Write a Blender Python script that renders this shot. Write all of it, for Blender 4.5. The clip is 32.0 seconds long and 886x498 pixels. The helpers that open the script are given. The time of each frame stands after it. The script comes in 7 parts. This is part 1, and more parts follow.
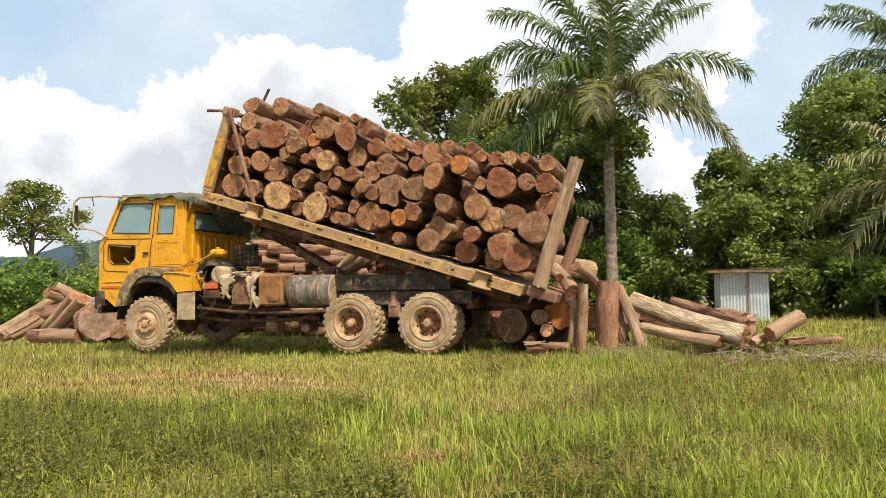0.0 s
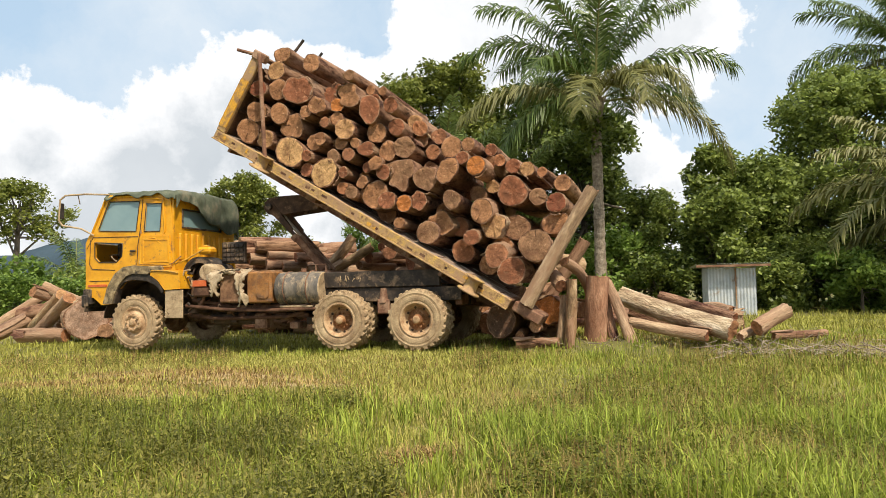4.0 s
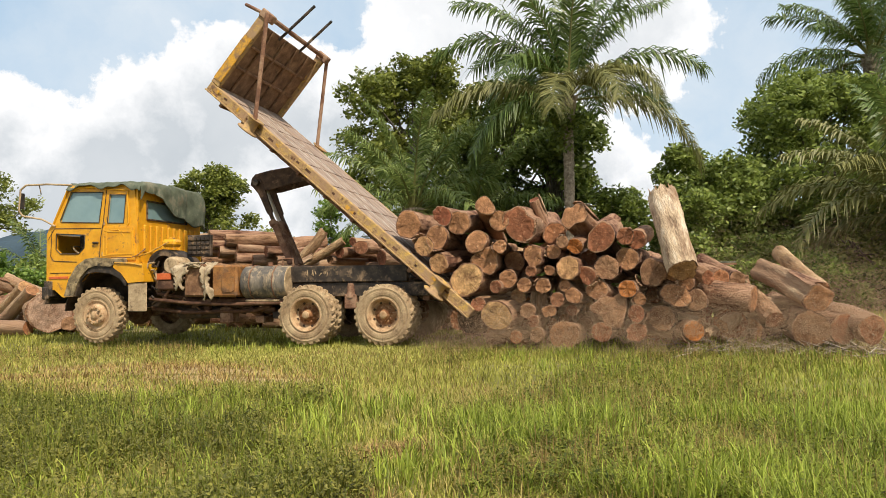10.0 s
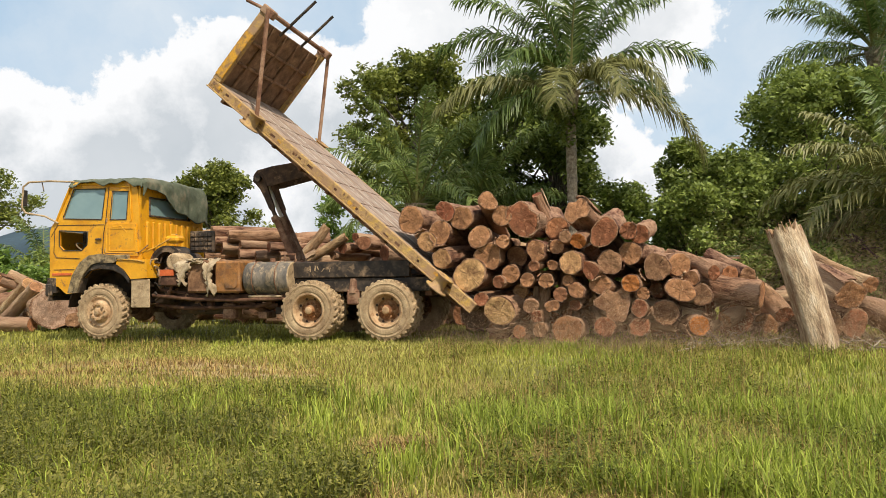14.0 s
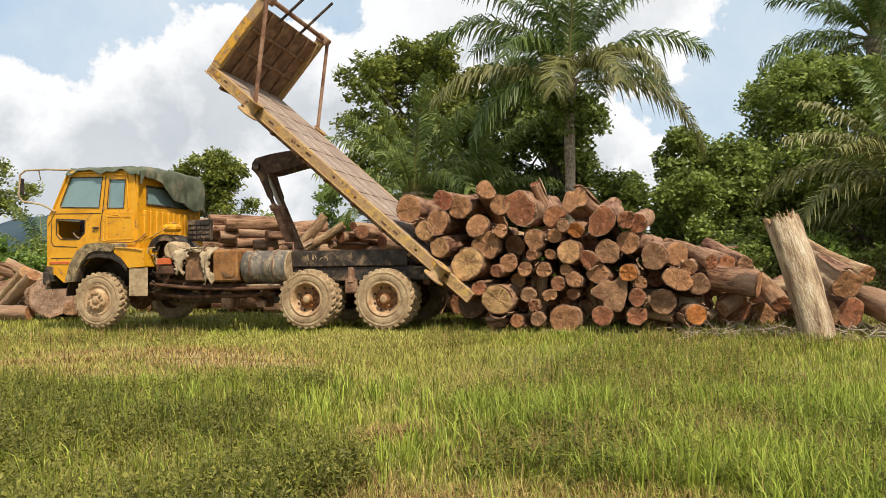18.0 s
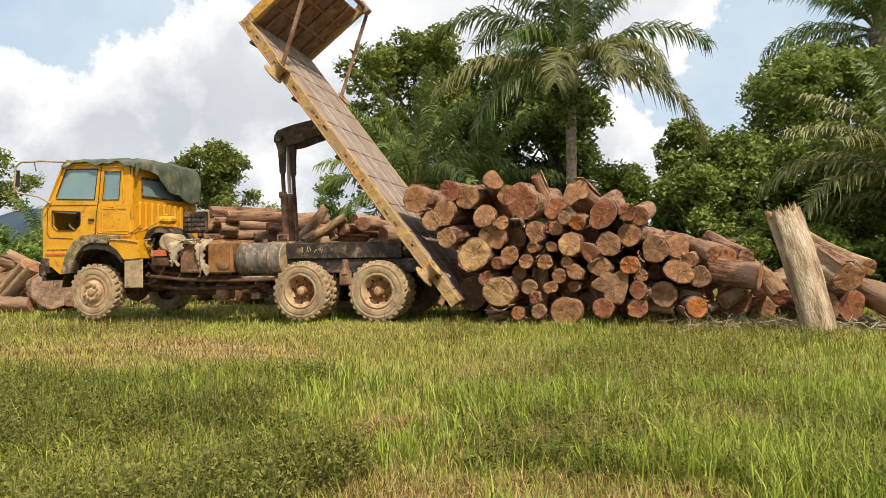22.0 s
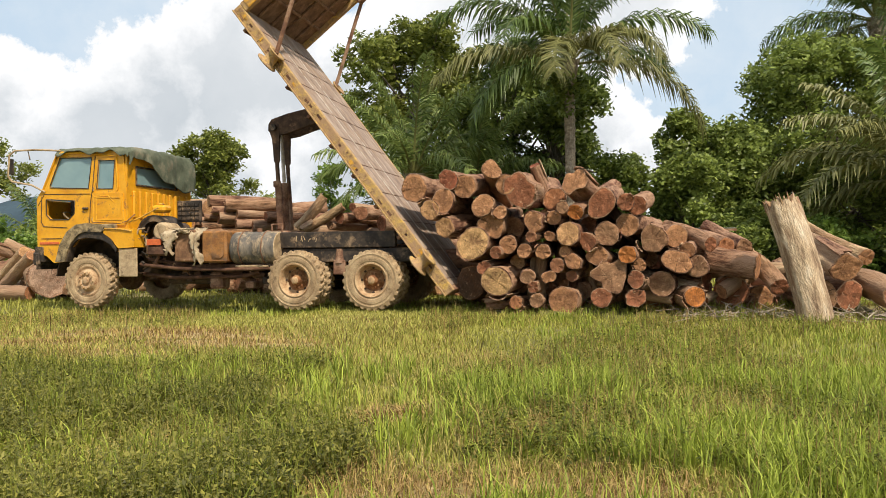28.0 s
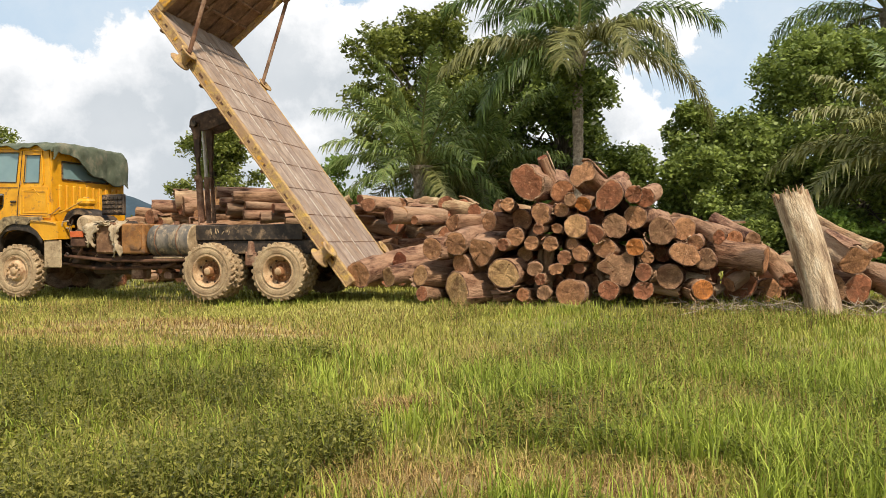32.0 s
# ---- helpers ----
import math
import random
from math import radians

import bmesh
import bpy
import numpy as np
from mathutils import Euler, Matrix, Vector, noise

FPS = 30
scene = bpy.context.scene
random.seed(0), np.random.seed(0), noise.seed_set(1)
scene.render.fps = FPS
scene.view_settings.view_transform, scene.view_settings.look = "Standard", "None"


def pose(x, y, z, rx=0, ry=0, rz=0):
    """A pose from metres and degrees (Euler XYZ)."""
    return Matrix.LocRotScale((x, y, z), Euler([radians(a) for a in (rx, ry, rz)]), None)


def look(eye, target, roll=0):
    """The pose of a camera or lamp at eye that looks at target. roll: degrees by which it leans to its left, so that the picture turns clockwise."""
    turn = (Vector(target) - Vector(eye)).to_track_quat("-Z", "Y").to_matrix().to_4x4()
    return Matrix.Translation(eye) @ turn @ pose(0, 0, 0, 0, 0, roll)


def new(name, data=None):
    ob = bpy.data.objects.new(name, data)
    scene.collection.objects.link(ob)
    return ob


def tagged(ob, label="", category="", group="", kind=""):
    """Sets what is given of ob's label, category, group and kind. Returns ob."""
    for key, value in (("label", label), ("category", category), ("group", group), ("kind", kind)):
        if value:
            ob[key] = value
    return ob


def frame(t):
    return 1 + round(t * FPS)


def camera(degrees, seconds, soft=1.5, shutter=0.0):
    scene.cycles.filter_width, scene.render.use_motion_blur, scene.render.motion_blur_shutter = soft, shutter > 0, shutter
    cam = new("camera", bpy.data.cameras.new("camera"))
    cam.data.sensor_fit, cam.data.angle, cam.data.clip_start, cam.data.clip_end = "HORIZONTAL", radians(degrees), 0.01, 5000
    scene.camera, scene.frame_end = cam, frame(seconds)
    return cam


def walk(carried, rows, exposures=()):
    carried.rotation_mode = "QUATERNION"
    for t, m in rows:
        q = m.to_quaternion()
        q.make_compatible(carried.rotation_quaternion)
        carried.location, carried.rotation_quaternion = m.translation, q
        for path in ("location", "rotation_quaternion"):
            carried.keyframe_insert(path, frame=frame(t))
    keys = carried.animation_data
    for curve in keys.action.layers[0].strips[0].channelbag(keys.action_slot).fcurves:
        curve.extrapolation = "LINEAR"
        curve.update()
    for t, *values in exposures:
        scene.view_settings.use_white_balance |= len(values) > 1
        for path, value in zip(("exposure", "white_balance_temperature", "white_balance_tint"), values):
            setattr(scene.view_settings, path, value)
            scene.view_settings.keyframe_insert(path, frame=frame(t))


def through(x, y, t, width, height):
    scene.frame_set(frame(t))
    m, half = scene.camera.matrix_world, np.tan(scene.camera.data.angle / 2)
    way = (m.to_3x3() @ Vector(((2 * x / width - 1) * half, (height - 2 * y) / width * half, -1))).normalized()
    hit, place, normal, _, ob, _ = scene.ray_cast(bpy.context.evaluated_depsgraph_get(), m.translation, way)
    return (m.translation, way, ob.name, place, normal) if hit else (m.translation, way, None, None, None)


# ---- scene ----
import itertools

cam = camera(63.00, 32.0, soft=0.6)
EYE = (0.0, 0.0, 1.010)
walk(cam, [
    (0, pose(*EYE, 93.493, 0.805, 0.049)), (0.5, pose(*EYE, 94.146, 1.014, 0.190)), (1, pose(*EYE, 94.124, 1.168, 0.337)),
    (1.5, pose(*EYE, 93.988, 1.262, 0.308)), (2, pose(*EYE, 93.865, 1.347, 0.238)), (2.5, pose(*EYE, 93.624, 1.421, 0.467)),
    (3, pose(*EYE, 93.426, 1.499, 0.457)), (3.5, pose(*EYE, 93.329, 1.361, -0.128)), (4, pose(*EYE, 93.177, 1.205, -0.793)),
    (4.5, pose(*EYE, 93.138, 1.052, -1.153)), (6.5, pose(*EYE, 92.775, 1.291, -1.171)), (7, pose(*EYE, 92.626, 1.250, -1.195)),
    (7.5, pose(*EYE, 92.638, 1.252, -1.336)), (8, pose(*EYE, 92.786, 1.234, -1.442)), (8.5, pose(*EYE, 92.826, 1.268, -1.363)),
    (9, pose(*EYE, 92.714, 1.211, -1.452)), (9.5, pose(*EYE, 92.813, 1.054, -2.005)), (10, pose(*EYE, 92.794, 0.639, -3.074)),
    (10.5, pose(*EYE, 92.635, 0.679, -2.751)), (11, pose(*EYE, 92.564, 0.681, -2.732)), (11.5, pose(*EYE, 92.658, 0.730, -2.863)),
    (12, pose(*EYE, 92.694, 0.735, -2.871)), (12.5, pose(*EYE, 92.513, 0.663, -2.871)), (13, pose(*EYE, 92.427, 0.671, -2.944)),
    (13.5, pose(*EYE, 92.495, 0.738, -2.922)), (14, pose(*EYE, 92.414, 0.857, -2.846)), (14.5, pose(*EYE, 91.959, 0.810, -2.609)),
    (16.5, pose(*EYE, 91.675, 0.807, -2.815)), (17, pose(*EYE, 91.434, 0.782, -2.776)), (17.5, pose(*EYE, 91.455, 0.740, -2.940)),
    (18, pose(*EYE, 91.538, 0.786, -3.021)), (18.5, pose(*EYE, 91.405, 0.745, -2.836)), (19, pose(*EYE, 91.071, 0.667, -2.770)),
    (19.5, pose(*EYE, 91.158, 0.634, -2.989)), (20, pose(*EYE, 91.225, 0.768, -2.929)), (20.5, pose(*EYE, 91.031, 0.731, -2.784)),
    (21, pose(*EYE, 90.816, 0.749, -2.743)), (21.5, pose(*EYE, 90.820, 0.719, -2.867)), (22, pose(*EYE, 90.921, 0.690, -2.941)),
    (22.5, pose(*EYE, 90.808, 0.657, -2.853)), (23, pose(*EYE, 90.534, 0.650, -2.714)), (23.5, pose(*EYE, 90.613, 0.723, -2.843)),
    (24, pose(*EYE, 90.714, 0.725, -2.932)), (24.5, pose(*EYE, 90.552, 0.713, -2.823)), (25, pose(*EYE, 90.145, 0.657, -2.701)),
    (25.5, pose(*EYE, 90.058, 0.557, -3.132)), (27.5, pose(*EYE, 89.991, 0.623, -2.880)), (28, pose(*EYE, 90.076, 0.602, -3.075)),
    (28.5, pose(*EYE, 90.064, 0.667, -3.129)), (29, pose(*EYE, 89.873, 0.506, -2.656)), (29.5, pose(*EYE, 89.544, 0.521, -2.330)),
    (30, pose(*EYE, 89.532, 0.456, -2.575)), (30.5, pose(*EYE, 89.694, 0.478, -2.660)), (31, pose(*EYE, 89.701, 0.507, -2.642)),
    (31.5, pose(*EYE, 89.393, 0.454, -2.394)), (32, pose(*EYE, 89.443, 0.430, -2.507)),
], exposures=[(0, 0.08, 6680, 10), (4, 0.05, 6680, 10), (9, 0.0, 6680, 10), (13, -0.06, 6680, 10), (23, -0.03, 6680, 10), (32, 0.0, 6680, 10)])

# the stage: the truck's frame at the start (a rearward, b across, c up)
TURN = -17.187
STAGE = pose(-0.296, 12.007, 0, 0, 0, TURN)
PIVOT = Vector((0.357, 0, 1.085))
DRIVE = [(0, 0.000), (7, -0.001), (8, -0.022), (8.5, -0.069), (9, -0.065), (12, -0.078), (18, -0.077), (18.5, -0.103), (19, -0.132), (19.5, -0.144), (20, -0.158), (20.5, -0.176), (21, -0.201), (22, -0.201), (25, -0.210), (27.5, -0.231), (28, -0.279), (28.5, -0.422), (29, -0.701), (29.5, -1.078), (30, -1.405), (30.5, -1.708), (31, -1.959), (31.5, -2.138), (32, -2.125)]
TIP = [(0, 17.31), (0.5, 18.67), (1, 20.50), (1.5, 22.52), (2, 24.41), (2.5, 26.37), (3, 27.97), (3.5, 29.50), (4, 30.78), (4.5, 32.16), (5.5, 35.12), (6.5, 38.09), (7, 39.18), (7.5, 40.29), (8, 40.88), (9, 40.72), (17.5, 40.71), (18, 41.17), (18.5, 42.52), (19, 43.87), (19.5, 45.52), (20, 47.33), (20.5, 49.17), (21, 51.36), (21.7, 52.80), (32, 52.80)]


# ---- world and light ----
SUN_EL, SUN_AZ = 52.0, 152.0      # degrees; azimuth clockwise from +y


def sky_world():
    w = bpy.data.worlds.new("sky")
    scene.world = w
    w.use_nodes = True
    nt = w.node_tree
    nt.nodes.clear()
    N, Lk = nt.nodes.new, nt.links.new
    out, bg = N("ShaderNodeOutputWorld"), N("ShaderNodeBackground")
    sky = N("ShaderNodeTexSky")
    sky.sky_type, sky.sun_disc = "NISHITA", False
    sky.sun_elevation, sky.sun_rotation = radians(SUN_EL), radians(SUN_AZ)
    sky.air_density, sky.dust_density, sky.ozone_density = 1.0, 1.2, 2.0
    co = N("ShaderNodeTexCoord")

    def math_node(op, a, b=None, clamp=False):
        n = N("ShaderNodeMath")
        n.operation, n.use_clamp = op, clamp
        for s, v in zip(n.inputs, (a, b)):
            if v is None:
                continue
            if isinstance(v, (int, float)):
                s.default_value = v
            else:
                Lk(v, s)
        return n.outputs[0]

    def noise_tex(scale, detail, rough, vec):
        n = N("ShaderNodeTexNoise")
        n.inputs["Scale"].default_value, n.inputs["Detail"].default_value, n.inputs["Roughness"].default_value = scale, detail, rough
        Lk(vec, n.inputs["Vector"])
        return n

    warp = noise_tex(7.0, 7, 0.62, co.outputs["Generated"])
    off = N("ShaderNodeVectorMath")
    off.operation = "MULTIPLY_ADD"
    Lk(warp.outputs["Color"], off.inputs[0])
    off.inputs[1].default_value = (0.13, 0.13, 0.13)
    Lk(co.outputs["Generated"], off.inputs[2])
    sub = N("ShaderNodeVectorMath")
    sub.operation = "SUBTRACT"
    Lk(off.outputs[0], sub.inputs[0])
    sub.inputs[1].default_value = (0.065, 0.065, 0.065)
    # heaped clouds: (yaw to the right, elevation, size) in degrees
    inside = None
    for yaw, el, size in CLOUDS:
        d = N("ShaderNodeVectorMath")
        d.operation = "DISTANCE"
        Lk(sub.outputs[0], d.inputs[0])
        cy, ce = radians(yaw), radians(el)
        d.inputs[1].default_value = (math.sin(cy) * math.cos(ce), math.cos(cy) * math.cos(ce), math.sin(ce))
        k = math_node("SUBTRACT", radians(size), d.outputs["Value"])
        inside = k if inside is None else math_node("MAXIMUM", inside, k)
    billow = noise_tex(26.0, 6, 0.6, co.outputs["Generated"])
    inside = math_node("ADD", inside, math_node("MULTIPLY", math_node("SUBTRACT", billow.outputs["Fac"], 0.5), 0.085))
    cover = math_node("MULTIPLY", inside, 110.0, clamp=True)
    veil = noise_tex(2.3, 6, 0.6, sub.outputs[0])
    vr = N("ShaderNodeMapRange")
    Lk(veil.outputs["Fac"], vr.inputs["Value"])
    vr.inputs["From Min"].default_value, vr.inputs["From Max"].default_value = 0.40, 0.66
    vr.inputs["To Min"].default_value, vr.inputs["To Max"].default_value = 0.12, 0.85
    grey = noise_tex(4.0, 5, 0.55, sub.outputs[0])
    gr = N("ShaderNodeMapRange")
    Lk(grey.outputs["Fac"], gr.inputs["Value"])
    gr.inputs["From Min"].default_value, gr.inputs["From Max"].default_value = 0.30, 0.70
    sep = N("ShaderNodeSeparateXYZ")
    Lk(sub.outputs[0], sep.inputs[0])
    low = N("ShaderNodeMapRange")          # cloud undersides, lower in the sky, are greyer
    Lk(sep.outputs["Z"], low.inputs["Value"])
    low.inputs["From Min"].default_value, low.inputs["From Max"].default_value = 0.22, 0.34
    rim = N("ShaderNodeMapRange")          # sunlit heads, greyer deeper in
    Lk(inside, rim.inputs["Value"])
    rim.inputs["From Min"].default_value, rim.inputs["From Max"].default_value = 0.10, 0.035
    shade = math_node("MAXIMUM", math_node("MULTIPLY", gr.outputs[0], math_node("ADD", math_node("MULTIPLY", low.outputs[0], 0.75), 0.35)), rim.outputs[0])
    white = N("ShaderNodeMix")
    white.data_type = "RGBA"
    Lk(shade, white.inputs["Factor"])
    white.inputs["A"].default_value, white.inputs["B"].default_value = (4.9, 5.45, 6.0, 1), (8.8, 9.0, 9.3, 1)
    mix1, mix2 = N("ShaderNodeMix"), N("ShaderNodeMix")
    for m in (mix1, mix2):
        m.data_type = "RGBA"
    Lk(vr.outputs[0], mix1.inputs["Factor"])
    pale = N("ShaderNodeMix")
    pale.data_type = "RGBA"
    pale.inputs["Factor"].default_value = 0.75
    Lk(sky.outputs[0], pale.inputs["A"])
    pale.inputs["B"].default_value = (4.6, 6.5, 8.4, 1)
    Lk(pale.outputs["Result"], mix1.inputs["A"])
    mix1.inputs["B"].default_value = (6.9, 7.6, 8.3, 1)
    Lk(cover, mix2.inputs["Factor"])
    Lk(mix1.outputs["Result"], mix2.inputs["A"])
    Lk(white.outputs["Result"], mix2.inputs["B"])
    Lk(mix2.outputs["Result"], bg.inputs["Color"])
    bg.inputs["Strength"].default_value = 0.115
    Lk(bg.outputs[0], out.inputs[0])


CLOUDS = [(-28.6, 10.3, 5.2), (-34, 7.5, 7), (-25.5, 5, 7.2), (-21.3, 8.3, 6.8), (-18, 10.5, 6.5), (-13.6, 12.3, 7.2), (-9, 12.6, 6.6), (-5, 11.4, 6.8), (-1, 12.5, 6.6), (-2, 5, 9), (-16, 3, 9),
          (2.5, 17, 6), (6, 21, 7), (10, 15, 7), (4, 4, 10), (14, 8, 6), (19, 5, 5), (13, 20, 6), (18, 19, 6), (9, 23, 7), (75, 25, 20), (130, 35, 26), (-80, 30, 22), (-140, 28, 24), (180, 60, 22)]
sky_world()
sun = new("sun", bpy.data.lights.new("sun", "SUN"))
sun.data.energy, sun.data.angle, sun.data.color = 5.0, radians(3.0), (1.0, 0.91, 0.76)
az, el = radians(SUN_AZ), radians(SUN_EL)
sun.matrix_world = look((40 * math.sin(az) * math.cos(el), 40 * math.cos(az) * math.cos(el), 40 * math.sin(el)), (0, 0, 0))
scene.view_settings.exposure = 0.0

# ---- materials ----


def surface(name, colours, scale=4.0, rough=0.8, bump=0.2, metal=0.0, fine=60.0, dirt=None, dirt_amount=0.35, dirt_scale=2.5, stretch=(1, 1, 1), vary=0.0, spec=0.3, island=False, grain_amount=1.0, depth=0.02):
    """A weathered surface: a ramp of colours over noise, fine grain, patches of dirt and relief."""
    m = bpy.data.materials.new(name)
    m.use_nodes = True
    nt = m.node_tree
    N, Lk = nt.nodes.new, nt.links.new
    bsdf = nt.nodes["Principled BSDF"]
    co, mp = N("ShaderNodeTexCoord"), N("ShaderNodeMapping")
    Lk(co.outputs["Object"], mp.inputs["Vector"])
    mp.inputs["Scale"].default_value = stretch
    info = N("ShaderNodeObjectInfo")
    shift = N("ShaderNodeVectorMath")
    shift.operation = "MULTIPLY_ADD"
    Lk(info.outputs["Random"], shift.inputs[0])
    shift.inputs[1].default_value = (13.7, 7.3, 9.1)
    Lk(mp.outputs[0], shift.inputs[2])
    vec = shift.outputs[0]

    def tex(s, d, r=0.6):
        n = N("ShaderNodeTexNoise")
        n.inputs["Scale"].default_value, n.inputs["Detail"].default_value, n.inputs["Roughness"].default_value = s, d, r
        Lk(vec, n.inputs["Vector"])
        return n.outputs["Fac"]

    big, small = tex(scale, 6), tex(fine, 4)
    ramp = N("ShaderNodeValToRGB")
    el_ = ramp.color_ramp.elements
    while len(el_) < len(colours):
        el_.new(0.5)
    for i, c in enumerate(colours):
        el_[i].position = 0.3 + 0.4 * i / max(1, len(colours) - 1)
        el_[i].color = (*c, 1)
    Lk(big, ramp.inputs["Fac"])
    col = ramp.outputs["Color"]

    def mix(a, b, fac, blend="MIX"):
        x = N("ShaderNodeMix")
        x.data_type, x.blend_type = "RGBA", blend
        for s, v in ((x.inputs["A"], a), (x.inputs["B"], b), (x.inputs["Factor"], fac)):
            if isinstance(v, (int, float)):
                s.default_value = v
            elif isinstance(v, tuple):
                s.default_value = (*v, 1)
            else:
                Lk(v, s)
        return x.outputs["Result"]

    def rng(v, a, b, lo=0.0, hi=1.0):
        x = N("ShaderNodeMapRange")
        Lk(v, x.inputs["Value"])
        for k, y in (("From Min", a), ("From Max", b), ("To Min", lo), ("To Max", hi)):
            x.inputs[k].default_value = y
        return x.outputs[0]

    grain = rng(small, 0.25, 0.75, 1 - 0.28 * grain_amount, 1 + 0.2 * grain_amount)
    hsv = N("ShaderNodeHueSaturation")
    Lk(col, hsv.inputs["Color"])
    Lk(grain, hsv.inputs["Value"])
    col = hsv.outputs[0]
    if vary or island:
        h2 = N("ShaderNodeHueSaturation")
        src = info.outputs["Random"]
        if island:
            geo = N("ShaderNodeNewGeometry")
            src = geo.outputs["Random Per Island"]
        Lk(col, h2.inputs["Color"])
        Lk(rng(src, 0, 1, 1 - vary, 1 + vary), h2.inputs["Value"])
        Lk(rng(src, 0, 1, 0.5 - 0.05 * vary, 0.5 + 0.05 * vary), h2.inputs["Hue"])
        col = h2.outputs[0]
    if dirt:
        dn = tex(dirt_scale, 8, 0.7)
        col = mix(col, dirt, rng(dn, 0.62 - dirt_amount * 0.45, 0.72 - dirt_amount * 0.25))
    Lk(col, bsdf.inputs["Base Color"])
    Lk(rng(small, 0.3, 0.7, max(0.05, rough - 0.12), min(1, rough + 0.1)), bsdf.inputs["Roughness"])
    bsdf.inputs["Metallic"].default_value = metal
    bsdf.inputs["Specular IOR Level"].default_value = spec
    if bump:
        bp = N("ShaderNodeBump")
        bp.inputs["Strength"].default_value, bp.inputs["Distance"].default_value = bump, depth
        Lk(mix(big, small, 0.5), bp.inputs["Height"])
        Lk(bp.outputs[0], bsdf.inputs["Normal"])
    return m


def leaf_material(name, dark, light, through=0.35, rough=0.5):
    """Leaves: colour by leaf, gloss, and light that passes through."""
    m = bpy.data.materials.new(name)
    m.use_nodes = True
    nt = m.node_tree
    N, Lk = nt.nodes.new, nt.links.new
    bsdf, out = nt.nodes["Principled BSDF"], nt.nodes["Material Output"]
    geo, ramp, co, big = N("ShaderNodeNewGeometry"), N("ShaderNodeValToRGB"), N("ShaderNodeTexCoord"), N("ShaderNodeTexNoise")
    big.inputs["Scale"].default_value = 0.9
    Lk(co.outputs["Object"], big.inputs["Vector"])
    add = N("ShaderNodeMath")
    add.operation = "MULTIPLY_ADD"
    Lk(geo.outputs["Random Per Island"], add.inputs[0])
    add.inputs[1].default_value = 0.6
    half = N("ShaderNodeMath")
    half.operation = "MULTIPLY"
    Lk(big.outputs["Fac"], half.inputs[0])
    half.inputs[1].default_value = 0.4
    Lk(half.outputs[0], add.inputs[2])
    ramp.color_ramp.elements[0].color, ramp.color_ramp.elements[1].color = (*dark, 1), (*light, 1)
    ramp.color_ramp.elements[0].position, ramp.color_ramp.elements[1].position = 0.15, 0.85
    Lk(add.outputs[0], ramp.inputs["Fac"])
    Lk(ramp.outputs[0], bsdf.inputs["Base Color"])
    bsdf.inputs["Roughness"].default_value = rough
    bsdf.inputs["Specular IOR Level"].default_value = 0.35
    tr, mx = N("ShaderNodeBsdfTranslucent"), N("ShaderNodeMixShader")
    Lk(ramp.outputs[0], tr.inputs["Color"])
    mx.inputs[0].default_value = through
    Lk(bsdf.outputs[0], mx.inputs[1])
    Lk(tr.outputs[0], mx.inputs[2])
    Lk(mx.outputs[0], out.inputs["Surface"])
    return m


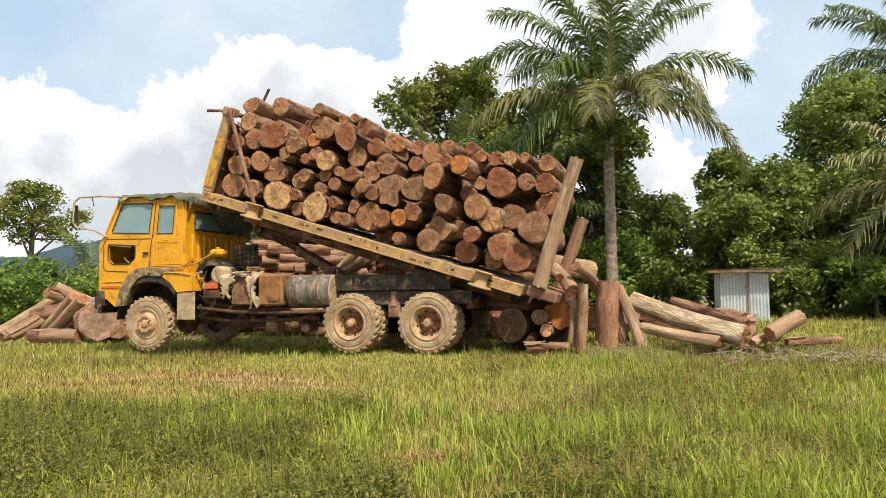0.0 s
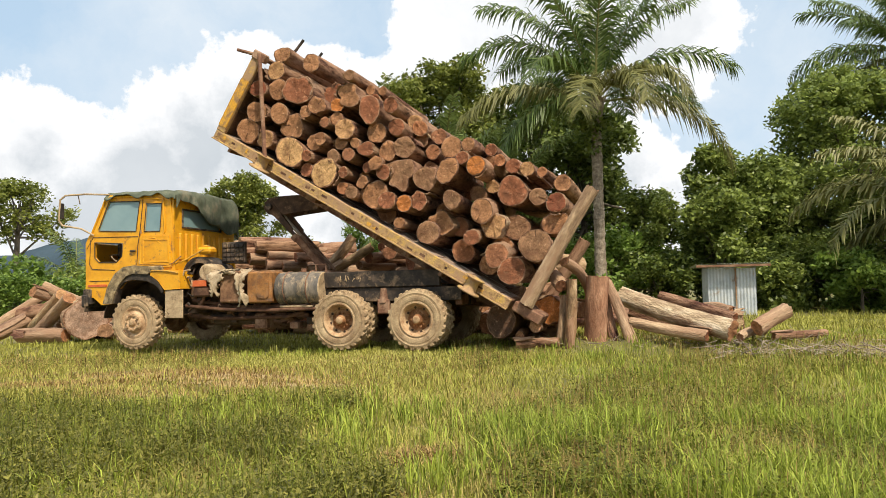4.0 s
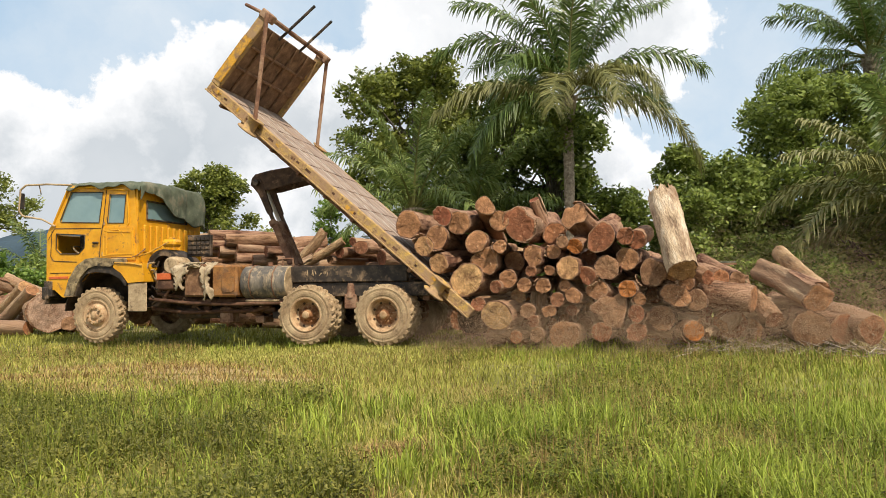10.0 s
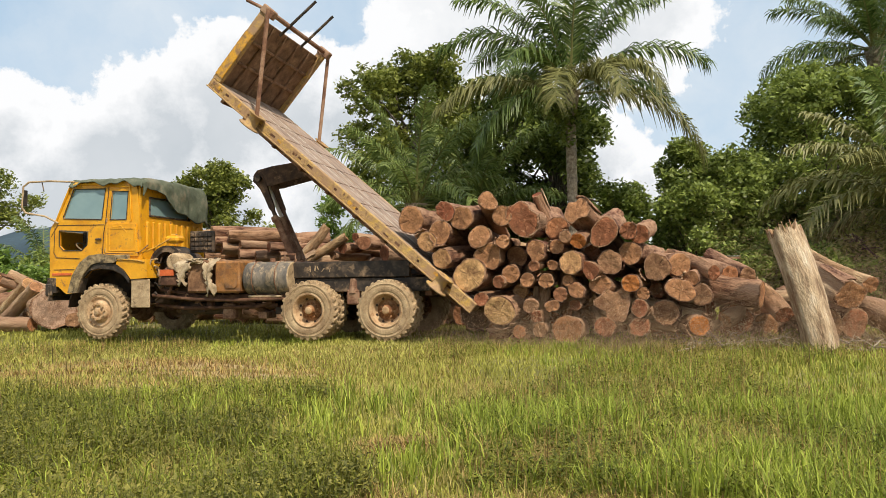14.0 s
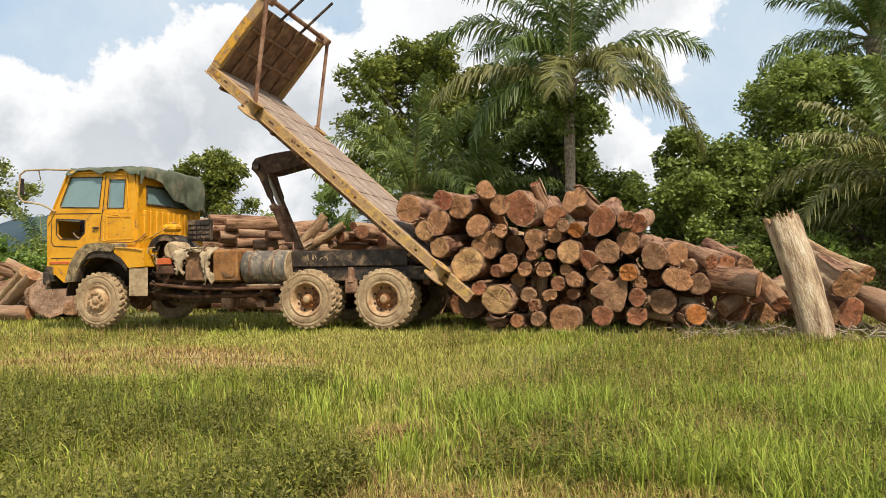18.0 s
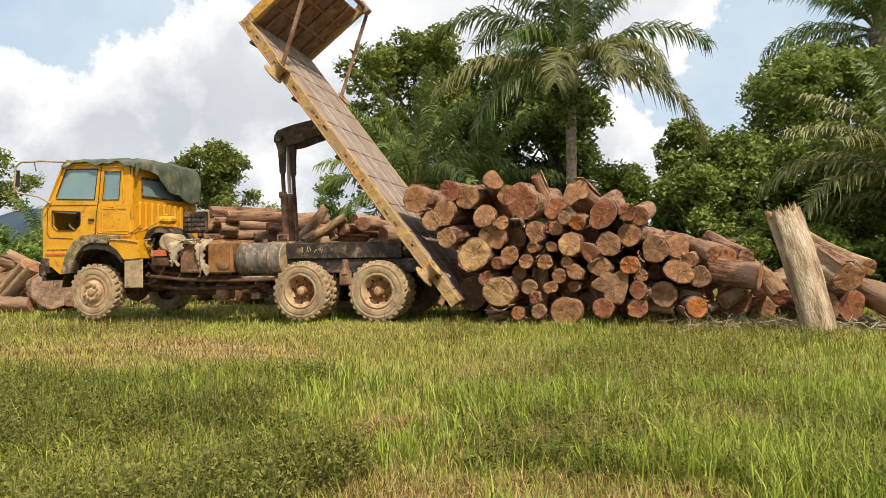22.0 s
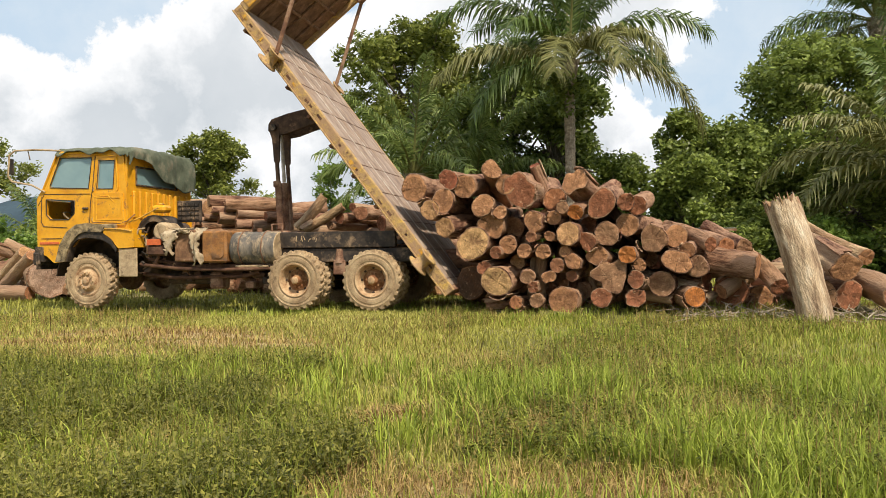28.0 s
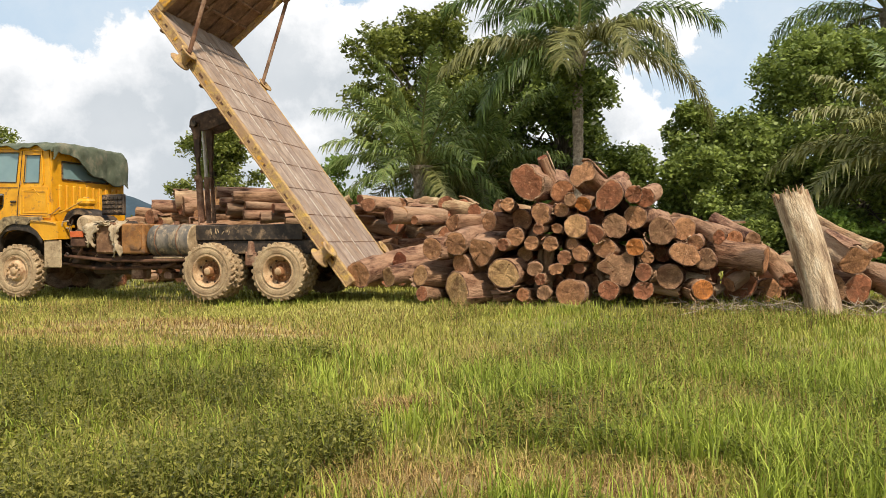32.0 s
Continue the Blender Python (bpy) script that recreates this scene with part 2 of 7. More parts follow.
def cut_wood():
    """A sawn log end: growth rings, saw marks, radial checks, mud; each log has its own tone in its object colour."""
    m = bpy.data.materials.new("sawn_wood")
    m.use_nodes = True
    nt = m.node_tree
    N, Lk = nt.nodes.new, nt.links.new
    bsdf = nt.nodes["Principled BSDF"]
    co, info = N("ShaderNodeTexCoord"), N("ShaderNodeObjectInfo")
    shift = N("ShaderNodeVectorMath")
    shift.operation = "MULTIPLY_ADD"
    Lk(info.outputs["Random"], shift.inputs[0])
    shift.inputs[1].default_value = (31.0, 17.0, 23.0)
    Lk(co.outputs["Object"], shift.inputs[2])

    def tex(s, d, r=0.6, vec=None):
        n = N("ShaderNodeTexNoise")
        n.inputs["Scale"].default_value, n.inputs["Detail"].default_value, n.inputs["Roughness"].default_value = s, d, r
        Lk(vec or shift.outputs[0], n.inputs["Vector"])
        return n.outputs["Fac"]

    def mth(op, a, b=0):
        n = N("ShaderNodeMath")
        n.operation = op
        for s, v in zip(n.inputs, (a, b)):
            if isinstance(v, (int, float)):
                s.default_value = v
            else:
                Lk(v, s)
        return n.outputs[0]

    def rng(v, a, b, lo=0.0, hi=1.0):
        x = N("ShaderNodeMapRange")
        Lk(v, x.inputs["Value"])
        for k, y in (("From Min", a), ("From Max", b), ("To Min", lo), ("To Max", hi)):
            x.inputs[k].default_value = y
        return x.outputs[0]

    def mix(a, b, fac):
        x = N("ShaderNodeMix")
        x.data_type = "RGBA"
        Lk(a, x.inputs["A"])
        x.inputs["B"].default_value = (*b, 1)
        Lk(fac, x.inputs["Factor"])
        return x.outputs["Result"]

    flat = N("ShaderNodeVectorMath")
    flat.operation = "MULTIPLY"
    Lk(co.outputs["Object"], flat.inputs[0])
    flat.inputs[1].default_value = (1, 0, 1)
    size = N("ShaderNodeVectorMath")
    size.operation = "LENGTH"
    Lk(flat.outputs[0], size.inputs[0])
    ring = mth("SINE", mth("ADD", mth("MULTIPLY", size.outputs["Value"], 150.0), mth("MULTIPLY", tex(4, 3), 16.0)))
    # radial checks: lines that follow the direction from the pith
    ray = N("ShaderNodeVectorMath")
    ray.operation = "NORMALIZE"
    Lk(flat.outputs[0], ray.inputs[0])
    aside = N("ShaderNodeVectorMath")
    aside.operation = "MULTIPLY_ADD"
    Lk(info.outputs["Random"], aside.inputs[0])
    aside.inputs[1].default_value = (41.0, 19.0, 7.0)
    Lk(ray.outputs[0], aside.inputs[2])
    spoke = mth("ABSOLUTE", mth("SUBTRACT", tex(2.6, 4, 0.6, aside.outputs[0]), 0.5))
    uv = N("ShaderNodeUVMap")
    usep = N("ShaderNodeSeparateXYZ")
    Lk(uv.outputs[0], usep.inputs[0])
    u = mth("ADD", usep.outputs[0], mth("MULTIPLY", mth("SUBTRACT", tex(7, 5), 0.5), 0.22))   # 0 at the pith, 1 at the bark
    zone = N("ShaderNodeValToRGB")
    ze = zone.color_ramp.elements
    for pos, v in ((0.0, 0.82), (0.16, 0.95), (0.5, 0.92), (0.72, 1.02), (0.85, 1.2), (0.93, 1.05), (1.0, 0.35)):
        e = ze[0] if pos == 0.0 else (ze[-1] if pos == 1.0 else ze.new(pos))
        e.position, e.color = pos, (v * 0.75, v * 0.75, v * 0.75, 1)
    Lk(u, zone.inputs["Fac"])
    sep = N("ShaderNodeSeparateXYZ")
    Lk(shift.outputs[0], sep.inputs[0])
    saw = mth("SINE", mth("ADD", mth("MULTIPLY", mth("ADD", sep.outputs[0], mth("MULTIPLY", sep.outputs[2], 0.35)), 210.0), mth("MULTIPLY", tex(3, 2), 9.0)))
    value = mth("MULTIPLY", rng(ring, -1, 1, 0.93, 1.05), rng(saw, -1, 1, 0.95, 1.05))
    value = mth("MULTIPLY", value, rng(tex(8, 7, 0.7), 0.3, 0.7, 0.52, 1.36))
    value = mth("MULTIPLY", value, rng(tex(38, 6, 0.75), 0.3, 0.7, 0.72, 1.26))
    value = mth("MULTIPLY", value, mth("MULTIPLY", zone.outputs[0], 1.36))
    hsv = N("ShaderNodeHueSaturation")
    Lk(info.outputs["Color"], hsv.inputs["Color"])
    Lk(value, hsv.inputs["Value"])
    col = mix(hsv.outputs[0], (0.15, 0.068, 0.036), rng(tex(5, 8, 0.72), 0.49, 0.63, 0.0, 0.7))          # mud and weathering
    col = mix(col, (0.66, 0.45, 0.28), rng(tex(16, 6, 0.7), 0.60, 0.68, 0.0, 0.5))                       # torn chips and sawdust
    check = mth("MULTIPLY", rng(spoke, 0.008, 0.002), rng(usep.outputs[0], 0.05, 0.2))
    check = mth("MULTIPLY", check, rng(tex(4, 3), 0.50, 0.58))
    col = mix(col, (0.05, 0.025, 0.018), mth("MULTIPLY", check, 0.9))
    Lk(col, bsdf.inputs["Base Color"])
    bsdf.inputs["Roughness"].default_value = 0.85
    bsdf.inputs["Specular IOR Level"].default_value = 0.2
    bp = N("ShaderNodeBump")
    bp.inputs["Strength"].default_value, bp.inputs["Distance"].default_value = 0.85, 0.024
    Lk(mth("ADD", mth("MULTIPLY", tex(30, 4, 0.6), 0.5), mth("SUBTRACT", mth("MULTIPLY", tex(6, 3), 1.4), check)), bp.inputs["Height"])
    Lk(bp.outputs[0], bsdf.inputs["Normal"])
    return m


M_BARK = surface("bark", [(0.052, 0.023, 0.013), (0.195, 0.09, 0.05), (0.38, 0.22, 0.128)], 10, 0.9, 1.0, fine=60, dirt=(0.40, 0.235, 0.145), dirt_amount=0.48, dirt_scale=5, stretch=(1, 0.26, 1), vary=0.3, grain_amount=1.4, depth=0.06)
M_OLD = surface("old_wood", [(0.15, 0.088, 0.055), (0.38, 0.245, 0.15), (0.58, 0.42, 0.27)], 9, 0.9, 1.0, fine=60, dirt=(0.36, 0.215, 0.13), dirt_amount=0.4, dirt_scale=4, stretch=(1, 0.2, 1), vary=0.2, grain_amount=1.3, depth=0.05)
M_PALE = surface("pale_weathered_wood", [(0.15, 0.085, 0.048), (0.42, 0.275, 0.15), (0.66, 0.49, 0.30)], 6, 0.9, 1.0, fine=34, dirt=(0.30, 0.165, 0.085), dirt_amount=0.36, dirt_scale=5, stretch=(1, 0.34, 1), vary=0.1, grain_amount=1.3, depth=0.09)
M_POST = surface("peeling_pale_log", [(0.17, 0.10, 0.06), (0.54, 0.40, 0.26), (0.74, 0.63, 0.48)], 7, 0.9, 1.0, fine=40, dirt=(0.24, 0.13, 0.075), dirt_amount=0.27, dirt_scale=3.2, stretch=(1, 0.28, 1), vary=0.1, grain_amount=1.2, depth=0.07)
M_YOLD = surface("chipped_yellow_paint", [(0.66, 0.34, 0.03), (0.60, 0.32, 0.05), (0.42, 0.24, 0.07)], 7, 0.65, 0.2, fine=30, dirt=(0.22, 0.13, 0.08), dirt_amount=0.32, dirt_scale=7)
M_STRIPPED = surface("stripped_red_log", [(0.19, 0.092, 0.052), (0.38, 0.20, 0.118), (0.52, 0.32, 0.20)], 6, 0.85, 0.7, fine=36, dirt=(0.22, 0.10, 0.055), dirt_amount=0.3, dirt_scale=5, stretch=(1, 0.4, 1), depth=0.05)
M_CUT = cut_wood()
M_YELLOW = surface("yellow_paint", [(0.60, 0.26, 0.010), (0.74, 0.35, 0.015), (0.80, 0.41, 0.03)], 2.6, 0.42, 0.12, fine=9, dirt=(0.26, 0.13, 0.05), dirt_amount=0.13, dirt_scale=9.0, spec=0.4, grain_amount=0.45, depth=0.04)
M_YRUST = surface("worn_yellow_paint", [(0.60, 0.38, 0.07), (0.46, 0.30, 0.13), (0.17, 0.09, 0.05)], 11, 0.8, 0.8, fine=50, dirt=(0.36, 0.225, 0.13), dirt_amount=0.42, dirt_scale=6, grain_amount=1.4)
M_RUST = surface("rusty_steel", [(0.12, 0.06, 0.04), (0.22, 0.11, 0.065), (0.32, 0.19, 0.12)], 5, 0.85, 0.3, fine=40, dirt=(0.36, 0.23, 0.15), dirt_amount=0.3)
# headboard rust, toned down to hold the shade of its inner face
M_HEAD = surface("shade_toned_rusty_plate", [(0.11, 0.062, 0.038), (0.20, 0.112, 0.068), (0.30, 0.18, 0.11)], 5, 0.8, 0.4, fine=40, dirt=(0.34, 0.21, 0.12), dirt_amount=0.15, dirt_scale=4)
M_BLACK = surface("sooty_black_steel", [(0.018, 0.015, 0.013), (0.045, 0.035, 0.028), (0.12, 0.085, 0.06)], 6, 0.6, 0.3, fine=30, dirt=(0.28, 0.19, 0.115), dirt_amount=0.2, dirt_scale=5)
# rust darkened to carry the shade under the chassis; also for dark joints
M_UNDER = surface("dark_rust_with_shade", [(0.045, 0.022, 0.014), (0.11, 0.052, 0.03), (0.19, 0.10, 0.06)], 6, 0.8, 0.3, fine=40, dirt=(0.26, 0.16, 0.10), dirt_amount=0.12)
M_HOIST = surface("dark_rusty_hoist_steel", [(0.035, 0.022, 0.015), (0.075, 0.042, 0.026), (0.15, 0.085, 0.05)], 6, 0.75, 0.3, fine=30, dirt=(0.24, 0.14, 0.08), dirt_amount=0.15, dirt_scale=5)
M_DARK = surface("oily_dark_steel", [(0.02, 0.016, 0.013), (0.07, 0.045, 0.03), (0.12, 0.075, 0.05)], 5, 0.75, 0.3)
M_TYRE = surface("muddy_rubber", [(0.26, 0.17, 0.095), (0.39, 0.275, 0.16), (0.50, 0.37, 0.22)], 6, 0.92, 0.3, fine=45, dirt=(0.16, 0.105, 0.06), dirt_amount=0.12, dirt_scale=9)
M_HUB = surface("rusty_muddy_hub", [(0.13, 0.05, 0.022), (0.30, 0.14, 0.06), (0.48, 0.29, 0.15)], 9, 0.85, 0.3, fine=50)
M_RIM = surface("muddy_rim", [(0.32, 0.185, 0.095), (0.50, 0.33, 0.185), (0.60, 0.44, 0.27)], 7, 0.85, 0.3, dirt=(0.24, 0.115, 0.055), dirt_amount=0.18, dirt_scale=8)
M_FENDER = surface("scuffed_fender", [(0.10, 0.075, 0.045), (0.30, 0.22, 0.12), (0.46, 0.36, 0.21)], 9, 0.8, 0.4, dirt=(0.05, 0.04, 0.03), dirt_amount=0.3, dirt_scale=8)
M_TANK = surface("muddy_tank", [(0.06, 0.052, 0.044), (0.13, 0.115, 0.10), (0.24, 0.20, 0.155)], 6, 0.65, 0.25, fine=35, dirt=(0.44, 0.33, 0.21), dirt_amount=0.28, dirt_scale=7, stretch=(1, 1, 0.4))
M_TANKEND = surface("mud_caked_steel", [(0.26, 0.18, 0.105), (0.44, 0.32, 0.19), (0.54, 0.41, 0.26)], 8, 0.85, 0.4, fine=30, dirt=(0.14, 0.09, 0.05), dirt_amount=0.15, dirt_scale=9)
M_TARP = surface("green_canvas", [(0.055, 0.066, 0.042), (0.105, 0.12, 0.082), (0.19, 0.195, 0.14)], 4, 0.85, 0.4, fine=70, dirt=(0.22, 0.185, 0.125), dirt_amount=0.14, dirt_scale=4)
M_LEATHER = surface("brown_box_paint", [(0.18, 0.075, 0.028), (0.34, 0.155, 0.048), (0.30, 0.16, 0.08)], 5, 0.65, 0.3, dirt=(0.14, 0.075, 0.04), dirt_amount=0.32, dirt_scale=6)
M_BROWN = surface("dusty_brown_steel", [(0.10, 0.05, 0.028), (0.24, 0.125, 0.065), (0.36, 0.21, 0.12)], 6, 0.8, 0.4, fine=40, dirt=(0.40, 0.28, 0.17), dirt_amount=0.18, dirt_scale=6)
M_RAG = surface("dusty_cloth", [(0.26, 0.19, 0.115), (0.44, 0.34, 0.22), (0.56, 0.46, 0.32)], 6, 0.95, 0.6, fine=80, dirt=(0.22, 0.13, 0.07), dirt_amount=0.2, dirt_scale=8)
M_GLASS = surface("dusty_glass", [(0.17, 0.27, 0.29), (0.25, 0.36, 0.37)], 1.2, 0.12, 0.0, fine=6, spec=0.8, grain_amount=0.15)
M_DECK = surface("scuffed_deck", [(0.18, 0.125, 0.098), (0.30, 0.22, 0.175), (0.41, 0.325, 0.265)], 4.5, 0.8, 0.3, fine=30, dirt=(0.30, 0.20, 0.135), dirt_amount=0.25, dirt_scale=3, stretch=(0.5, 1, 1), vary=0.06)
M_STRIP = surface("bare_metal_strip", [(0.55, 0.48, 0.40), (0.70, 0.64, 0.56)], 9, 0.5, 0.1, metal=0.3)
M_ZINC = surface("galvanised_sheet", [(0.38, 0.42, 0.45), (0.52, 0.56, 0.58), (0.58, 0.60, 0.60)], 3, 0.45, 0.05, metal=0.25, dirt=(0.30, 0.22, 0.15), dirt_amount=0.12)
M_RED = surface("red_reflector", [(0.55, 0.10, 0.03), (0.65, 0.16, 0.05)], 8, 0.4, 0.05)
M_SAND = surface("bare_sandy_soil", [(0.26, 0.185, 0.08), (0.42, 0.315, 0.15), (0.52, 0.41, 0.22)], 6, 0.95, 0.8, fine=60, dirt=(0.14, 0.11, 0.04), dirt_amount=0.25, dirt_scale=7)
M_SOIL = surface("grassy_soil", [(0.10, 0.098, 0.03), (0.17, 0.155, 0.05), (0.27, 0.225, 0.09)], 0.6, 0.95, 0.5, fine=25, dirt=(0.32, 0.235, 0.12), dirt_amount=0.12, dirt_scale=0.5)
M_TRUNK = surface("palm_trunk", [(0.12, 0.095, 0.07), (0.27, 0.215, 0.16), (0.42, 0.36, 0.28)], 8, 0.9, 0.9, fine=30, grain_amount=1.4, depth=0.05)
M_WOODY = surface("tree_bark", [(0.08, 0.065, 0.05), (0.18, 0.15, 0.12)], 5, 0.9, 0.5)
# the blue of distance haze is put into the woods' colour
M_HILL = surface("haze_blue_hill", [(0.028, 0.050, 0.070), (0.050, 0.080, 0.105)], 0.02, 0.95, 0.0, fine=0.3)
M_DUST = surface("red_dust", [(0.34, 0.225, 0.14), (0.44, 0.31, 0.205)], 3, 1.0, 0.0, spec=0.0)
M_TWIG = surface("dry_twigs", [(0.22, 0.17, 0.12), (0.40, 0.33, 0.25)], 5, 0.9, 0.2, island=True, vary=0.3)
L_GRASS = leaf_material("grass_blade", (0.17, 0.17, 0.025), (0.50, 0.48, 0.10), 0.2, 0.7)
L_LUSH = leaf_material("lush_grass_blade", (0.10, 0.14, 0.012), (0.46, 0.53, 0.075), 0.25, 0.6)
L_WEED = leaf_material("weed_leaf", (0.04, 0.056, 0.008), (0.255, 0.265, 0.035), 0.28, 0.75)
L_PALETURF = leaf_material("pale_turf_blade", (0.28, 0.26, 0.06), (0.60, 0.55, 0.17), 0.2, 0.75)
L_STALK = leaf_material("dry_stalk", (0.05, 0.035, 0.015), (0.20, 0.13, 0.05), 0.1, 0.8)
L_STRAW = leaf_material("straw", (0.24, 0.19, 0.05), (0.56, 0.46, 0.16), 0.15, 0.8)
L_DRY = leaf_material("dry_weed", (0.12, 0.055, 0.02), (0.54, 0.39, 0.14), 0.12, 0.8)
L_BROAD = leaf_material("broad_weed_leaf", (0.045, 0.051, 0.008), (0.30, 0.275, 0.048), 0.2, 0.55)
L_TREE = leaf_material("tree_leaf", (0.058, 0.09, 0.018), (0.37, 0.44, 0.105), 0.4, 0.42)
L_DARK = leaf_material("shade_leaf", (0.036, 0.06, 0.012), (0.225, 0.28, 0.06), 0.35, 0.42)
L_OLIVE = leaf_material("olive_leaf", (0.052, 0.076, 0.013), (0.36, 0.39, 0.085), 0.38, 0.42)
L_BRIGHT = leaf_material("bright_leaf", (0.062, 0.118, 0.018), (0.31, 0.43, 0.085), 0.42, 0.45)
L_PALM = leaf_material("palm_leaflet", (0.035, 0.066, 0.014), (0.19, 0.265, 0.065), 0.28, 0.4)
L_PALM_YOUNG = leaf_material("young_palm_leaflet", (0.06, 0.098, 0.024), (0.31, 0.38, 0.11), 0.36, 0.4)
L_PALM_OLD = leaf_material("old_palm_leaflet", (0.085, 0.092, 0.025), (0.28, 0.27, 0.09), 0.26, 0.5)

# ---- mesh helpers ----


def link(name, me, mats, parent=None, label="", smooth=False):
    for m in mats if isinstance(mats, (list, tuple)) else [mats]:
        me.materials.append(m)
    if smooth:
        me.polygons.foreach_set("use_smooth", np.ones(len(me.polygons), dtype=bool))
    ob = new(name, me)
    ob.parent = parent
    if label:
        ob["label"] = label
    return ob


def arrays(name, V, F, mats, parent=None, label="", smooth=False, slots=None):
    """A mesh object from arrays of places and of faces with equal corners."""
    V, F = np.asarray(V, dtype=np.float32), np.asarray(F, dtype=np.int32)
    me = bpy.data.meshes.new(name)
    n, k = F.shape
    me.vertices.add(len(V))
    me.vertices.foreach_set("co", V.ravel())
    me.loops.add(n * k)
    me.loops.foreach_set("vertex_index", F.ravel())
    me.polygons.add(n)
    me.polygons.foreach_set("loop_start", np.arange(0, n * k, k, dtype=np.int32))
    if slots is not None:
        me.polygons.foreach_set("material_index", np.asarray(slots, dtype=np.int32))
    me.update(calc_edges=True)
    return link(name, me, mats, parent, label, smooth)


def part(name, bm, material, parent, label="", smooth=False):
    me = bpy.data.meshes.new(name)
    bmesh.ops.recalc_face_normals(bm, faces=bm.faces)
    bm.to_mesh(me)
    bm.free()
    return link(name, me, material, parent, label, smooth)


def box(bm, x0, x1, y0, y1, z0, z1, bevel=0.01, m=None):
    r = bmesh.ops.create_cube(bm, size=1)
    M = Matrix.Translation(((x0 + x1) / 2, (y0 + y1) / 2, (z0 + z1) / 2)) @ Matrix.Diagonal((abs(x1 - x0), abs(y1 - y0), abs(z1 - z0), 1))
    vs = r["verts"]
    bmesh.ops.transform(bm, matrix=M, verts=vs)
    if bevel:
        es = list({e for v in vs for e in v.link_edges})
        q = bmesh.ops.bevel(bm, geom=es, offset=bevel, segments=1, affect="EDGES")
        vs = list({v for f in q["faces"] for v in f.verts})
    if m is not None:
        bmesh.ops.transform(bm, matrix=m, verts=vs)
    return bm


def rod(bm, p, q, r, r2=None, seg=10):
    p, q = Vector(p), Vector(q)
    d = q - p
    M = Matrix.Translation((p + q) / 2) @ d.to_track_quat("Z", "Y").to_matrix().to_4x4()
    bmesh.ops.create_cone(bm, cap_ends=True, segments=seg, radius1=r, radius2=r if r2 is None else r2, depth=d.length, matrix=M)
    return bm


def pipe(bm, pts, r, seg=8):
    for p, q in zip(pts, pts[1:]):
        rod(bm, p, q, r, seg=seg)
    for p in pts[1:-1]:
        bmesh.ops.create_uvsphere(bm, u_segments=seg, v_segments=6, radius=r, matrix=Matrix.Translation(p))
    return bm


def plate(bm, loops, y0, y1, bevel=0.0):
    """A flat plate in the x-z plane with holes, from y0 to y1."""
    es = []
    for loop in loops:
        vs = [bm.verts.new((x, y0, z)) for x, z in loop]
        es += [bm.edges.new((vs[i], vs[i - 1])) for i in range(len(vs))]
    r = bmesh.ops.triangle_fill(bm, edges=es, use_beauty=True)
    fs = [g for g in r["geom"] if isinstance(g, bmesh.types.BMFace)]
    q = bmesh.ops.extrude_face_region(bm, geom=fs)
    bmesh.ops.translate(bm, vec=(0, y1 - y0, 0), verts=[g for g in q["geom"] if isinstance(g, bmesh.types.BMVert)])
    return bm


def lathe(bm, profile, seg=32, axis_y=True):
    """Turn a profile of (radius, y) about the y axis."""
    rings = []
    for r, y in profile:
        rings.append([bm.verts.new((r * math.cos(2 * math.pi * i / seg), y, r * math.sin(2 * math.pi * i / seg))) for i in range(seg)])
    for a, b in zip(rings, rings[1:]):
        for i in range(seg):
            bm.faces.new((a[i], a[(i + 1) % seg], b[(i + 1) % seg], b[i]))
    return bm


def arc(cx, cz, r, a0, a1, n):
    return [(cx + r * math.cos(radians(a0 + (a1 - a0) * i / n)), cz + r * math.sin(radians(a0 + (a1 - a0) * i / n))) for i in range(n + 1)]


def at(rows, t):
    """The value of (time, value) rows at t."""
    return float(np.interp(t, [r[0] for r in rows], [r[1] for r in rows]))


def truck_pose(t):
    return STAGE @ pose(at(DRIVE, t), 0, 0)


def bed_pose(t):
    return Matrix.Translation(PIVOT) @ pose(0, 0, 0, 0, at(TIP, t), 0)


# ---- ground ----


def ground_height(x, y):
    # the old heap stands on a low bank behind the truck's tail
    a = (x + 0.296) * 0.9553 - (y - 12.007) * 0.2955
    b = (x + 0.296) * 0.2955 + (y - 12.007) * 0.9553
    bank = 0.17 * np.clip((a - 1.4) / 1.2, 0, 1) * np.clip((b - 0.05) / 0.5, 0, 1)
    return bank + 0.05 * np.sin(x * 0.55 + 1.0) * np.sin(y * 0.6) + 0.03 * np.sin(x * 1.7) * np.cos(y * 1.3 + 0.5) - 0.04


def ground():
    xs = np.concatenate([np.linspace(-3000, -40, 14), np.linspace(-36, 36, 145), np.linspace(40, 3000, 14)])
    ys = np.concatenate([np.linspace(-3000, -12, 10), np.linspace(-8, 40, 97), np.linspace(45, 3000, 14)])
    X, Y = np.meshgrid(xs, ys)
    fade = np.clip((40 - np.hypot(X, Y)) / 15, 0, 1)
    Z = ground_height(X, Y) * fade - 0.03
    n, k = len(xs), len(ys)
    i = np.arange(n * k).reshape(k, n)
    F = np.stack([i[:-1, :-1], i[:-1, 1:], i[1:, 1:], i[1:, :-1]], -1).reshape(-1, 4)
    ob = arrays("ground", np.stack([X, Y, Z], -1).reshape(-1, 3), F, M_SOIL, smooth=True)
    tagged(ob, "grassy soil field with bare sandy patches", "ground", kind="structure")


ground()


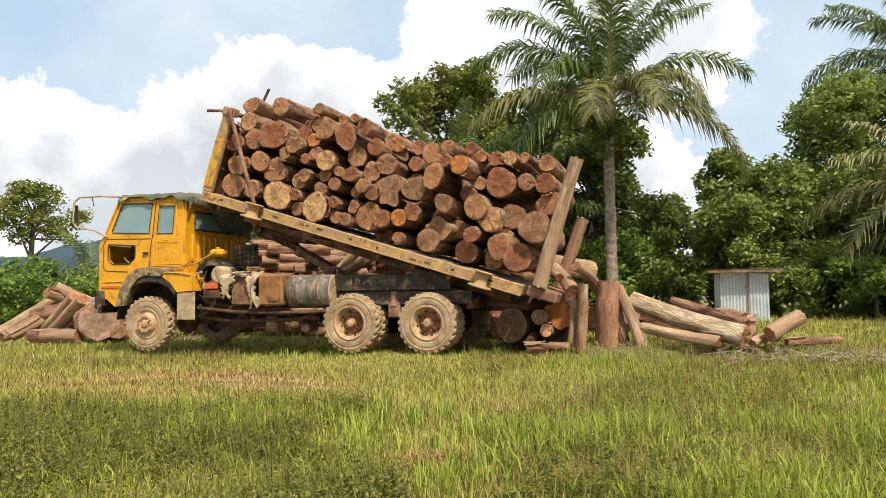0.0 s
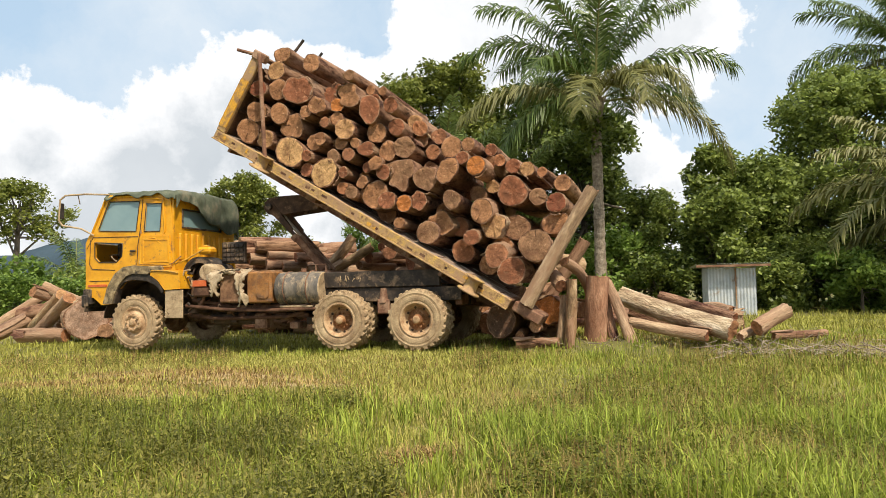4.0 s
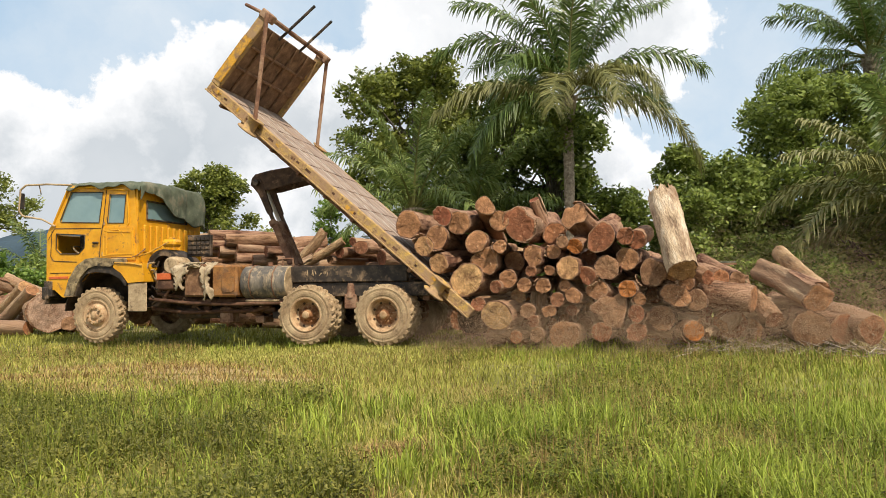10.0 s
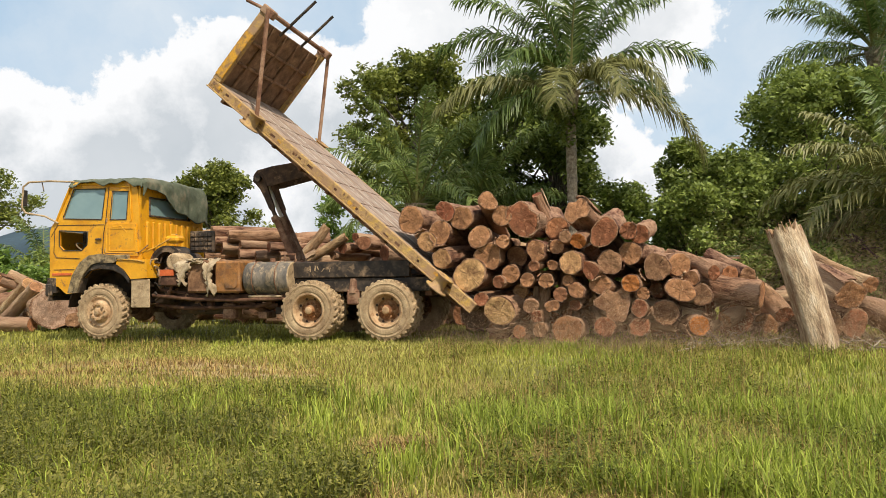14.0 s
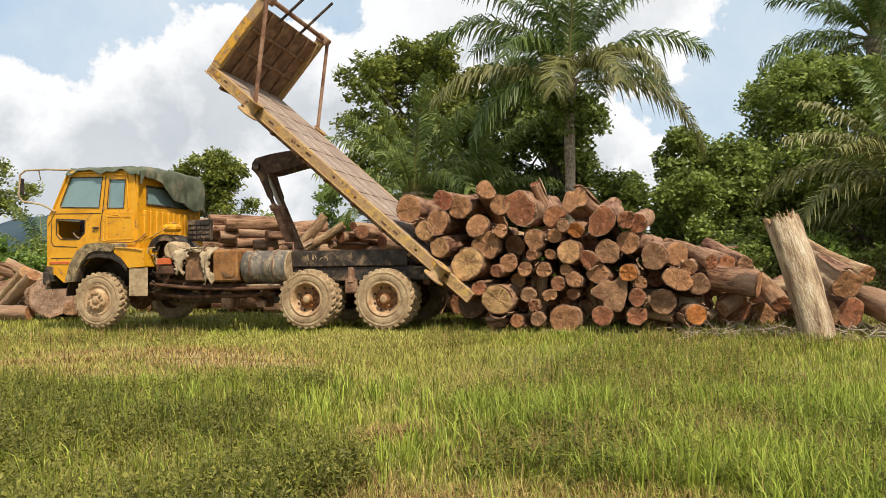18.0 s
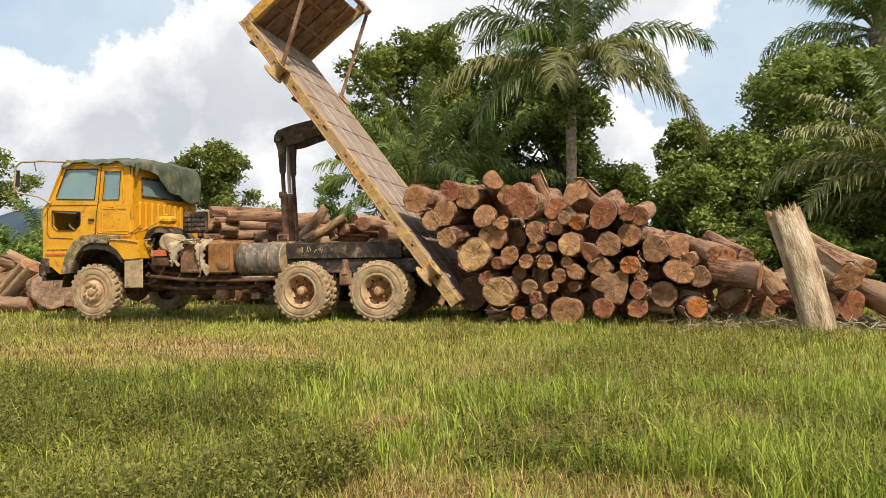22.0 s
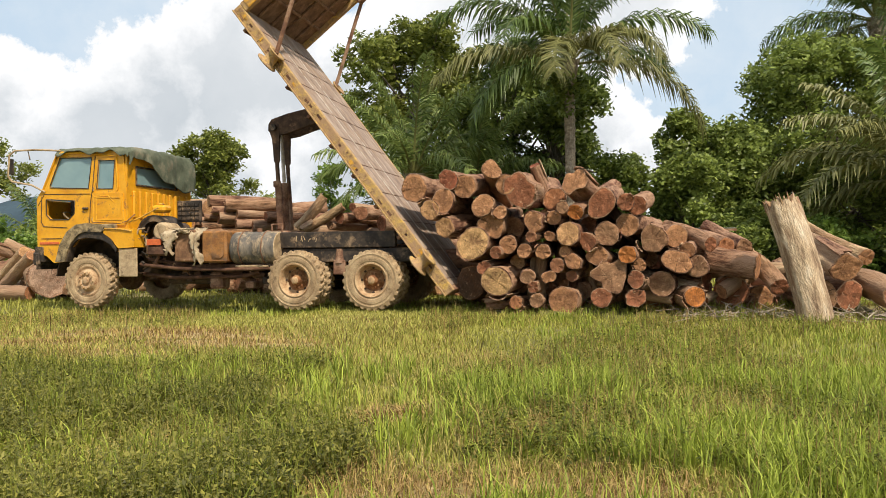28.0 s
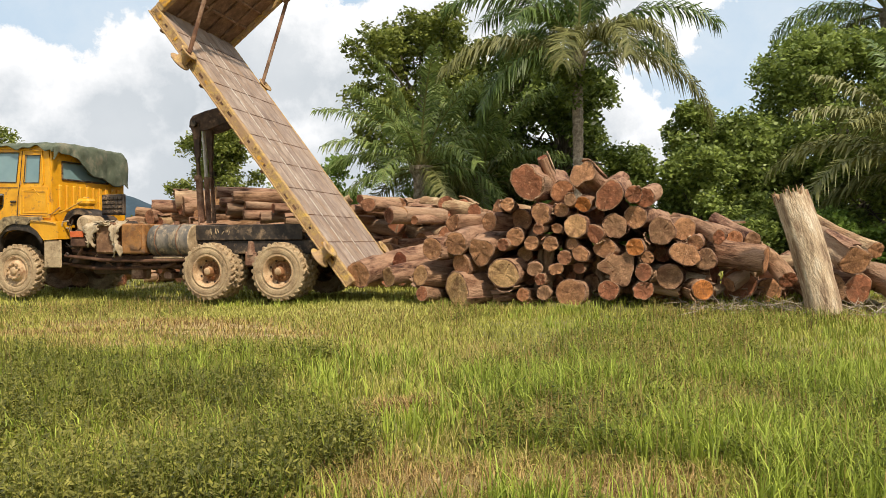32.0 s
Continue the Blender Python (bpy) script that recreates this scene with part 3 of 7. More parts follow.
def patchy(x, y, s, seed):
    """A soft random field in 0..1 over the ground."""
    rs = np.random.RandomState(seed)
    v = np.zeros_like(x)
    for k in range(7):
        a, f, p = rs.uniform(0, 6.28), s * rs.uniform(0.6, 1.9), rs.uniform(0, 6.28)
        v += np.sin((x * np.cos(a) + y * np.sin(a)) * f + p)
    return np.clip(0.5 + v / 6.0, 0, 1)


def wedge(n, near, far, rs, half=0.68, power=1.0):
    """Random places in the field before the truck, denser near the viewer."""
    u = rs.rand(n)
    y = near * (far / near) ** (u ** power)
    x = rs.uniform(-1, 1, n) * (y * half + 0.8)
    return x, y


def blades(name, x, y, length, width, lean, mat, rs, label, category="grass"):
    n = len(x)
    z = ground_height(x, y) - 0.03
    a = rs.uniform(0, 2 * np.pi, n)
    d = np.stack([np.cos(a), np.sin(a)], -1)
    side = np.stack([-np.sin(a + rs.normal(0, 0.5, n)), np.cos(a)], -1) * (width * 0.5)[:, None]
    b = np.stack([x, y], -1)
    m = b + d * (lean * length * 0.35)[:, None]
    t = b + d * (lean * length)[:, None]
    V = np.zeros((n, 5, 3))
    V[:, 0, :2], V[:, 1, :2], V[:, 2, :2], V[:, 3, :2], V[:, 4, :2] = b - side, b + side, m + side * 0.8, m - side * 0.8, t
    V[:, 0, 2] = V[:, 1, 2] = z
    V[:, 2, 2] = V[:, 3, 2] = z + length * 0.6
    V[:, 4, 2] = z + length * np.sqrt(np.clip(1 - (lean * 0.9) ** 2, 0.1, 1))
    i = np.arange(n)[:, None] * 5
    F = np.concatenate([i + [0, 1, 2], i + [0, 2, 3], i + [3, 2, 4]], 0)
    return tagged(arrays(name, V.reshape(-1, 3), F, mat), label, category, kind="stuff")


BARE = ((0.3, 3.05, 0.62, 0.20), (-3.2, 7.6, 0.8, 0.35), (-2.6, 9.2, 1.0, 0.4), (-0.1, 4.6, 0.25, 0.15), (-4.4, 8.6, 0.9, 0.3), (0.9, 2.9, 0.4, 0.2), (-1.7, 8.5, 1.1, 0.32), (-3.6, 9.8, 1.3, 0.35))


def bare(x, y):
    """How far inside a bare patch a place is: 1 at its middle, 0 at its edge, below 0 outside."""
    v = np.full_like(x, -99.0)
    for cx, cy, rx, ry in BARE:
        v = np.maximum(v, 1 - ((x - cx) / rx) ** 2 - ((y - cy) / ry) ** 2)
    return v


def litter():
    """Dead straw that lies on the bare patches."""
    rs = np.random.RandomState(77)
    X, Y = [], []
    for cx, cy, rx, ry in BARE:
        X.append(cx + rs.normal(0, rx * 0.6, 420))
        Y.append(cy + rs.normal(0, ry * 0.6, 420))
    x, y = np.concatenate(X), np.concatenate(Y)
    n = len(x)
    blades("dead_straw", x, y, rs.uniform(0.05, 0.14, n), 0.004 + 0.0006 * y, np.clip(rs.normal(0.85, 0.1, n), 0, 0.99), L_DRY, rs, "dead straw lying on bare soil")


def bare_patches():
    for k, (cx, cy, rx, ry) in enumerate(BARE):
        n = 28
        V = [(cx, cy, ground_height(cx, cy) - 0.012)]
        for i in range(n):
            a = 2 * math.pi * i / n
            w = 1.0 + 0.22 * math.sin(3 * a + k) + 0.14 * math.sin(7 * a + 2 * k)
            x, y = cx + rx * w * math.cos(a), cy + ry * w * math.sin(a)
            V.append((x, y, ground_height(x, y) - 0.024))
        F = [(0, 1 + i, 1 + (i + 1) % n) for i in range(n)]
        tagged(arrays("bare_ground", V, F, M_SAND), "bare sandy soil patch in the grass", "ground", kind="structure")


def tufts(name, px, py, k, spread, length, width, lean, mat, rs, label):
    """Clumps of blades that fan out from common roots."""
    x = (px[:, None] + rs.normal(0, spread, (len(px), k))).ravel()
    y = (py[:, None] + rs.normal(0, spread, (len(px), k))).ravel()
    n = len(x)
    size = np.repeat(rs.uniform(0.7, 1.15, len(px)), k)
    blades(name, x, y, rs.uniform(*length, n) * size, rs.uniform(*width, n) + 0.0005 * y, np.clip(rs.normal(lean, 0.2, n), 0, 0.92), mat, rs, label)


def weed_leaves(name, px, py, k, tall, spread, ln, wd, mat, rs, label):
    """Weeds: each plant a bunch of small pointed leaves up a few short stems."""
    m = len(px)
    h = rs.uniform(*tall, m)
    stem = rs.randint(0, 4, (m, k))
    sa = rs.uniform(0, 6.28, (m, 4))
    so = rs.uniform(0.2, 1.0, (m, 4)) * spread
    u = rs.rand(m, k) ** 0.8
    pick = np.arange(m)[:, None]
    ax, ay = np.cos(sa[pick, stem]) * so[pick, stem] * u, np.sin(sa[pick, stem]) * so[pick, stem] * u
    a = rs.uniform(0, 6.28, (m, k))
    ll = rs.uniform(*ln, (m, k)) * (1.15 - 0.55 * u)
    cx, cy = (px[:, None] + ax + 0.6 * ll * np.cos(a)).ravel(), (py[:, None] + ay + 0.6 * ll * np.sin(a)).ravel()
    cz = (h[:, None] * (0.08 + 0.92 * u)).ravel() + ground_height(cx, cy) - 0.03
    a, ll = a.ravel(), ll.ravel()
    n = len(cx)
    ww = rs.uniform(*wd, n) * (0.7 + 0.6 * rs.rand(n))
    d = np.stack([np.cos(a), np.sin(a), rs.normal(0.25, 0.4, n)], -1) * ll[:, None]
    sd = np.stack([-np.sin(a), np.cos(a), rs.normal(0, 0.45, n)], -1) * ww[:, None] * 0.5
    c = np.stack([cx, cy, cz], -1)
    V = np.stack([c - d * 0.5, c + sd, c + d * 0.5, c - sd], 1).reshape(-1, 3)
    tagged(arrays(name, V, np.arange(4 * n).reshape(-1, 4), mat), label, "weeds", kind="stuff")


def grass_field():
    rs = np.random.RandomState(5)
    # short turf over the whole field
    x, y = wedge(300000, 2.6, 17.5, rs, power=0.86)
    keep = (rs.rand(len(x)) < 0.45 + 0.55 * patchy(x, y, 1.2, 1)) & (bare(x, y) < rs.rand(len(x)) * 1.1 - 0.2)
    x, y = x[keep], y[keep]
    n = len(x)
    tall = 0.5 + 0.7 * patchy(x, y, 1.6, 2)
    blades("grass", x, y, rs.gamma(5, 0.2, n) * 0.075 * tall * (0.75 + y * 0.014), 0.003 + 0.00055 * y + rs.rand(n) ** 2 * 0.003, np.clip(rs.normal(0.55, 0.22, n), 0, 0.94), L_GRASS, rs, "short sunlit yellow-green field grass")
    # finer, taller blades in loose drifts, thick towards the open side
    px, py = wedge(2600, 2.6, 13.0, rs, power=0.9)
    keep = (patchy(px, py, 0.9, 3) + 0.22 * px / (1 + 0.2 * py) > 0.6) & (bare(px, py) < -1.2) & ((px > 0.2) | (py > 6) | (rs.rand(len(px)) < 0.3))
    tufts("tall_grass", px[keep], py[keep], 16, 0.07, (0.07, 0.20), (0.0025, 0.0055), 0.42, L_LUSH, rs, "taller lush bright green grass tufts")
    px, py = rs.uniform(0.3, 3.6, 1500), 2.6 + 2.9 * rs.rand(1500) ** 1.2
    keep = (patchy(px, py, 2.2, 17) + 0.2 * (px - 1.6) > 0.46) & (bare(px, py) < -0.9)
    tufts("lush_grass", px[keep], py[keep], 18, 0.05, (0.10, 0.27), (0.003, 0.0075), 0.42, L_LUSH, rs, "dense lush bright green grass")
    px, py = rs.uniform(-3.6, 1.6, 520), 2.7 + 4.4 * rs.rand(520)
    keep = bare(px, py) < -0.6
    tufts("coarse_grass", px[keep], py[keep], 12, 0.04, (0.10, 0.27), (0.004, 0.008), 0.5, L_LUSH, rs, "coarse green grass tufts among the weeds")
    x, y = wedge(70000, 2.6, 14.0, rs)
    keep = (patchy(x, y, 1.4, 9) > 0.5) | (bare(x, y) > -1.2)
    x, y = x[keep], y[keep]
    n = len(x)
    blades("dry_grass", x, y, rs.uniform(0.03, 0.13, n), 0.0022 + 0.0005 * y, np.clip(rs.normal(0.7, 0.2, n), 0, 0.97), L_DRY, rs, "dry straw-coloured and reddish grass stems")
    px, py = rs.uniform(-1.8, 2.4, 900), 3.0 + 4.5 * rs.rand(900)
    keep = patchy(px, py, 2.0, 33) > 0.45
    x, y = np.repeat(px[keep], 16) + rs.normal(0, 0.12, 16 * keep.sum()), np.repeat(py[keep], 16) + rs.normal(0, 0.1, 16 * keep.sum())
    n = len(x)
    blades("straw_grass", x, y, rs.uniform(0.05, 0.17, n), 0.002 + 0.0005 * y, np.clip(rs.normal(0.65, 0.2, n), 0, 0.96), L_STRAW, rs, "pale straw-coloured dead grass")
    px, py = rs.uniform(-8.0, 1.8, 2300), 6.2 + 6.4 * rs.rand(2300)
    keep = patchy(px, py, 1.1, 41) > 0.36
    x, y = np.repeat(px[keep], 22) + rs.normal(0, 0.22, 22 * keep.sum()), np.repeat(py[keep], 22) + rs.normal(0, 0.14, 22 * keep.sum())
    n = len(x)
    blades("pale_turf", x, y, rs.uniform(0.025, 0.08, n), 0.002 + 0.0006 * y, np.clip(rs.normal(0.6, 0.2, n), 0, 0.96), L_PALETURF, rs, "short pale yellow-green turf")
    # low weeds in drifts over the middle of the field
    px, py = wedge(9000, 2.6, 13.5, rs, power=0.85)
    keep = (patchy(px, py, 0.8, 4) > 0.49) & (bare(px, py) < -0.8) & ((px > 0.3) | ((py > 8.8) & (px < -3.0)))
    weed_leaves("weeds", px[keep], py[keep], 30, (0.07, 0.20), 0.12, (0.018, 0.045), (0.007, 0.015), L_WEED, rs, "low dark green broad-leaved weeds")
    x, y = np.repeat(px[keep], 2), np.repeat(py[keep], 2)
    x, y = x + rs.normal(0, 0.06, len(x)), y + rs.normal(0, 0.06, len(y))
    n = len(x)
    blades("weed_stems", x, y, rs.uniform(0.10, 0.28, n), 0.002 + 0.0004 * y, np.clip(rs.normal(0.3, 0.2, n), 0, 0.8), L_DRY, rs, "thin reddish weed stems with seed heads", "weeds")
    # the thick weed bed on the near side
    py = 2.6 + 4.2 * rs.rand(6200) ** 1.35
    px = -0.72 * py - 0.4 + rs.rand(6200) * (0.56 * py + 0.5 + 0.3 * np.sin(py * 2.1))
    keep = (patchy(px, py, 2.4, 21) > 0.26 + 0.07 * (py - 5.0).clip(0) + 0.10 * (px + 0.9).clip(0) + 0.26 * rs.normal(size=len(px))) & (bare(px, py) < -0.5)
    px, py = px[keep], py[keep]
    weed_leaves("broad_weeds", px, py, 26, (0.07, 0.25), 0.15, (0.02, 0.055), (0.006, 0.016), L_BROAD, rs, "dark green broad-leaved weeds in a dense patch")
    x, y = np.repeat(px, 2) + rs.normal(0, 0.05, 2 * len(px)), np.repeat(py, 2) + rs.normal(0, 0.05, 2 * len(px))
    n = len(x)
    blades("weed_stalks", x, y, rs.uniform(0.14, 0.36, n), 0.0025 + 0.0004 * y, np.clip(rs.normal(0.35, 0.2, n), 0, 0.8), L_WEED, rs, "thin green weed stalks", "weeds")
    # thinner turf beside and behind the viewer
    x, y = rs.uniform(-11, 11, 26000), rs.uniform(-7, 9, 26000)
    keep = (np.abs(x) > 0.68 * y + 0.8) | (y < 2.4)
    x, y = x[keep], y[keep]
    n = len(x)
    blades("field_grass", x, y, rs.uniform(0.03, 0.1, n), np.full(n, 0.007), np.clip(rs.normal(0.55, 0.2, n), 0, 0.94), L_GRASS, rs, "short field grass")
    px, py = rs.uniform(-0.62, 0.62, 70), 4.5 + 6.5 * rs.rand(70)
    px = px * py
    x, y = np.repeat(px, 3) + rs.normal(0, 0.02, 210), np.repeat(py, 3) + rs.normal(0, 0.02, 210)
    blades("dry_stalks", x, y, rs.uniform(0.18, 0.42, 210), 0.003 + 0.0003 * y, np.clip(rs.normal(0.4, 0.15, 210), 0, 0.8), L_STALK, rs, "single dark dry stalks", "weeds")
    # rough grass round the heap and beyond
    rs = np.random.RandomState(8)
    x, y = rs.uniform(-24, 22, 40000), rs.uniform(13.0, 30, 40000)
    n = len(x)
    blades("far_grass", x, y, rs.uniform(0.06, 0.2, n), np.full(n, 0.016), np.clip(rs.normal(0.5, 0.2, n), 0, 0.9), L_GRASS, rs, "rough grass of the far field")


grass_field()
bare_patches()
litter()

# ---- hills ----


def hills():
    for k, (dist, x0, x1, peak, seed) in enumerate(((900, -760, -260, 92, 3), (1100, -420, 300, 98, 5), (1400, -1500, 1500, 60, 8))):
        rs = np.random.RandomState(seed)
        n, m = 160, 10
        xs = np.linspace(x0, x1, n)
        prof = np.zeros(n)
        for f in range(1, 30):
            prof += np.sin(np.linspace(0, 1, n) * f * 6.28 * 0.7 + rs.uniform(0, 6.28)) * rs.uniform(0.3, 1) / f ** 1.15
        env = np.clip(np.sin(np.linspace(0, np.pi, n)), 0, 1) ** 0.6
        top = peak * env * (0.85 + 0.16 * prof)
        V = []
        for j in range(m):
            u = j / (m - 1)
            V.append(np.stack([xs, np.full(n, dist + u * 120 - 60), top * np.sin(u * np.pi / 2) - 2], -1))
        i = np.arange(n * m).reshape(m, n)
        F = np.stack([i[:-1, :-1], i[:-1, 1:], i[1:, 1:], i[1:, :-1]], -1).reshape(-1, 4)
        tagged(arrays("backdrop_hill", np.concatenate(V), F, M_HILL, smooth=True), "distant wooded hill ridge with haze blue in its colour", "hill", kind="structure")


hills()

# ---- trees ----


def leaves(name, centres, radii, count, size, mat, parent, rs, flat=0.8, shell=0.55, up=0.5):
    """A crown: leaf pairs scattered over uneven clumps, thicker near their skins."""
    centres, radii = np.array(centres, float), np.array(radii, float)
    count, size = int(count * 0.72), size * 1.12
    w = radii ** 2
    pick = rs.choice(len(centres), count, p=w / w.sum())
    d = rs.normal(size=(count, 3))
    d /= np.linalg.norm(d, axis=1)[:, None]
    k = max(40, count // 22)                      # twigs, each with a bunch of leaves
    tp = rs.choice(len(centres), k, p=w / w.sum())
    td = rs.normal(size=(k, 3)) + [0, 0, up]
    td /= np.linalg.norm(td, axis=1)[:, None]
    tr = radii[tp] * (shell + (1 - shell) * rs.rand(k) ** 0.5) * (1 + 0.13 * rs.normal(size=k))
    twig = centres[tp] + td * tr[:, None] * [1, 1, flat]
    c = twig[rs.randint(0, k, count)] + d * (size * 2.0 * rs.rand(count) ** 0.7)[:, None] * [1, 1, 0.75]
    a = rs.uniform(0, 6.28, count)
    droop = rs.normal(-0.5, 0.45, count)
    f = np.stack([np.cos(a), np.sin(a), droop], -1)
    f /= np.linalg.norm(f, axis=1)[:, None]
    s = np.cross(f, rs.normal(size=(count, 3)) * 0.7 + [0, 0, 1.0])
    s /= np.linalg.norm(s, axis=1)[:, None]
    ln = size * rs.uniform(0.6, 1.4, count)[:, None]
    V = np.stack([c - f * ln * 0.5, c + s * ln * 0.27, c + f * ln * 0.5, c - s * ln * 0.27], 1).reshape(-1, 3)
    return arrays(name, V, np.arange(4 * count).reshape(-1, 4), mat, parent)


def tree(name, x, y, height, spread, low, n_clumps, count, size, mat, seed, label, trunk_r=0.18, flat=0.8, lean=0.0):
    """A broad-leaved tree or bush: tapered trunk, limbs to each clump, leafy crown from the height low upwards."""
    rs = np.random.RandomState(seed)
    ob = new(name)
    ob.location = (x, y, -0.05)
    tagged(ob, label, "tree" if "tree" in name else "bush")
    cs, rr = [], []
    for i in range(n_clumps):
        h = low + (height - low) * ((i + 0.5) / n_clumps) ** 0.8
        u = (h - low) / (height - low)
        wide = spread * (math.sin(math.pi * min(1, 0.22 + 0.72 * u)) ** 0.7)
        a = i * 2.4 + rs.uniform(-0.6, 0.6)
        q = rs.uniform(0.3, 1.0) * wide
        r = spread * rs.uniform(0.17, 0.34)
        cs.append((q * math.cos(a) + lean * u, q * math.sin(a), min(h, height - r * flat)))
        rr.append(r)
    bm = bmesh.new()
    top = Vector((lean * 0.6, 0, low + (height - low) * 0.6))
    mid = Vector((rs.uniform(-0.2, 0.2) + lean * 0.2, rs.uniform(-0.2, 0.2), top.z * 0.5))
    rod(bm, (0, 0, -0.1), mid, trunk_r * 1.2, trunk_r * 0.85, 9)
    rod(bm, mid, top, trunk_r * 0.85, trunk_r * 0.35, 9)
    part("trunk", bm, M_WOODY, ob)
    for c in cs:
        p = mid.lerp(top, rs.uniform(0, 0.9))
        part("limb", rod(bmesh.new(), p, p.lerp(Vector(c), 0.95), trunk_r * 0.35, trunk_r * 0.1, 6), M_WOODY, ob)
    leaves("crown", cs, rr, count, size, mat, ob, rs, flat, up=0.5 if low > 0.5 else 0.05)
    return ob


def frond_mesh(length, pairs, leaflet, rs, rise, bend, twist=0.0):
    """One palm frond from the origin along +x: it leaves at the angle rise and bends down by bend degrees to its tip; midrib and hanging leaflets."""
    n = 16
    u = np.linspace(0, 1, n)
    ang = np.radians(rise - bend * u ** 1.25)
    step = length / (n - 1)
    run = np.concatenate([[0], np.cumsum(np.cos(ang[:-1]) * step)])
    lift = np.concatenate([[0], np.cumsum(np.sin(ang[:-1]) * step)])
    spine = np.stack([run, twist * length * u ** 2, lift], -1)
    V, F = [], []
    for i in range(n):
        w = 0.05 * (1 - u[i]) + 0.008
        V += [spine[i] + [0, -w, 0], spine[i] + [0, 0, -w * 0.9], spine[i] + [0, w, 0], spine[i] + [0, 0, w * 0.5]]
    for i in range(n - 1):
        for k in range(4):
            F.append([4 * i + k, 4 * i + (k + 1) % 4, 4 * i + 4 + (k + 1) % 4, 4 * i + 4 + k])
    slots = [0] * len(F)
    base = len(V)
    for i in range(pairs):
        v = 0.14 + 0.86 * (i + rs.uniform(-0.3, 0.3)) / pairs
        p = np.array([np.interp(v, u, spine[:, k]) for k in range(3)])
        q = np.array([np.interp(min(1, v + 0.03), u, spine[:, k]) for k in range(3)])
        o = np.array([np.interp(max(0, v - 0.03), u, spine[:, k]) for k in range(3)])
        fwd = (q - o) / (np.linalg.norm(q - o) + 1e-9)
        for sgn in (-1, 1):
            ll = leaflet * (0.4 + 0.75 * math.sin(math.pi * min(1, v * 0.84 + 0.1))) * rs.uniform(0.8, 1.15)
            out = np.array([0, sgn, 0]) * rs.uniform(0.5, 0.9) + fwd * rs.uniform(0.45, 0.8) + np.array([0, 0, rs.uniform(-0.25, 0.45)])
            out /= np.linalg.norm(out)
            fall = np.array([0, 0, -1]) * ll * rs.uniform(0.25, 0.75)
            wv = fwd * 0.032
            a, b, c = p, p + out * ll * 0.5 + fall * 0.15, p + out * ll * 0.85 + fall
            V += [a - wv * 0.6, a + wv * 0.6, b + wv, b - wv, c]
            F += [[base, base + 1, base + 2, base + 3], [base + 3, base + 2, base + 4]]
            slots += [1, 1]
            base += 5
    return np.array(V), F, slots


def palm(name, x, y, crown_z, fronds, length, seed, label, trunk_r=0.19, pairs=64, leaflet=0.75, old=0.3, low=-10, ferns=0, leaf=None):
    """fronds: their number, or rows of (yaw, rise, bend, length, old)."""
    rs = np.random.RandomState(seed)
    ob = new(name)
    ob.location = (x, y, -0.05)
    tagged(ob, label, "palm tree")
    k = max(8, int(crown_z / 0.16))
    bm = bmesh.new()
    seg = 14
    rings = []
    for i in range(k + 1):
        u = i / k
        z = u * crown_z
        r = trunk_r * (1.25 - 0.3 * min(1, u * 3) + (0.9 * max(0, u - 0.88) / 0.12 if crown_z > 2 else 0)) * (1 + 0.10 * (i % 2))
        rings.append([bm.verts.new((r * math.cos(6.2832 * j / seg) * (1 + 0.06 * rs.normal()), r * math.sin(6.2832 * j / seg), z)) for j in range(seg)])
    for a, b in zip(rings, rings[1:]):
        for j in range(seg):
            bm.faces.new((a[j], a[(j + 1) % seg], b[(j + 1) % seg], b[j]))
    bm.faces.new(rings[-1])
    part("trunk", bm, M_TRUNK, ob)
    if isinstance(fronds, int):
        n = fronds
        fronds = []
        for i in range(n):
            u = (i + 0.5) / n                          # 0: lowest and oldest, 1: the spear
            fronds.append((i * 137.5 + rs.uniform(-14, 14), low + (86 - low) * u + rs.uniform(-6, 6), (105 - 65 * u) * rs.uniform(0.85, 1.15), length * rs.uniform(0.85, 1.08), u < old))
    for i, (yaw, rise, bend, ln, aged) in enumerate(fronds):
        V, F, slots = frond_mesh(ln, pairs, leaflet, rs, rise, bend, rs.uniform(-0.08, 0.08))
        me = bpy.data.meshes.new("frond")
        me.from_pydata(V.tolist(), [], F)
        me.polygons.foreach_set("material_index", np.array(slots, dtype=np.int32))
        fr = link("frond", me, [L_PALM_OLD, L_PALM_OLD if aged else leaf or L_PALM], ob)
        fr.matrix_basis = Matrix.Translation((0, 0, crown_z - 0.15 + 0.004 * rise)) @ pose(0, 0, 0, 0, 0, yaw) @ Matrix.Translation((trunk_r * 0.7, 0, 0))
    if ferns:
        cs = [(rs.normal(0, 0.25), rs.normal(0, 0.25) - 0.1, crown_z - 0.5 - 1.3 * rs.rand()) for q in range(7)]
        leaves("fern_growth", cs, [0.3] * 7, ferns, 0.16, L_DARK, ob, rs)
    return ob


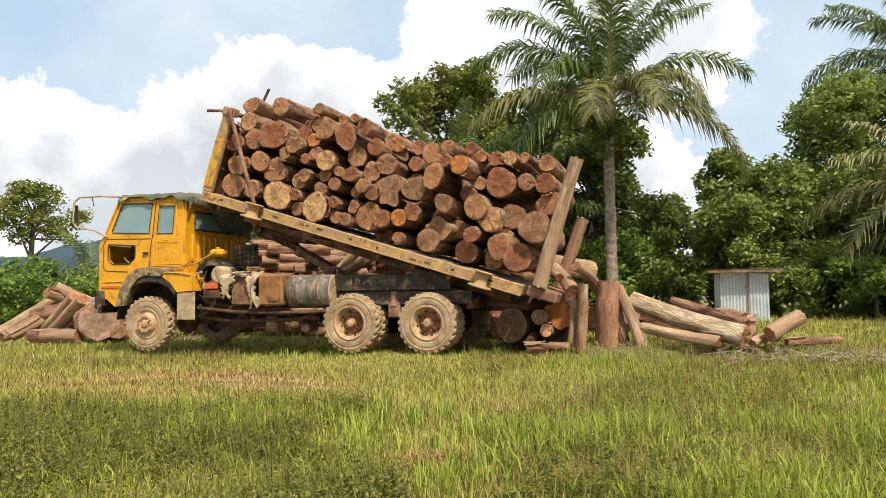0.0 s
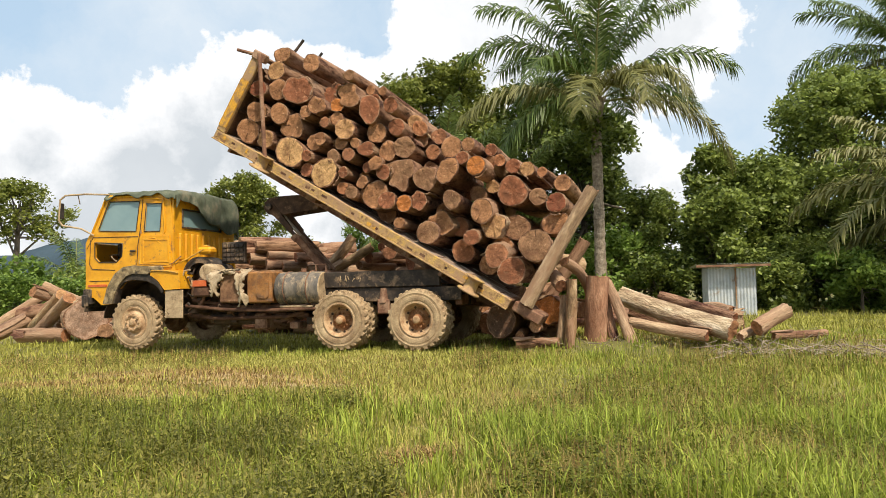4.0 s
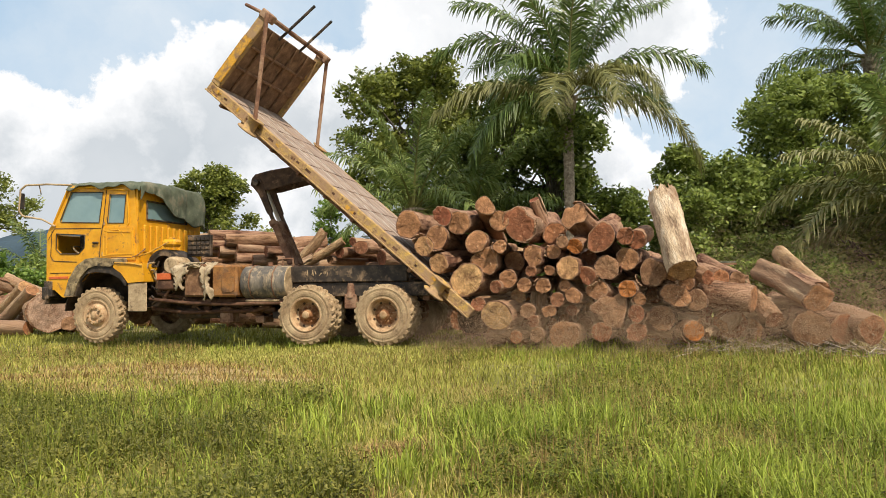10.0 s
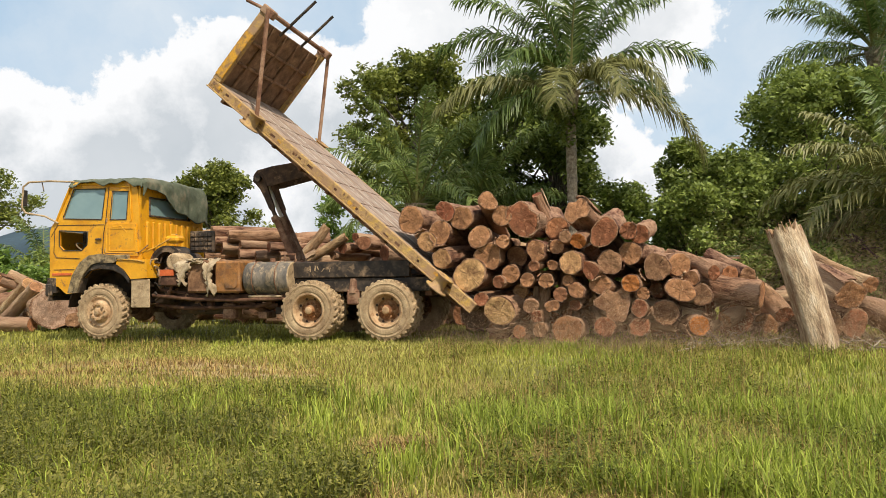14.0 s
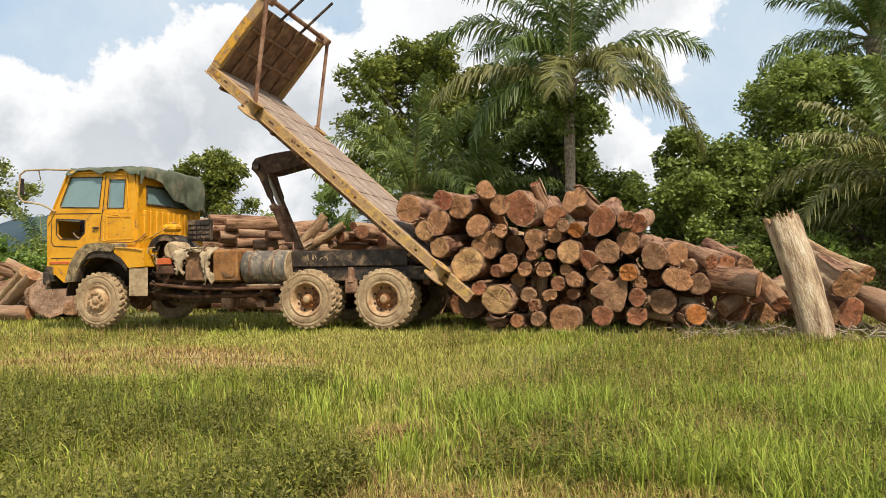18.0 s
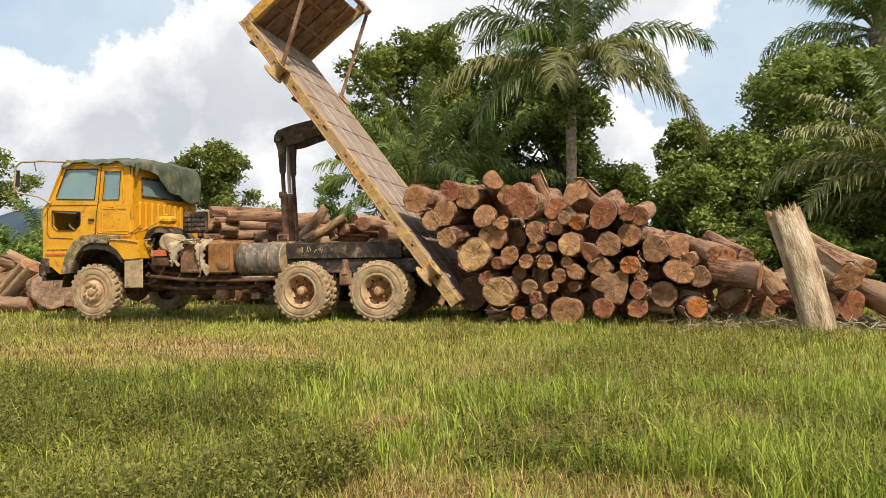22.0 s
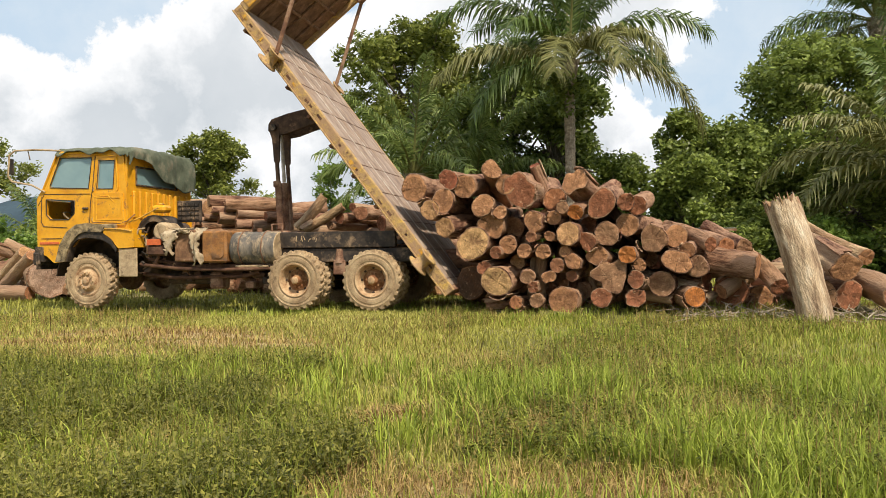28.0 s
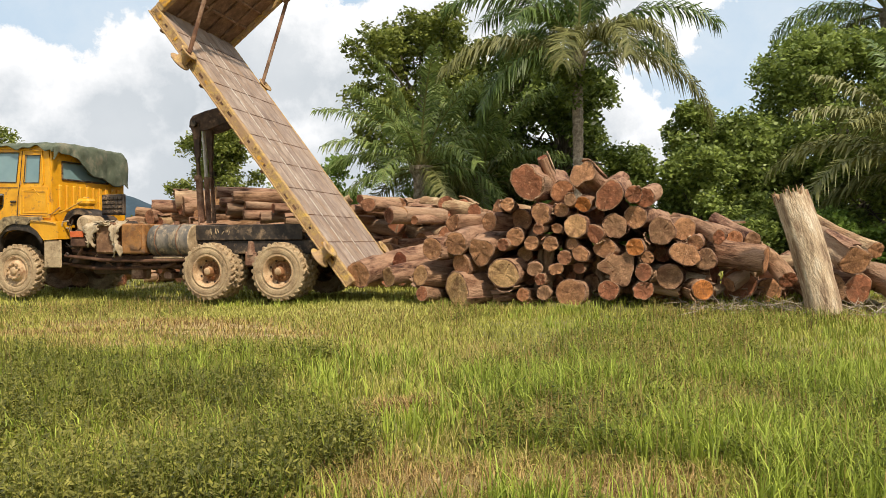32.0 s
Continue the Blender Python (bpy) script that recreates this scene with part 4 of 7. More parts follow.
TALL_PALM = [(178, 62, 108, 5.3, False), (184, 22, 78, 5.0, True), (170, 74, 78, 5.4, False), (150, 84, 36, 4.6, False), (30, 82, 42, 4.8, False), (90, 86, 25, 4.4, False), (-90, 80, 48, 4.4, False),
             (12, 69, 62, 5.4, False), (-3, 47, 88, 5.1, False), (20, 30, 72, 4.1, False), (-12, 8, 92, 5.3, True), (-70, 36, 125, 3.6, True), (-112, 32, 128, 3.5, True), (-45, 40, 120, 3.9, True), (-140, 48, 118, 4.2, False),
             (-158, 4, 82, 4.3, False), (160, 6, 92, 4.3, False), (62, 42, 92, 4.8, False), (118, 45, 94, 4.8, False), (-30, 72, 60, 5.0, False), (205, 78, 60, 4.9, False), (140, 60, 90, 4.8, False)]
palm("oil_palm", 5.6, 24.0, 7.35, TALL_PALM, 5.0, 4, "tall oil palm with long arching green fronds", 0.175, 110, 0.95, ferns=1600)
palm("oil_palm", 20.4, 30.0, 10.8, 30, 5.0, 9, "tall oil palm behind the bushes", 0.22, 80, 0.85, 0.15)
palm("oil_palm", 23.0, 32.5, 8.6, 26, 5.0, 10, "oil palm behind the bushes", 0.22, 60, 0.8, 0.2)
palm("oil_palm", 0.35, 27.0, 3.9, 26, 4.3, 15, "young oil palm with a short trunk in the thicket", 0.25, 66, 0.75, 0.15, leaf=L_PALM_YOUNG)
palm("oil_palm", 2.9, 29.0, 3.7, 24, 4.3, 19, "young oil palm with a short trunk in the thicket", 0.25, 60, 0.75, 0.1, leaf=L_PALM_YOUNG)
palm("oil_palm", 14.6, 19.5, 2.9, 28, 4.2, 23, "young oil palm with pale drooping fronds", 0.25, 70, 0.72, 0.9, 12)
palm("oil_palm", -20.5, 42.0, 1.8, 18, 3.4, 27, "oil palm among the far bushes", 0.25, 30, 0.7, 0.2)

tree("tree", 0.6, 34.0, 11.6, 4.2, 3.5, 30, 42000, 0.20, L_OLIVE, 31, "tall broad-leaved tree with an open olive-green crown", 0.25)
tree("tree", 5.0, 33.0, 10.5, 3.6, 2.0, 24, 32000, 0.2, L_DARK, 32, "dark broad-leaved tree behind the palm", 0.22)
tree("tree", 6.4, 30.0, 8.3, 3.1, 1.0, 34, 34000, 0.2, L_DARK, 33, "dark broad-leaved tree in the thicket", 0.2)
tree("tree", 16.4, 27.0, 9.0, 4.2, 0.8, 34, 60000, 0.175, L_TREE, 34, "dense broad-leaved tree with glossy leaves", 0.22)
tree("tree", 12.3, 26.0, 5.6, 2.9, 0.3, 24, 38000, 0.165, L_TREE, 35, "dense leafy tree at the edge of the clearing", 0.18)
tree("tree", 10.7, 26.6, 6.1, 1.7, 0.4, 18, 22000, 0.165, L_TREE, 39, "slender leafy tree at the edge of the clearing", 0.14)
tree("tree", 21.0, 26.0, 8.0, 4.4, 0.4, 26, 26000, 0.17, L_TREE, 36, "dense broad-leaved tree with glossy leaves", 0.2)
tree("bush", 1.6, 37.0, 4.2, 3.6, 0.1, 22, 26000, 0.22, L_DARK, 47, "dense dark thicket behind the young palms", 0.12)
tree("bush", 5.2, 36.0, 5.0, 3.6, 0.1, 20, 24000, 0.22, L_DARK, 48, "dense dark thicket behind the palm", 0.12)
tree("tree", -13.5, 52.0, 9.4, 2.9, 3.2, 26, 20000, 0.24, L_OLIVE, 37, "lone round-crowned tree on the far field", 0.22)
tree("tree", -26.1, 46.0, 8.5, 2.6, 4.6, 24, 9000, 0.22, L_OLIVE, 38, "broad-leaved tree at the far side of the field", 0.22)
tree("bush", 9.7, 24.0, 4.1, 2.0, 0.2, 18, 20000, 0.15, L_TREE, 41, "leafy bush at the edge of the clearing", 0.08)
tree("bush", 8.3, 27.5, 4.7, 1.7, 0.1, 14, 14000, 0.15, L_TREE, 49, "leafy bush at the edge of the clearing", 0.06)
tree("bush", 6.4, 25.5, 3.0, 2.2, 0.1, 14, 15000, 0.15, L_BRIGHT, 42, "bright leafy bush behind the logs", 0.06)
tree("bush", 14.5, 22.5, 4.4, 2.4, 0.1, 16, 20000, 0.15, L_TREE, 43, "leafy bush behind the shed", 0.08)
tree("bush", 17.5, 20.5, 3.2, 2.2, 0.1, 14, 14000, 0.14, L_BRIGHT, 44, "leafy bush beside the clearing", 0.06)
tree("bush", -6.0, 32.0, 3.5, 1.8, 0.4, 12, 3500, 0.16, L_OLIVE, 45, "thin open bush behind the log stack", 0.06)
tree("bush", -2.9, 30.0, 4.6, 1.6, 0.6, 12, 6000, 0.16, L_BRIGHT, 46, "leafy bush behind the log stack", 0.06)
for i, (x, y, h, s) in enumerate(((-31, 40, 3.6, 3.2), (-26, 38, 2.6, 2.8), (-21, 36, 2.9, 2.8), (-17, 38, 2.7, 3.0), (-11, 42, 3.0, 3.2), (-6, 44, 3.0, 3.4), (-1, 42, 3.4, 3.2), (4, 38, 4.0, 3.4), (26, 30, 9.0, 4.5), (30, 26, 9.0, 4.5), (-36, 40, 5.0, 3.4))):
    tree("bush", x, y, h, s, 0.1, 14, 8000, 0.24, (L_BRIGHT, L_TREE)[i % 2], 60 + i, "leafy bush in the far hedge", 0.08)
for i, (x, y) in enumerate(((-17.5, 27.5), (-15.2, 27), (-13.0, 28), (-19.5, 28))):
    tree("bush", x, y, 1.9, 1.7, 0.05, 12, 9000, 0.14, L_BRIGHT, 80 + i, "low bright green shrub at the field's edge", 0.04)

for i, (x, y, h, w) in enumerate(((-0.6, 25.5, 1.9, 1.6), (2.2, 26.5, 2.2, 1.7), (4.3, 26.2, 2.0, 1.6), (10.9, 23.6, 2.2, 1.6), (12.6, 22.8, 2.6, 1.7), (19.5, 22.5, 3.0, 2.2), (7.6, 24.2, 2.2, 1.4), (16.3, 22.6, 2.6, 1.8), (12.4, 20.8, 1.9, 1.5), (14.3, 18.9, 1.5, 1.5), (10.4, 22.0, 1.7, 1.3), (16.2, 18.4, 1.7, 1.6))):
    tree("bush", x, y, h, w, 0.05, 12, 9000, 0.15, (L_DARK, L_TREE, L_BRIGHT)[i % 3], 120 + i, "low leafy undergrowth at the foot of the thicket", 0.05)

# ---- shed ----


def shed():
    ob = new("shed")
    ob.matrix_basis = pose(8.22, 19.8, -0.05, 0, 0, -14)
    tagged(ob, "small grey corrugated iron shed with an overhanging roof", "shed")

    def corrugated(name, x0, x1, z0, z1, y, amp, label=""):
        n = int((x1 - x0) / 0.02)
        xs = np.linspace(x0, x1, n)
        yy = y + amp * np.sin(xs * 2 * np.pi / 0.085)
        V = np.concatenate([np.stack([xs, yy, np.full(n, z)], -1) for z in (z0, z1)])
        i = np.arange(n - 1)
        return arrays(name, V, np.stack([i, i + 1, i + 1 + n, i + n], -1), M_ZINC, ob, label, True)

    corrugated("wall_sheet", -0.62, 0.12, 0, 1.5, 0, 0.012)
    corrugated("door_sheet", 0.10, 0.62, 0, 1.47, -0.02, 0.012)
    side = corrugated("side_sheet", -0.6, 0.6, 0, 1.5, 0, 0.012)
    side.matrix_basis = pose(0.63, 0.6, 0, 0, 0, 90)
    side = corrugated("side_sheet", -0.6, 0.6, 0, 1.5, 0, 0.012)
    side.matrix_basis = pose(-0.63, 0.6, 0, 0, 0, 90)
    side = corrugated("back_sheet", -0.62, 0.62, 0, 1.4, 1.2, 0.012)
    roof = corrugated("roof_sheet", -0.95, 0.95, -0.35, 1.5, 0, 0.014, "rusted corrugated roof sheet")
    roof.matrix_basis = pose(0, 0, 1.58, -92, 0, 0)
    bm = box(bmesh.new(), -0.95, 0.95, -0.36, -0.33, 1.50, 1.56, 0.004)
    part("fascia", bm, M_RUST, ob)
    bm = box(bmesh.new(), 0.08, 0.12, -0.05, -0.03, 0, 1.48, 0.004)
    part("door_post", bm, M_OLD, ob)


shed()

# ---- truck ----
truck = new("tipper_truck")
tagged(truck, "worn yellow six-wheel timber truck with a tipping flat bed", "truck")
truck.matrix_basis = truck_pose(0)
R_WHEEL = 0.515
WHEELS = [(-5.56, 0.0, "front"), (-1.39, 0.0, "rear"), (0.0, 0.0, "rear")]
MOVING = []


def tyre_mesh(width=0.28):
    """One lathed tyre whose tread rows step in and out as slanted lugs."""
    bm = bmesh.new()
    seg, lugs = 156, 26
    rows = [(0.27, 0.03, 0), (0.295, 0.006, 0), (0.305, 0.012, 0), (0.33, 0.0, 0), (0.36, -0.004, 0), (0.395, -0.002, 0), (0.40, 0.006, 0), (0.43, 0.004, 0), (0.437, -0.002, 0), (0.47, 0.012, 0)]
    rows += [(0.0, width * v, 1) for v in (0.06, 0.1, 0.2, 0.32, 0.44, 0.5, 0.56, 0.68, 0.8, 0.9, 0.94)]
    rows += [(0.47, width - 0.014, 0), (0.40, width, 0), (0.28, width - 0.03, 0)]
    rings = []
    for r, y, tread in rows:
        ring = []
        for i in range(seg):
            k = r
            if tread:
                v = y / width
                side = 0 if v < 0.5 else 1
                slant = abs(v - 0.5) * 2.0
                ph = (i * lugs / seg + 0.5 * side + 0.55 * slant) % 1.0
                k = 0.515 if ph < 0.52 and v != 0.5 else 0.484
                if v < 0.07 or v > 0.93:
                    k -= 0.008
            a = 2 * math.pi * i / seg
            ring.append(bm.verts.new((k * math.cos(a), y, k * math.sin(a))))
        rings.append(ring)
    for p, q in zip(rings, rings[1:]):
        for i in range(seg):
            bm.faces.new((p[i], p[(i + 1) % seg], q[(i + 1) % seg], q[i]))
    return bm


def wheel(x, y, front, far=False):
    bm = bmesh.new()
    if front:
        prof = [(0.0, -0.055), (0.055, -0.055), (0.068, -0.045), (0.075, -0.012), (0.10, -0.012), (0.115, -0.03), (0.165, -0.03), (0.185, -0.005), (0.20, 0.035), (0.225, 0.045), (0.25, 0.02), (0.278, 0.006), (0.29, 0.018), (0.275, 0.06), (0.265, 0.2)]
    else:
        prof = [(0.19, 0.17), (0.215, 0.16), (0.235, 0.10), (0.245, 0.04), (0.265, 0.02), (0.272, 0.004), (0.288, 0.002), (0.292, 0.02), (0.28, 0.05), (0.26, 0.08), (0.255, 0.24)]
    lathe(bm, prof, 36)
    ob = part("wheel", bm, M_RIM, truck, "mud-coated steel wheel", True)
    if not front:
        bm = lathe(bmesh.new(), [(0.0, 0.02), (0.05, 0.02), (0.07, 0.03), (0.082, 0.06), (0.09, 0.10), (0.095, 0.15), (0.14, 0.165), (0.17, 0.19), (0.20, 0.175)], 30)
        part("hub", bm, M_HUB, ob, "rusty recessed hub", True)
        bm = lathe(bmesh.new(), [(0.0, 0.005), (0.045, 0.005), (0.06, 0.015), (0.068, 0.035), (0.06, 0.05)], 20)
        part("hub_cap", bm, M_RIM, ob, "mud-pale hub cap", True)
        # dark discs give the shade of hand holes that are not cut
        for q in range(8):
            a = 2 * math.pi * (q + 0.3) / 8
            bm = lathe(bmesh.new(), [(0.0, 0.0), (0.022, 0.0), (0.024, 0.006)], 8)
            bmesh.ops.transform(bm, matrix=Matrix.Translation((0.205 * math.cos(a), 0.135, 0.205 * math.sin(a))), verts=bm.verts)
            part("hand_hole", bm, M_DARK, ob, "dark spot for the shade in a hole of the wheel disc")
    k = part("tyre", tyre_mesh(), M_TYRE, ob, "mud-caked lugged tyre")
    nuts = 10
    for i in range(nuts):
        a = 2 * math.pi * i / nuts
        rr, yy = (0.14, -0.062) if front else (0.12, 0.125)
        bm = bmesh.new()
        rod(bm, (rr * math.cos(a), yy, rr * math.sin(a)), (rr * math.cos(a), yy + 0.04, rr * math.sin(a)), 0.026 if front else 0.02, seg=6)
        part("nut", bm, M_RIM if front else M_HUB, ob)
    if not front:
        k2 = part("tyre", tyre_mesh(), M_TYRE, ob, "inner tyre of the pair")
        k2.matrix_basis = pose(0, 0.33, 0, 0, 7, 0)
    m = pose(x, y, R_WHEEL)
    if far:
        m = m @ pose(0, 0, 0, 0, 0, 180)
    ob.matrix_basis = m
    MOVING.append((ob, x, y, far))


for x, y, kind in WHEELS:
    wheel(x, y, kind == "front")
    wheel(x, 2.5, kind == "front", True)


def bpart(name, mat, boxes, label="", bevel=0.012, parent=truck):
    bm = bmesh.new()
    for b in boxes:
        box(bm, *b, bevel)
    return part(name, bm, mat, parent, label)


def cab():
    arch = [(-5.99, 0.87), (-5.90, 1.14), (-5.77, 1.27), (-5.56, 1.31), (-5.25, 1.28), (-5.04, 1.19), (-4.91, 1.04)]
    outer = [(-6.50, 0.98), (-6.62, 1.0), (-6.69, 1.10), (-6.70, 2.03), (-6.64, 2.15), (-6.56, 2.24), (-6.24, 2.90), (-6.14, 2.94), (-4.88, 2.90), (-4.78, 2.8), (-4.70, 1.75), (-4.68, 1.15), (-4.80, 1.03)]
    outer = outer + list(reversed(arch)) + [(-6.32, 0.84)]
    door_win = [(-6.16, 2.81), (-5.46, 2.79), (-5.54, 2.22), (-6.38, 2.26), (-6.39, 2.30)]
    q_win = [(-5.31, 2.74), (-4.97, 2.72), (-5.01, 2.20), (-5.36, 2.21)]
    low_win = [(-6.48, 2.04), (-5.84, 2.00), (-5.86, 1.76), (-5.98, 1.65), (-6.38, 1.66), (-6.48, 1.75)]
    for y0, y1 in ((0.04, 0.09), (2.01, 2.06)):
        part("cab_side", plate(bmesh.new(), [outer, door_win, q_win, low_win], y0, y1), M_YELLOW, truck, "yellow painted cab side with dents and rust")
        for loop, nm in ((door_win, "door_window"), (q_win, "quarter_window")):
            part(nm, plate(bmesh.new(), [loop], y0 + 0.02, y0 + 0.026), M_GLASS, truck, "dusty cab window glass")
    # pressed lines, door gap, sill, handle
    for nm, seq, r, mat in (("window_seal", door_win, 0.009, M_BLACK), ("window_seal", q_win, 0.008, M_BLACK), ("vent_seal", low_win, 0.010, M_BLACK)):
        bm = bmesh.new()
        pts = [(x, 0.035, z) for x, z in seq]
        pipe(bm, pts + pts[:1], r, 6)
        part(nm, bm, mat, truck)
    bm = bmesh.new()
    pipe(bm, [(-5.38, 0.036, 2.86), (-5.45, 0.036, 2.22), (-5.50, 0.036, 1.95), (-5.52, 0.036, 1.58)], 0.008, 6)
    pipe(bm, [(-6.67, 0.036, 1.92), (-6.52, 0.036, 2.14), (-5.50, 0.036, 2.12)], 0.006, 6)
    pipe(bm, [(-6.58, 0.036, 2.10), (-6.60, 0.036, 1.62), (-6.54, 0.036, 1.53), (-6.02, 0.036, 1.50)], 0.007, 6)
    pipe(bm, [(-6.60, 0.036, 1.30), (-6.14, 0.036, 1.30)], 0.006, 6)
    part("door_gap", bm, M_DARK, truck)
    bm = pipe(bmesh.new(), [(-6.55, 0.04, 2.22), (-6.23, 0.03, 2.86), (-6.12, 0.03, 2.90), (-5.42, 0.03, 2.88)], 0.022, 8)
    part("window_frame", bm, M_YELLOW, truck, "yellow door window frame")
    bm = pipe(bmesh.new(), [(-5.40, 0.03, 2.84), (-5.34, 0.03, 2.84), (-4.93, 0.03, 2.80), (-4.90, 0.03, 2.2), (-4.92, 0.03, 2.16)], 0.014, 8)
    part("window_frame", bm, M_YELLOW, truck, "yellow rear side window frame")
    bm = pipe(bmesh.new(), [(-5.41, 0.025, 2.16), (-5.43, 0.02, 1.60), (-4.80, 0.02, 1.57)], 0.012, 8)
    pipe(bm, [(-5.40, 0.018, 2.06), (-5.1, 0.012, 2.08), (-4.98, 0.016, 1.95)], 0.009, 6)
    part("pressed_rib", bm, M_YELLOW, truck)
    bm = pipe(bmesh.new(), [(-5.44, 0.02, 1.585), (-4.86, 0.02, 1.56), (-4.70, 0.02, 1.60), (-4.55, 0.04, 1.72)], 0.010, 6)
    part("rust_seam", bm, M_RUST, truck, "rusted seam along the cab's lower edge")
    # black sheet added behind the low opening as the cab's inner shade
    bpart("inner_panel", M_BLACK, [(-6.55, -5.45, 0.72, 0.75, 1.49, 2.06)], "dark panel standing in for the shade inside the cab")
    bm = plate(bmesh.new(), [[(-5.44, 2.13), (-4.80, 2.11), (-4.74, 1.52), (-5.46, 1.54)]], 0.015, 0.04)
    part("rear_panel", bm, M_YELLOW, truck)
    bm = plate(bmesh.new(), [[(-5.36, 2.06), (-4.82, 2.04), (-4.80, 1.62), (-5.36, 1.62)], [(-5.34, 2.04), (-4.84, 2.02), (-4.82, 1.64), (-5.34, 1.64)]], 0.005, 0.016)
    part("pressed_rib", bm, M_YELLOW, truck)
    bpart("door_handle", M_BLACK, [(-5.66, -5.53, -0.005, 0.03, 1.83, 1.87)])
    bpart("hinge", M_YRUST, [(-5.43, -5.40, 0.0, 0.03, 2.16, 2.24)])
    bpart("hinge", M_YRUST, [(-5.46, -5.43, 0.0, 0.03, 1.60, 1.68)])
    bpart("sill_step", M_FENDER, [(-5.60, -4.92, -0.04, 0.05, 1.46, 1.55)], "scraped metal step strip")
    bpart("red_stripe", M_RED, [(-6.63, -6.20, 0.025, 0.045, 1.19, 1.235)], "faded red stripe", 0.003)
    # front, roof, floor
    bm = bmesh.new()
    box(bm, -6.70, -6.64, 0.09, 2.01, 1.0, 2.05, 0.02)
    part("cab_front", bm, M_YELLOW, truck)
    bm = bmesh.new()
    box(bm, -6.68, -6.66, -0.02, 2.12, 0.72, 1.0, 0.01)
    box(bm, -6.78, -6.62, 0.0, 2.1, 0.80, 1.05, 0.03)
    part("front_bumper", bm, M_BLACK, truck)
    bm = bmesh.new()
    m = Matrix.Translation((-6.40, 1.05, 2.56)) @ pose(0, 0, 0, 0, 26, 0)
    box(bm, -0.012, 0.012, -0.95, 0.95, -0.34, 0.34, 0.004, m)
    part("windscreen", bm, M_GLASS, truck, "dusty raked windscreen")
    bpart("roof", M_YELLOW, [(-6.18, -4.80, 0.05, 2.05, 2.86, 2.94)], bevel=0.03)
    bpart("cab_floor", M_DARK, [(-6.6, -4.74, 0.1, 2.0, 1.42, 1.48)])
    bpart("bench_seat", M_DARK, [(-5.4, -4.76, 0.2, 1.9, 1.48, 1.8), (-4.95, -4.76, 0.2, 1.9, 1.8, 2.2)], "dark bench seat")
    # rear wall with pressed ribs and window
    bm = bmesh.new()
    loops = [[(0.05, 1.35), (2.05, 1.35), (2.05, 2.90), (0.05, 2.90)], [(0.30, 2.28), (1.55, 2.28), (1.55, 2.62), (0.30, 2.62)]]
    plate(bm, loops, 0, 0.04)
    bmesh.ops.transform(bm, matrix=Matrix.Translation((-4.72, 0, 0)) @ pose(0, 0, 0, 0, 0, 90) , verts=bm.verts)
    part("rear_wall", bm, M_YELLOW, truck, "yellow cab rear wall with pressed ribs")
    for i in range(10):
        y = 0.24 + i * 0.18
        bm = bmesh.new()
        box(bm, -4.73, -4.685, y - 0.045, y + 0.045, 1.66, 2.17, 0.02)
        part("pressed_rib", bm, M_YELLOW, truck)
    bpart("rear_window", M_GLASS, [(-4.755, -4.745, 0.30, 1.55, 2.28, 2.62)], "rear cab window", 0.002)
    bm = bmesh.new()
    pts = [(-4.71, 0.30, 2.28), (-4.71, 1.55, 2.28), (-4.71, 1.55, 2.62), (-4.71, 0.30, 2.62)]
    pipe(bm, pts + pts[:1], 0.018, 6)
    part("window_seal", bm, M_BLACK, truck)
    # steering wheel seen in the low opening
    bm = bmesh.new()
    ring = [Vector((0.2 * math.cos(a), 0.2 * math.sin(a), 0)) for a in np.linspace(0, 2 * math.pi, 17)]
    m = Matrix.Translation((-6.10, 0.32, 1.70)) @ pose(0, 0, 0, 0, 34, 0)
    pipe(bm, [m @ p for p in ring], 0.016, 6)
    part("steering_wheel", bm, M_FENDER, truck)
    # fenders
    for y0, y1 in ((-0.05, 0.12), (1.98, 2.15)):
        rim = [(-6.22, 0.86), (-6.12, 1.18), (-5.96, 1.42), (-5.76, 1.55), (-5.54, 1.575), (-5.20, 1.55)]
        flare = rim + [(-5.16, 1.44), (-5.22, 1.40), (-5.54, 1.42), (-5.70, 1.38), (-5.86, 1.22), (-5.95, 1.05), (-6.01, 0.86)]
        part("fender_flare", plate(bmesh.new(), [flare], y0, y1), M_FENDER, truck, "scuffed grey and yellow wheel-arch flare")
        lip = [(-6.02, 0.865), (-5.96, 1.05), (-5.87, 1.22), (-5.71, 1.385), (-5.54, 1.425), (-5.22, 1.40), (-5.03, 1.28), (-4.90, 1.09), (-4.92, 1.04), (-5.05, 1.19), (-5.25, 1.28), (-5.56, 1.31), (-5.77, 1.27), (-5.90, 1.14), (-5.98, 0.87)]
        part("arch_lip", plate(bmesh.new(), [lip], y0 + 0.03, y1), M_BLACK, truck, "black rubber wheel-arch lip")
    bm = plate(bmesh.new(), [arc(-5.56, 0.52, 0.79, 175, 18, 14) + list(reversed(arc(-5.56, 0.52, 0.77, 175, 18, 14)))], 0.12, 0.75)
    part("wheel_arch", bm, M_DARK, truck)
    bm = plate(bmesh.new(), [arc(-5.56, 0.52, 0.79, 175, 18, 14) + list(reversed(arc(-5.56, 0.52, 0.77, 175, 18, 14)))], 1.5, 1.97)
    part("wheel_arch", bm, M_DARK, truck)
    part("rear_fender", plate(bmesh.new(), [[(-5.18, 1.50), (-4.55, 1.455), (-4.53, 1.12), (-4.87, 1.10), (-5.02, 1.28), (-5.18, 1.38)]], -0.02, 0.34), M_YELLOW, truck, "dented yellow rear fender")
    bm = pipe(bmesh.new(), [(-5.15, -0.025, 1.47), (-4.8, -0.03, 1.45), (-4.57, -0.025, 1.41)], 0.018)
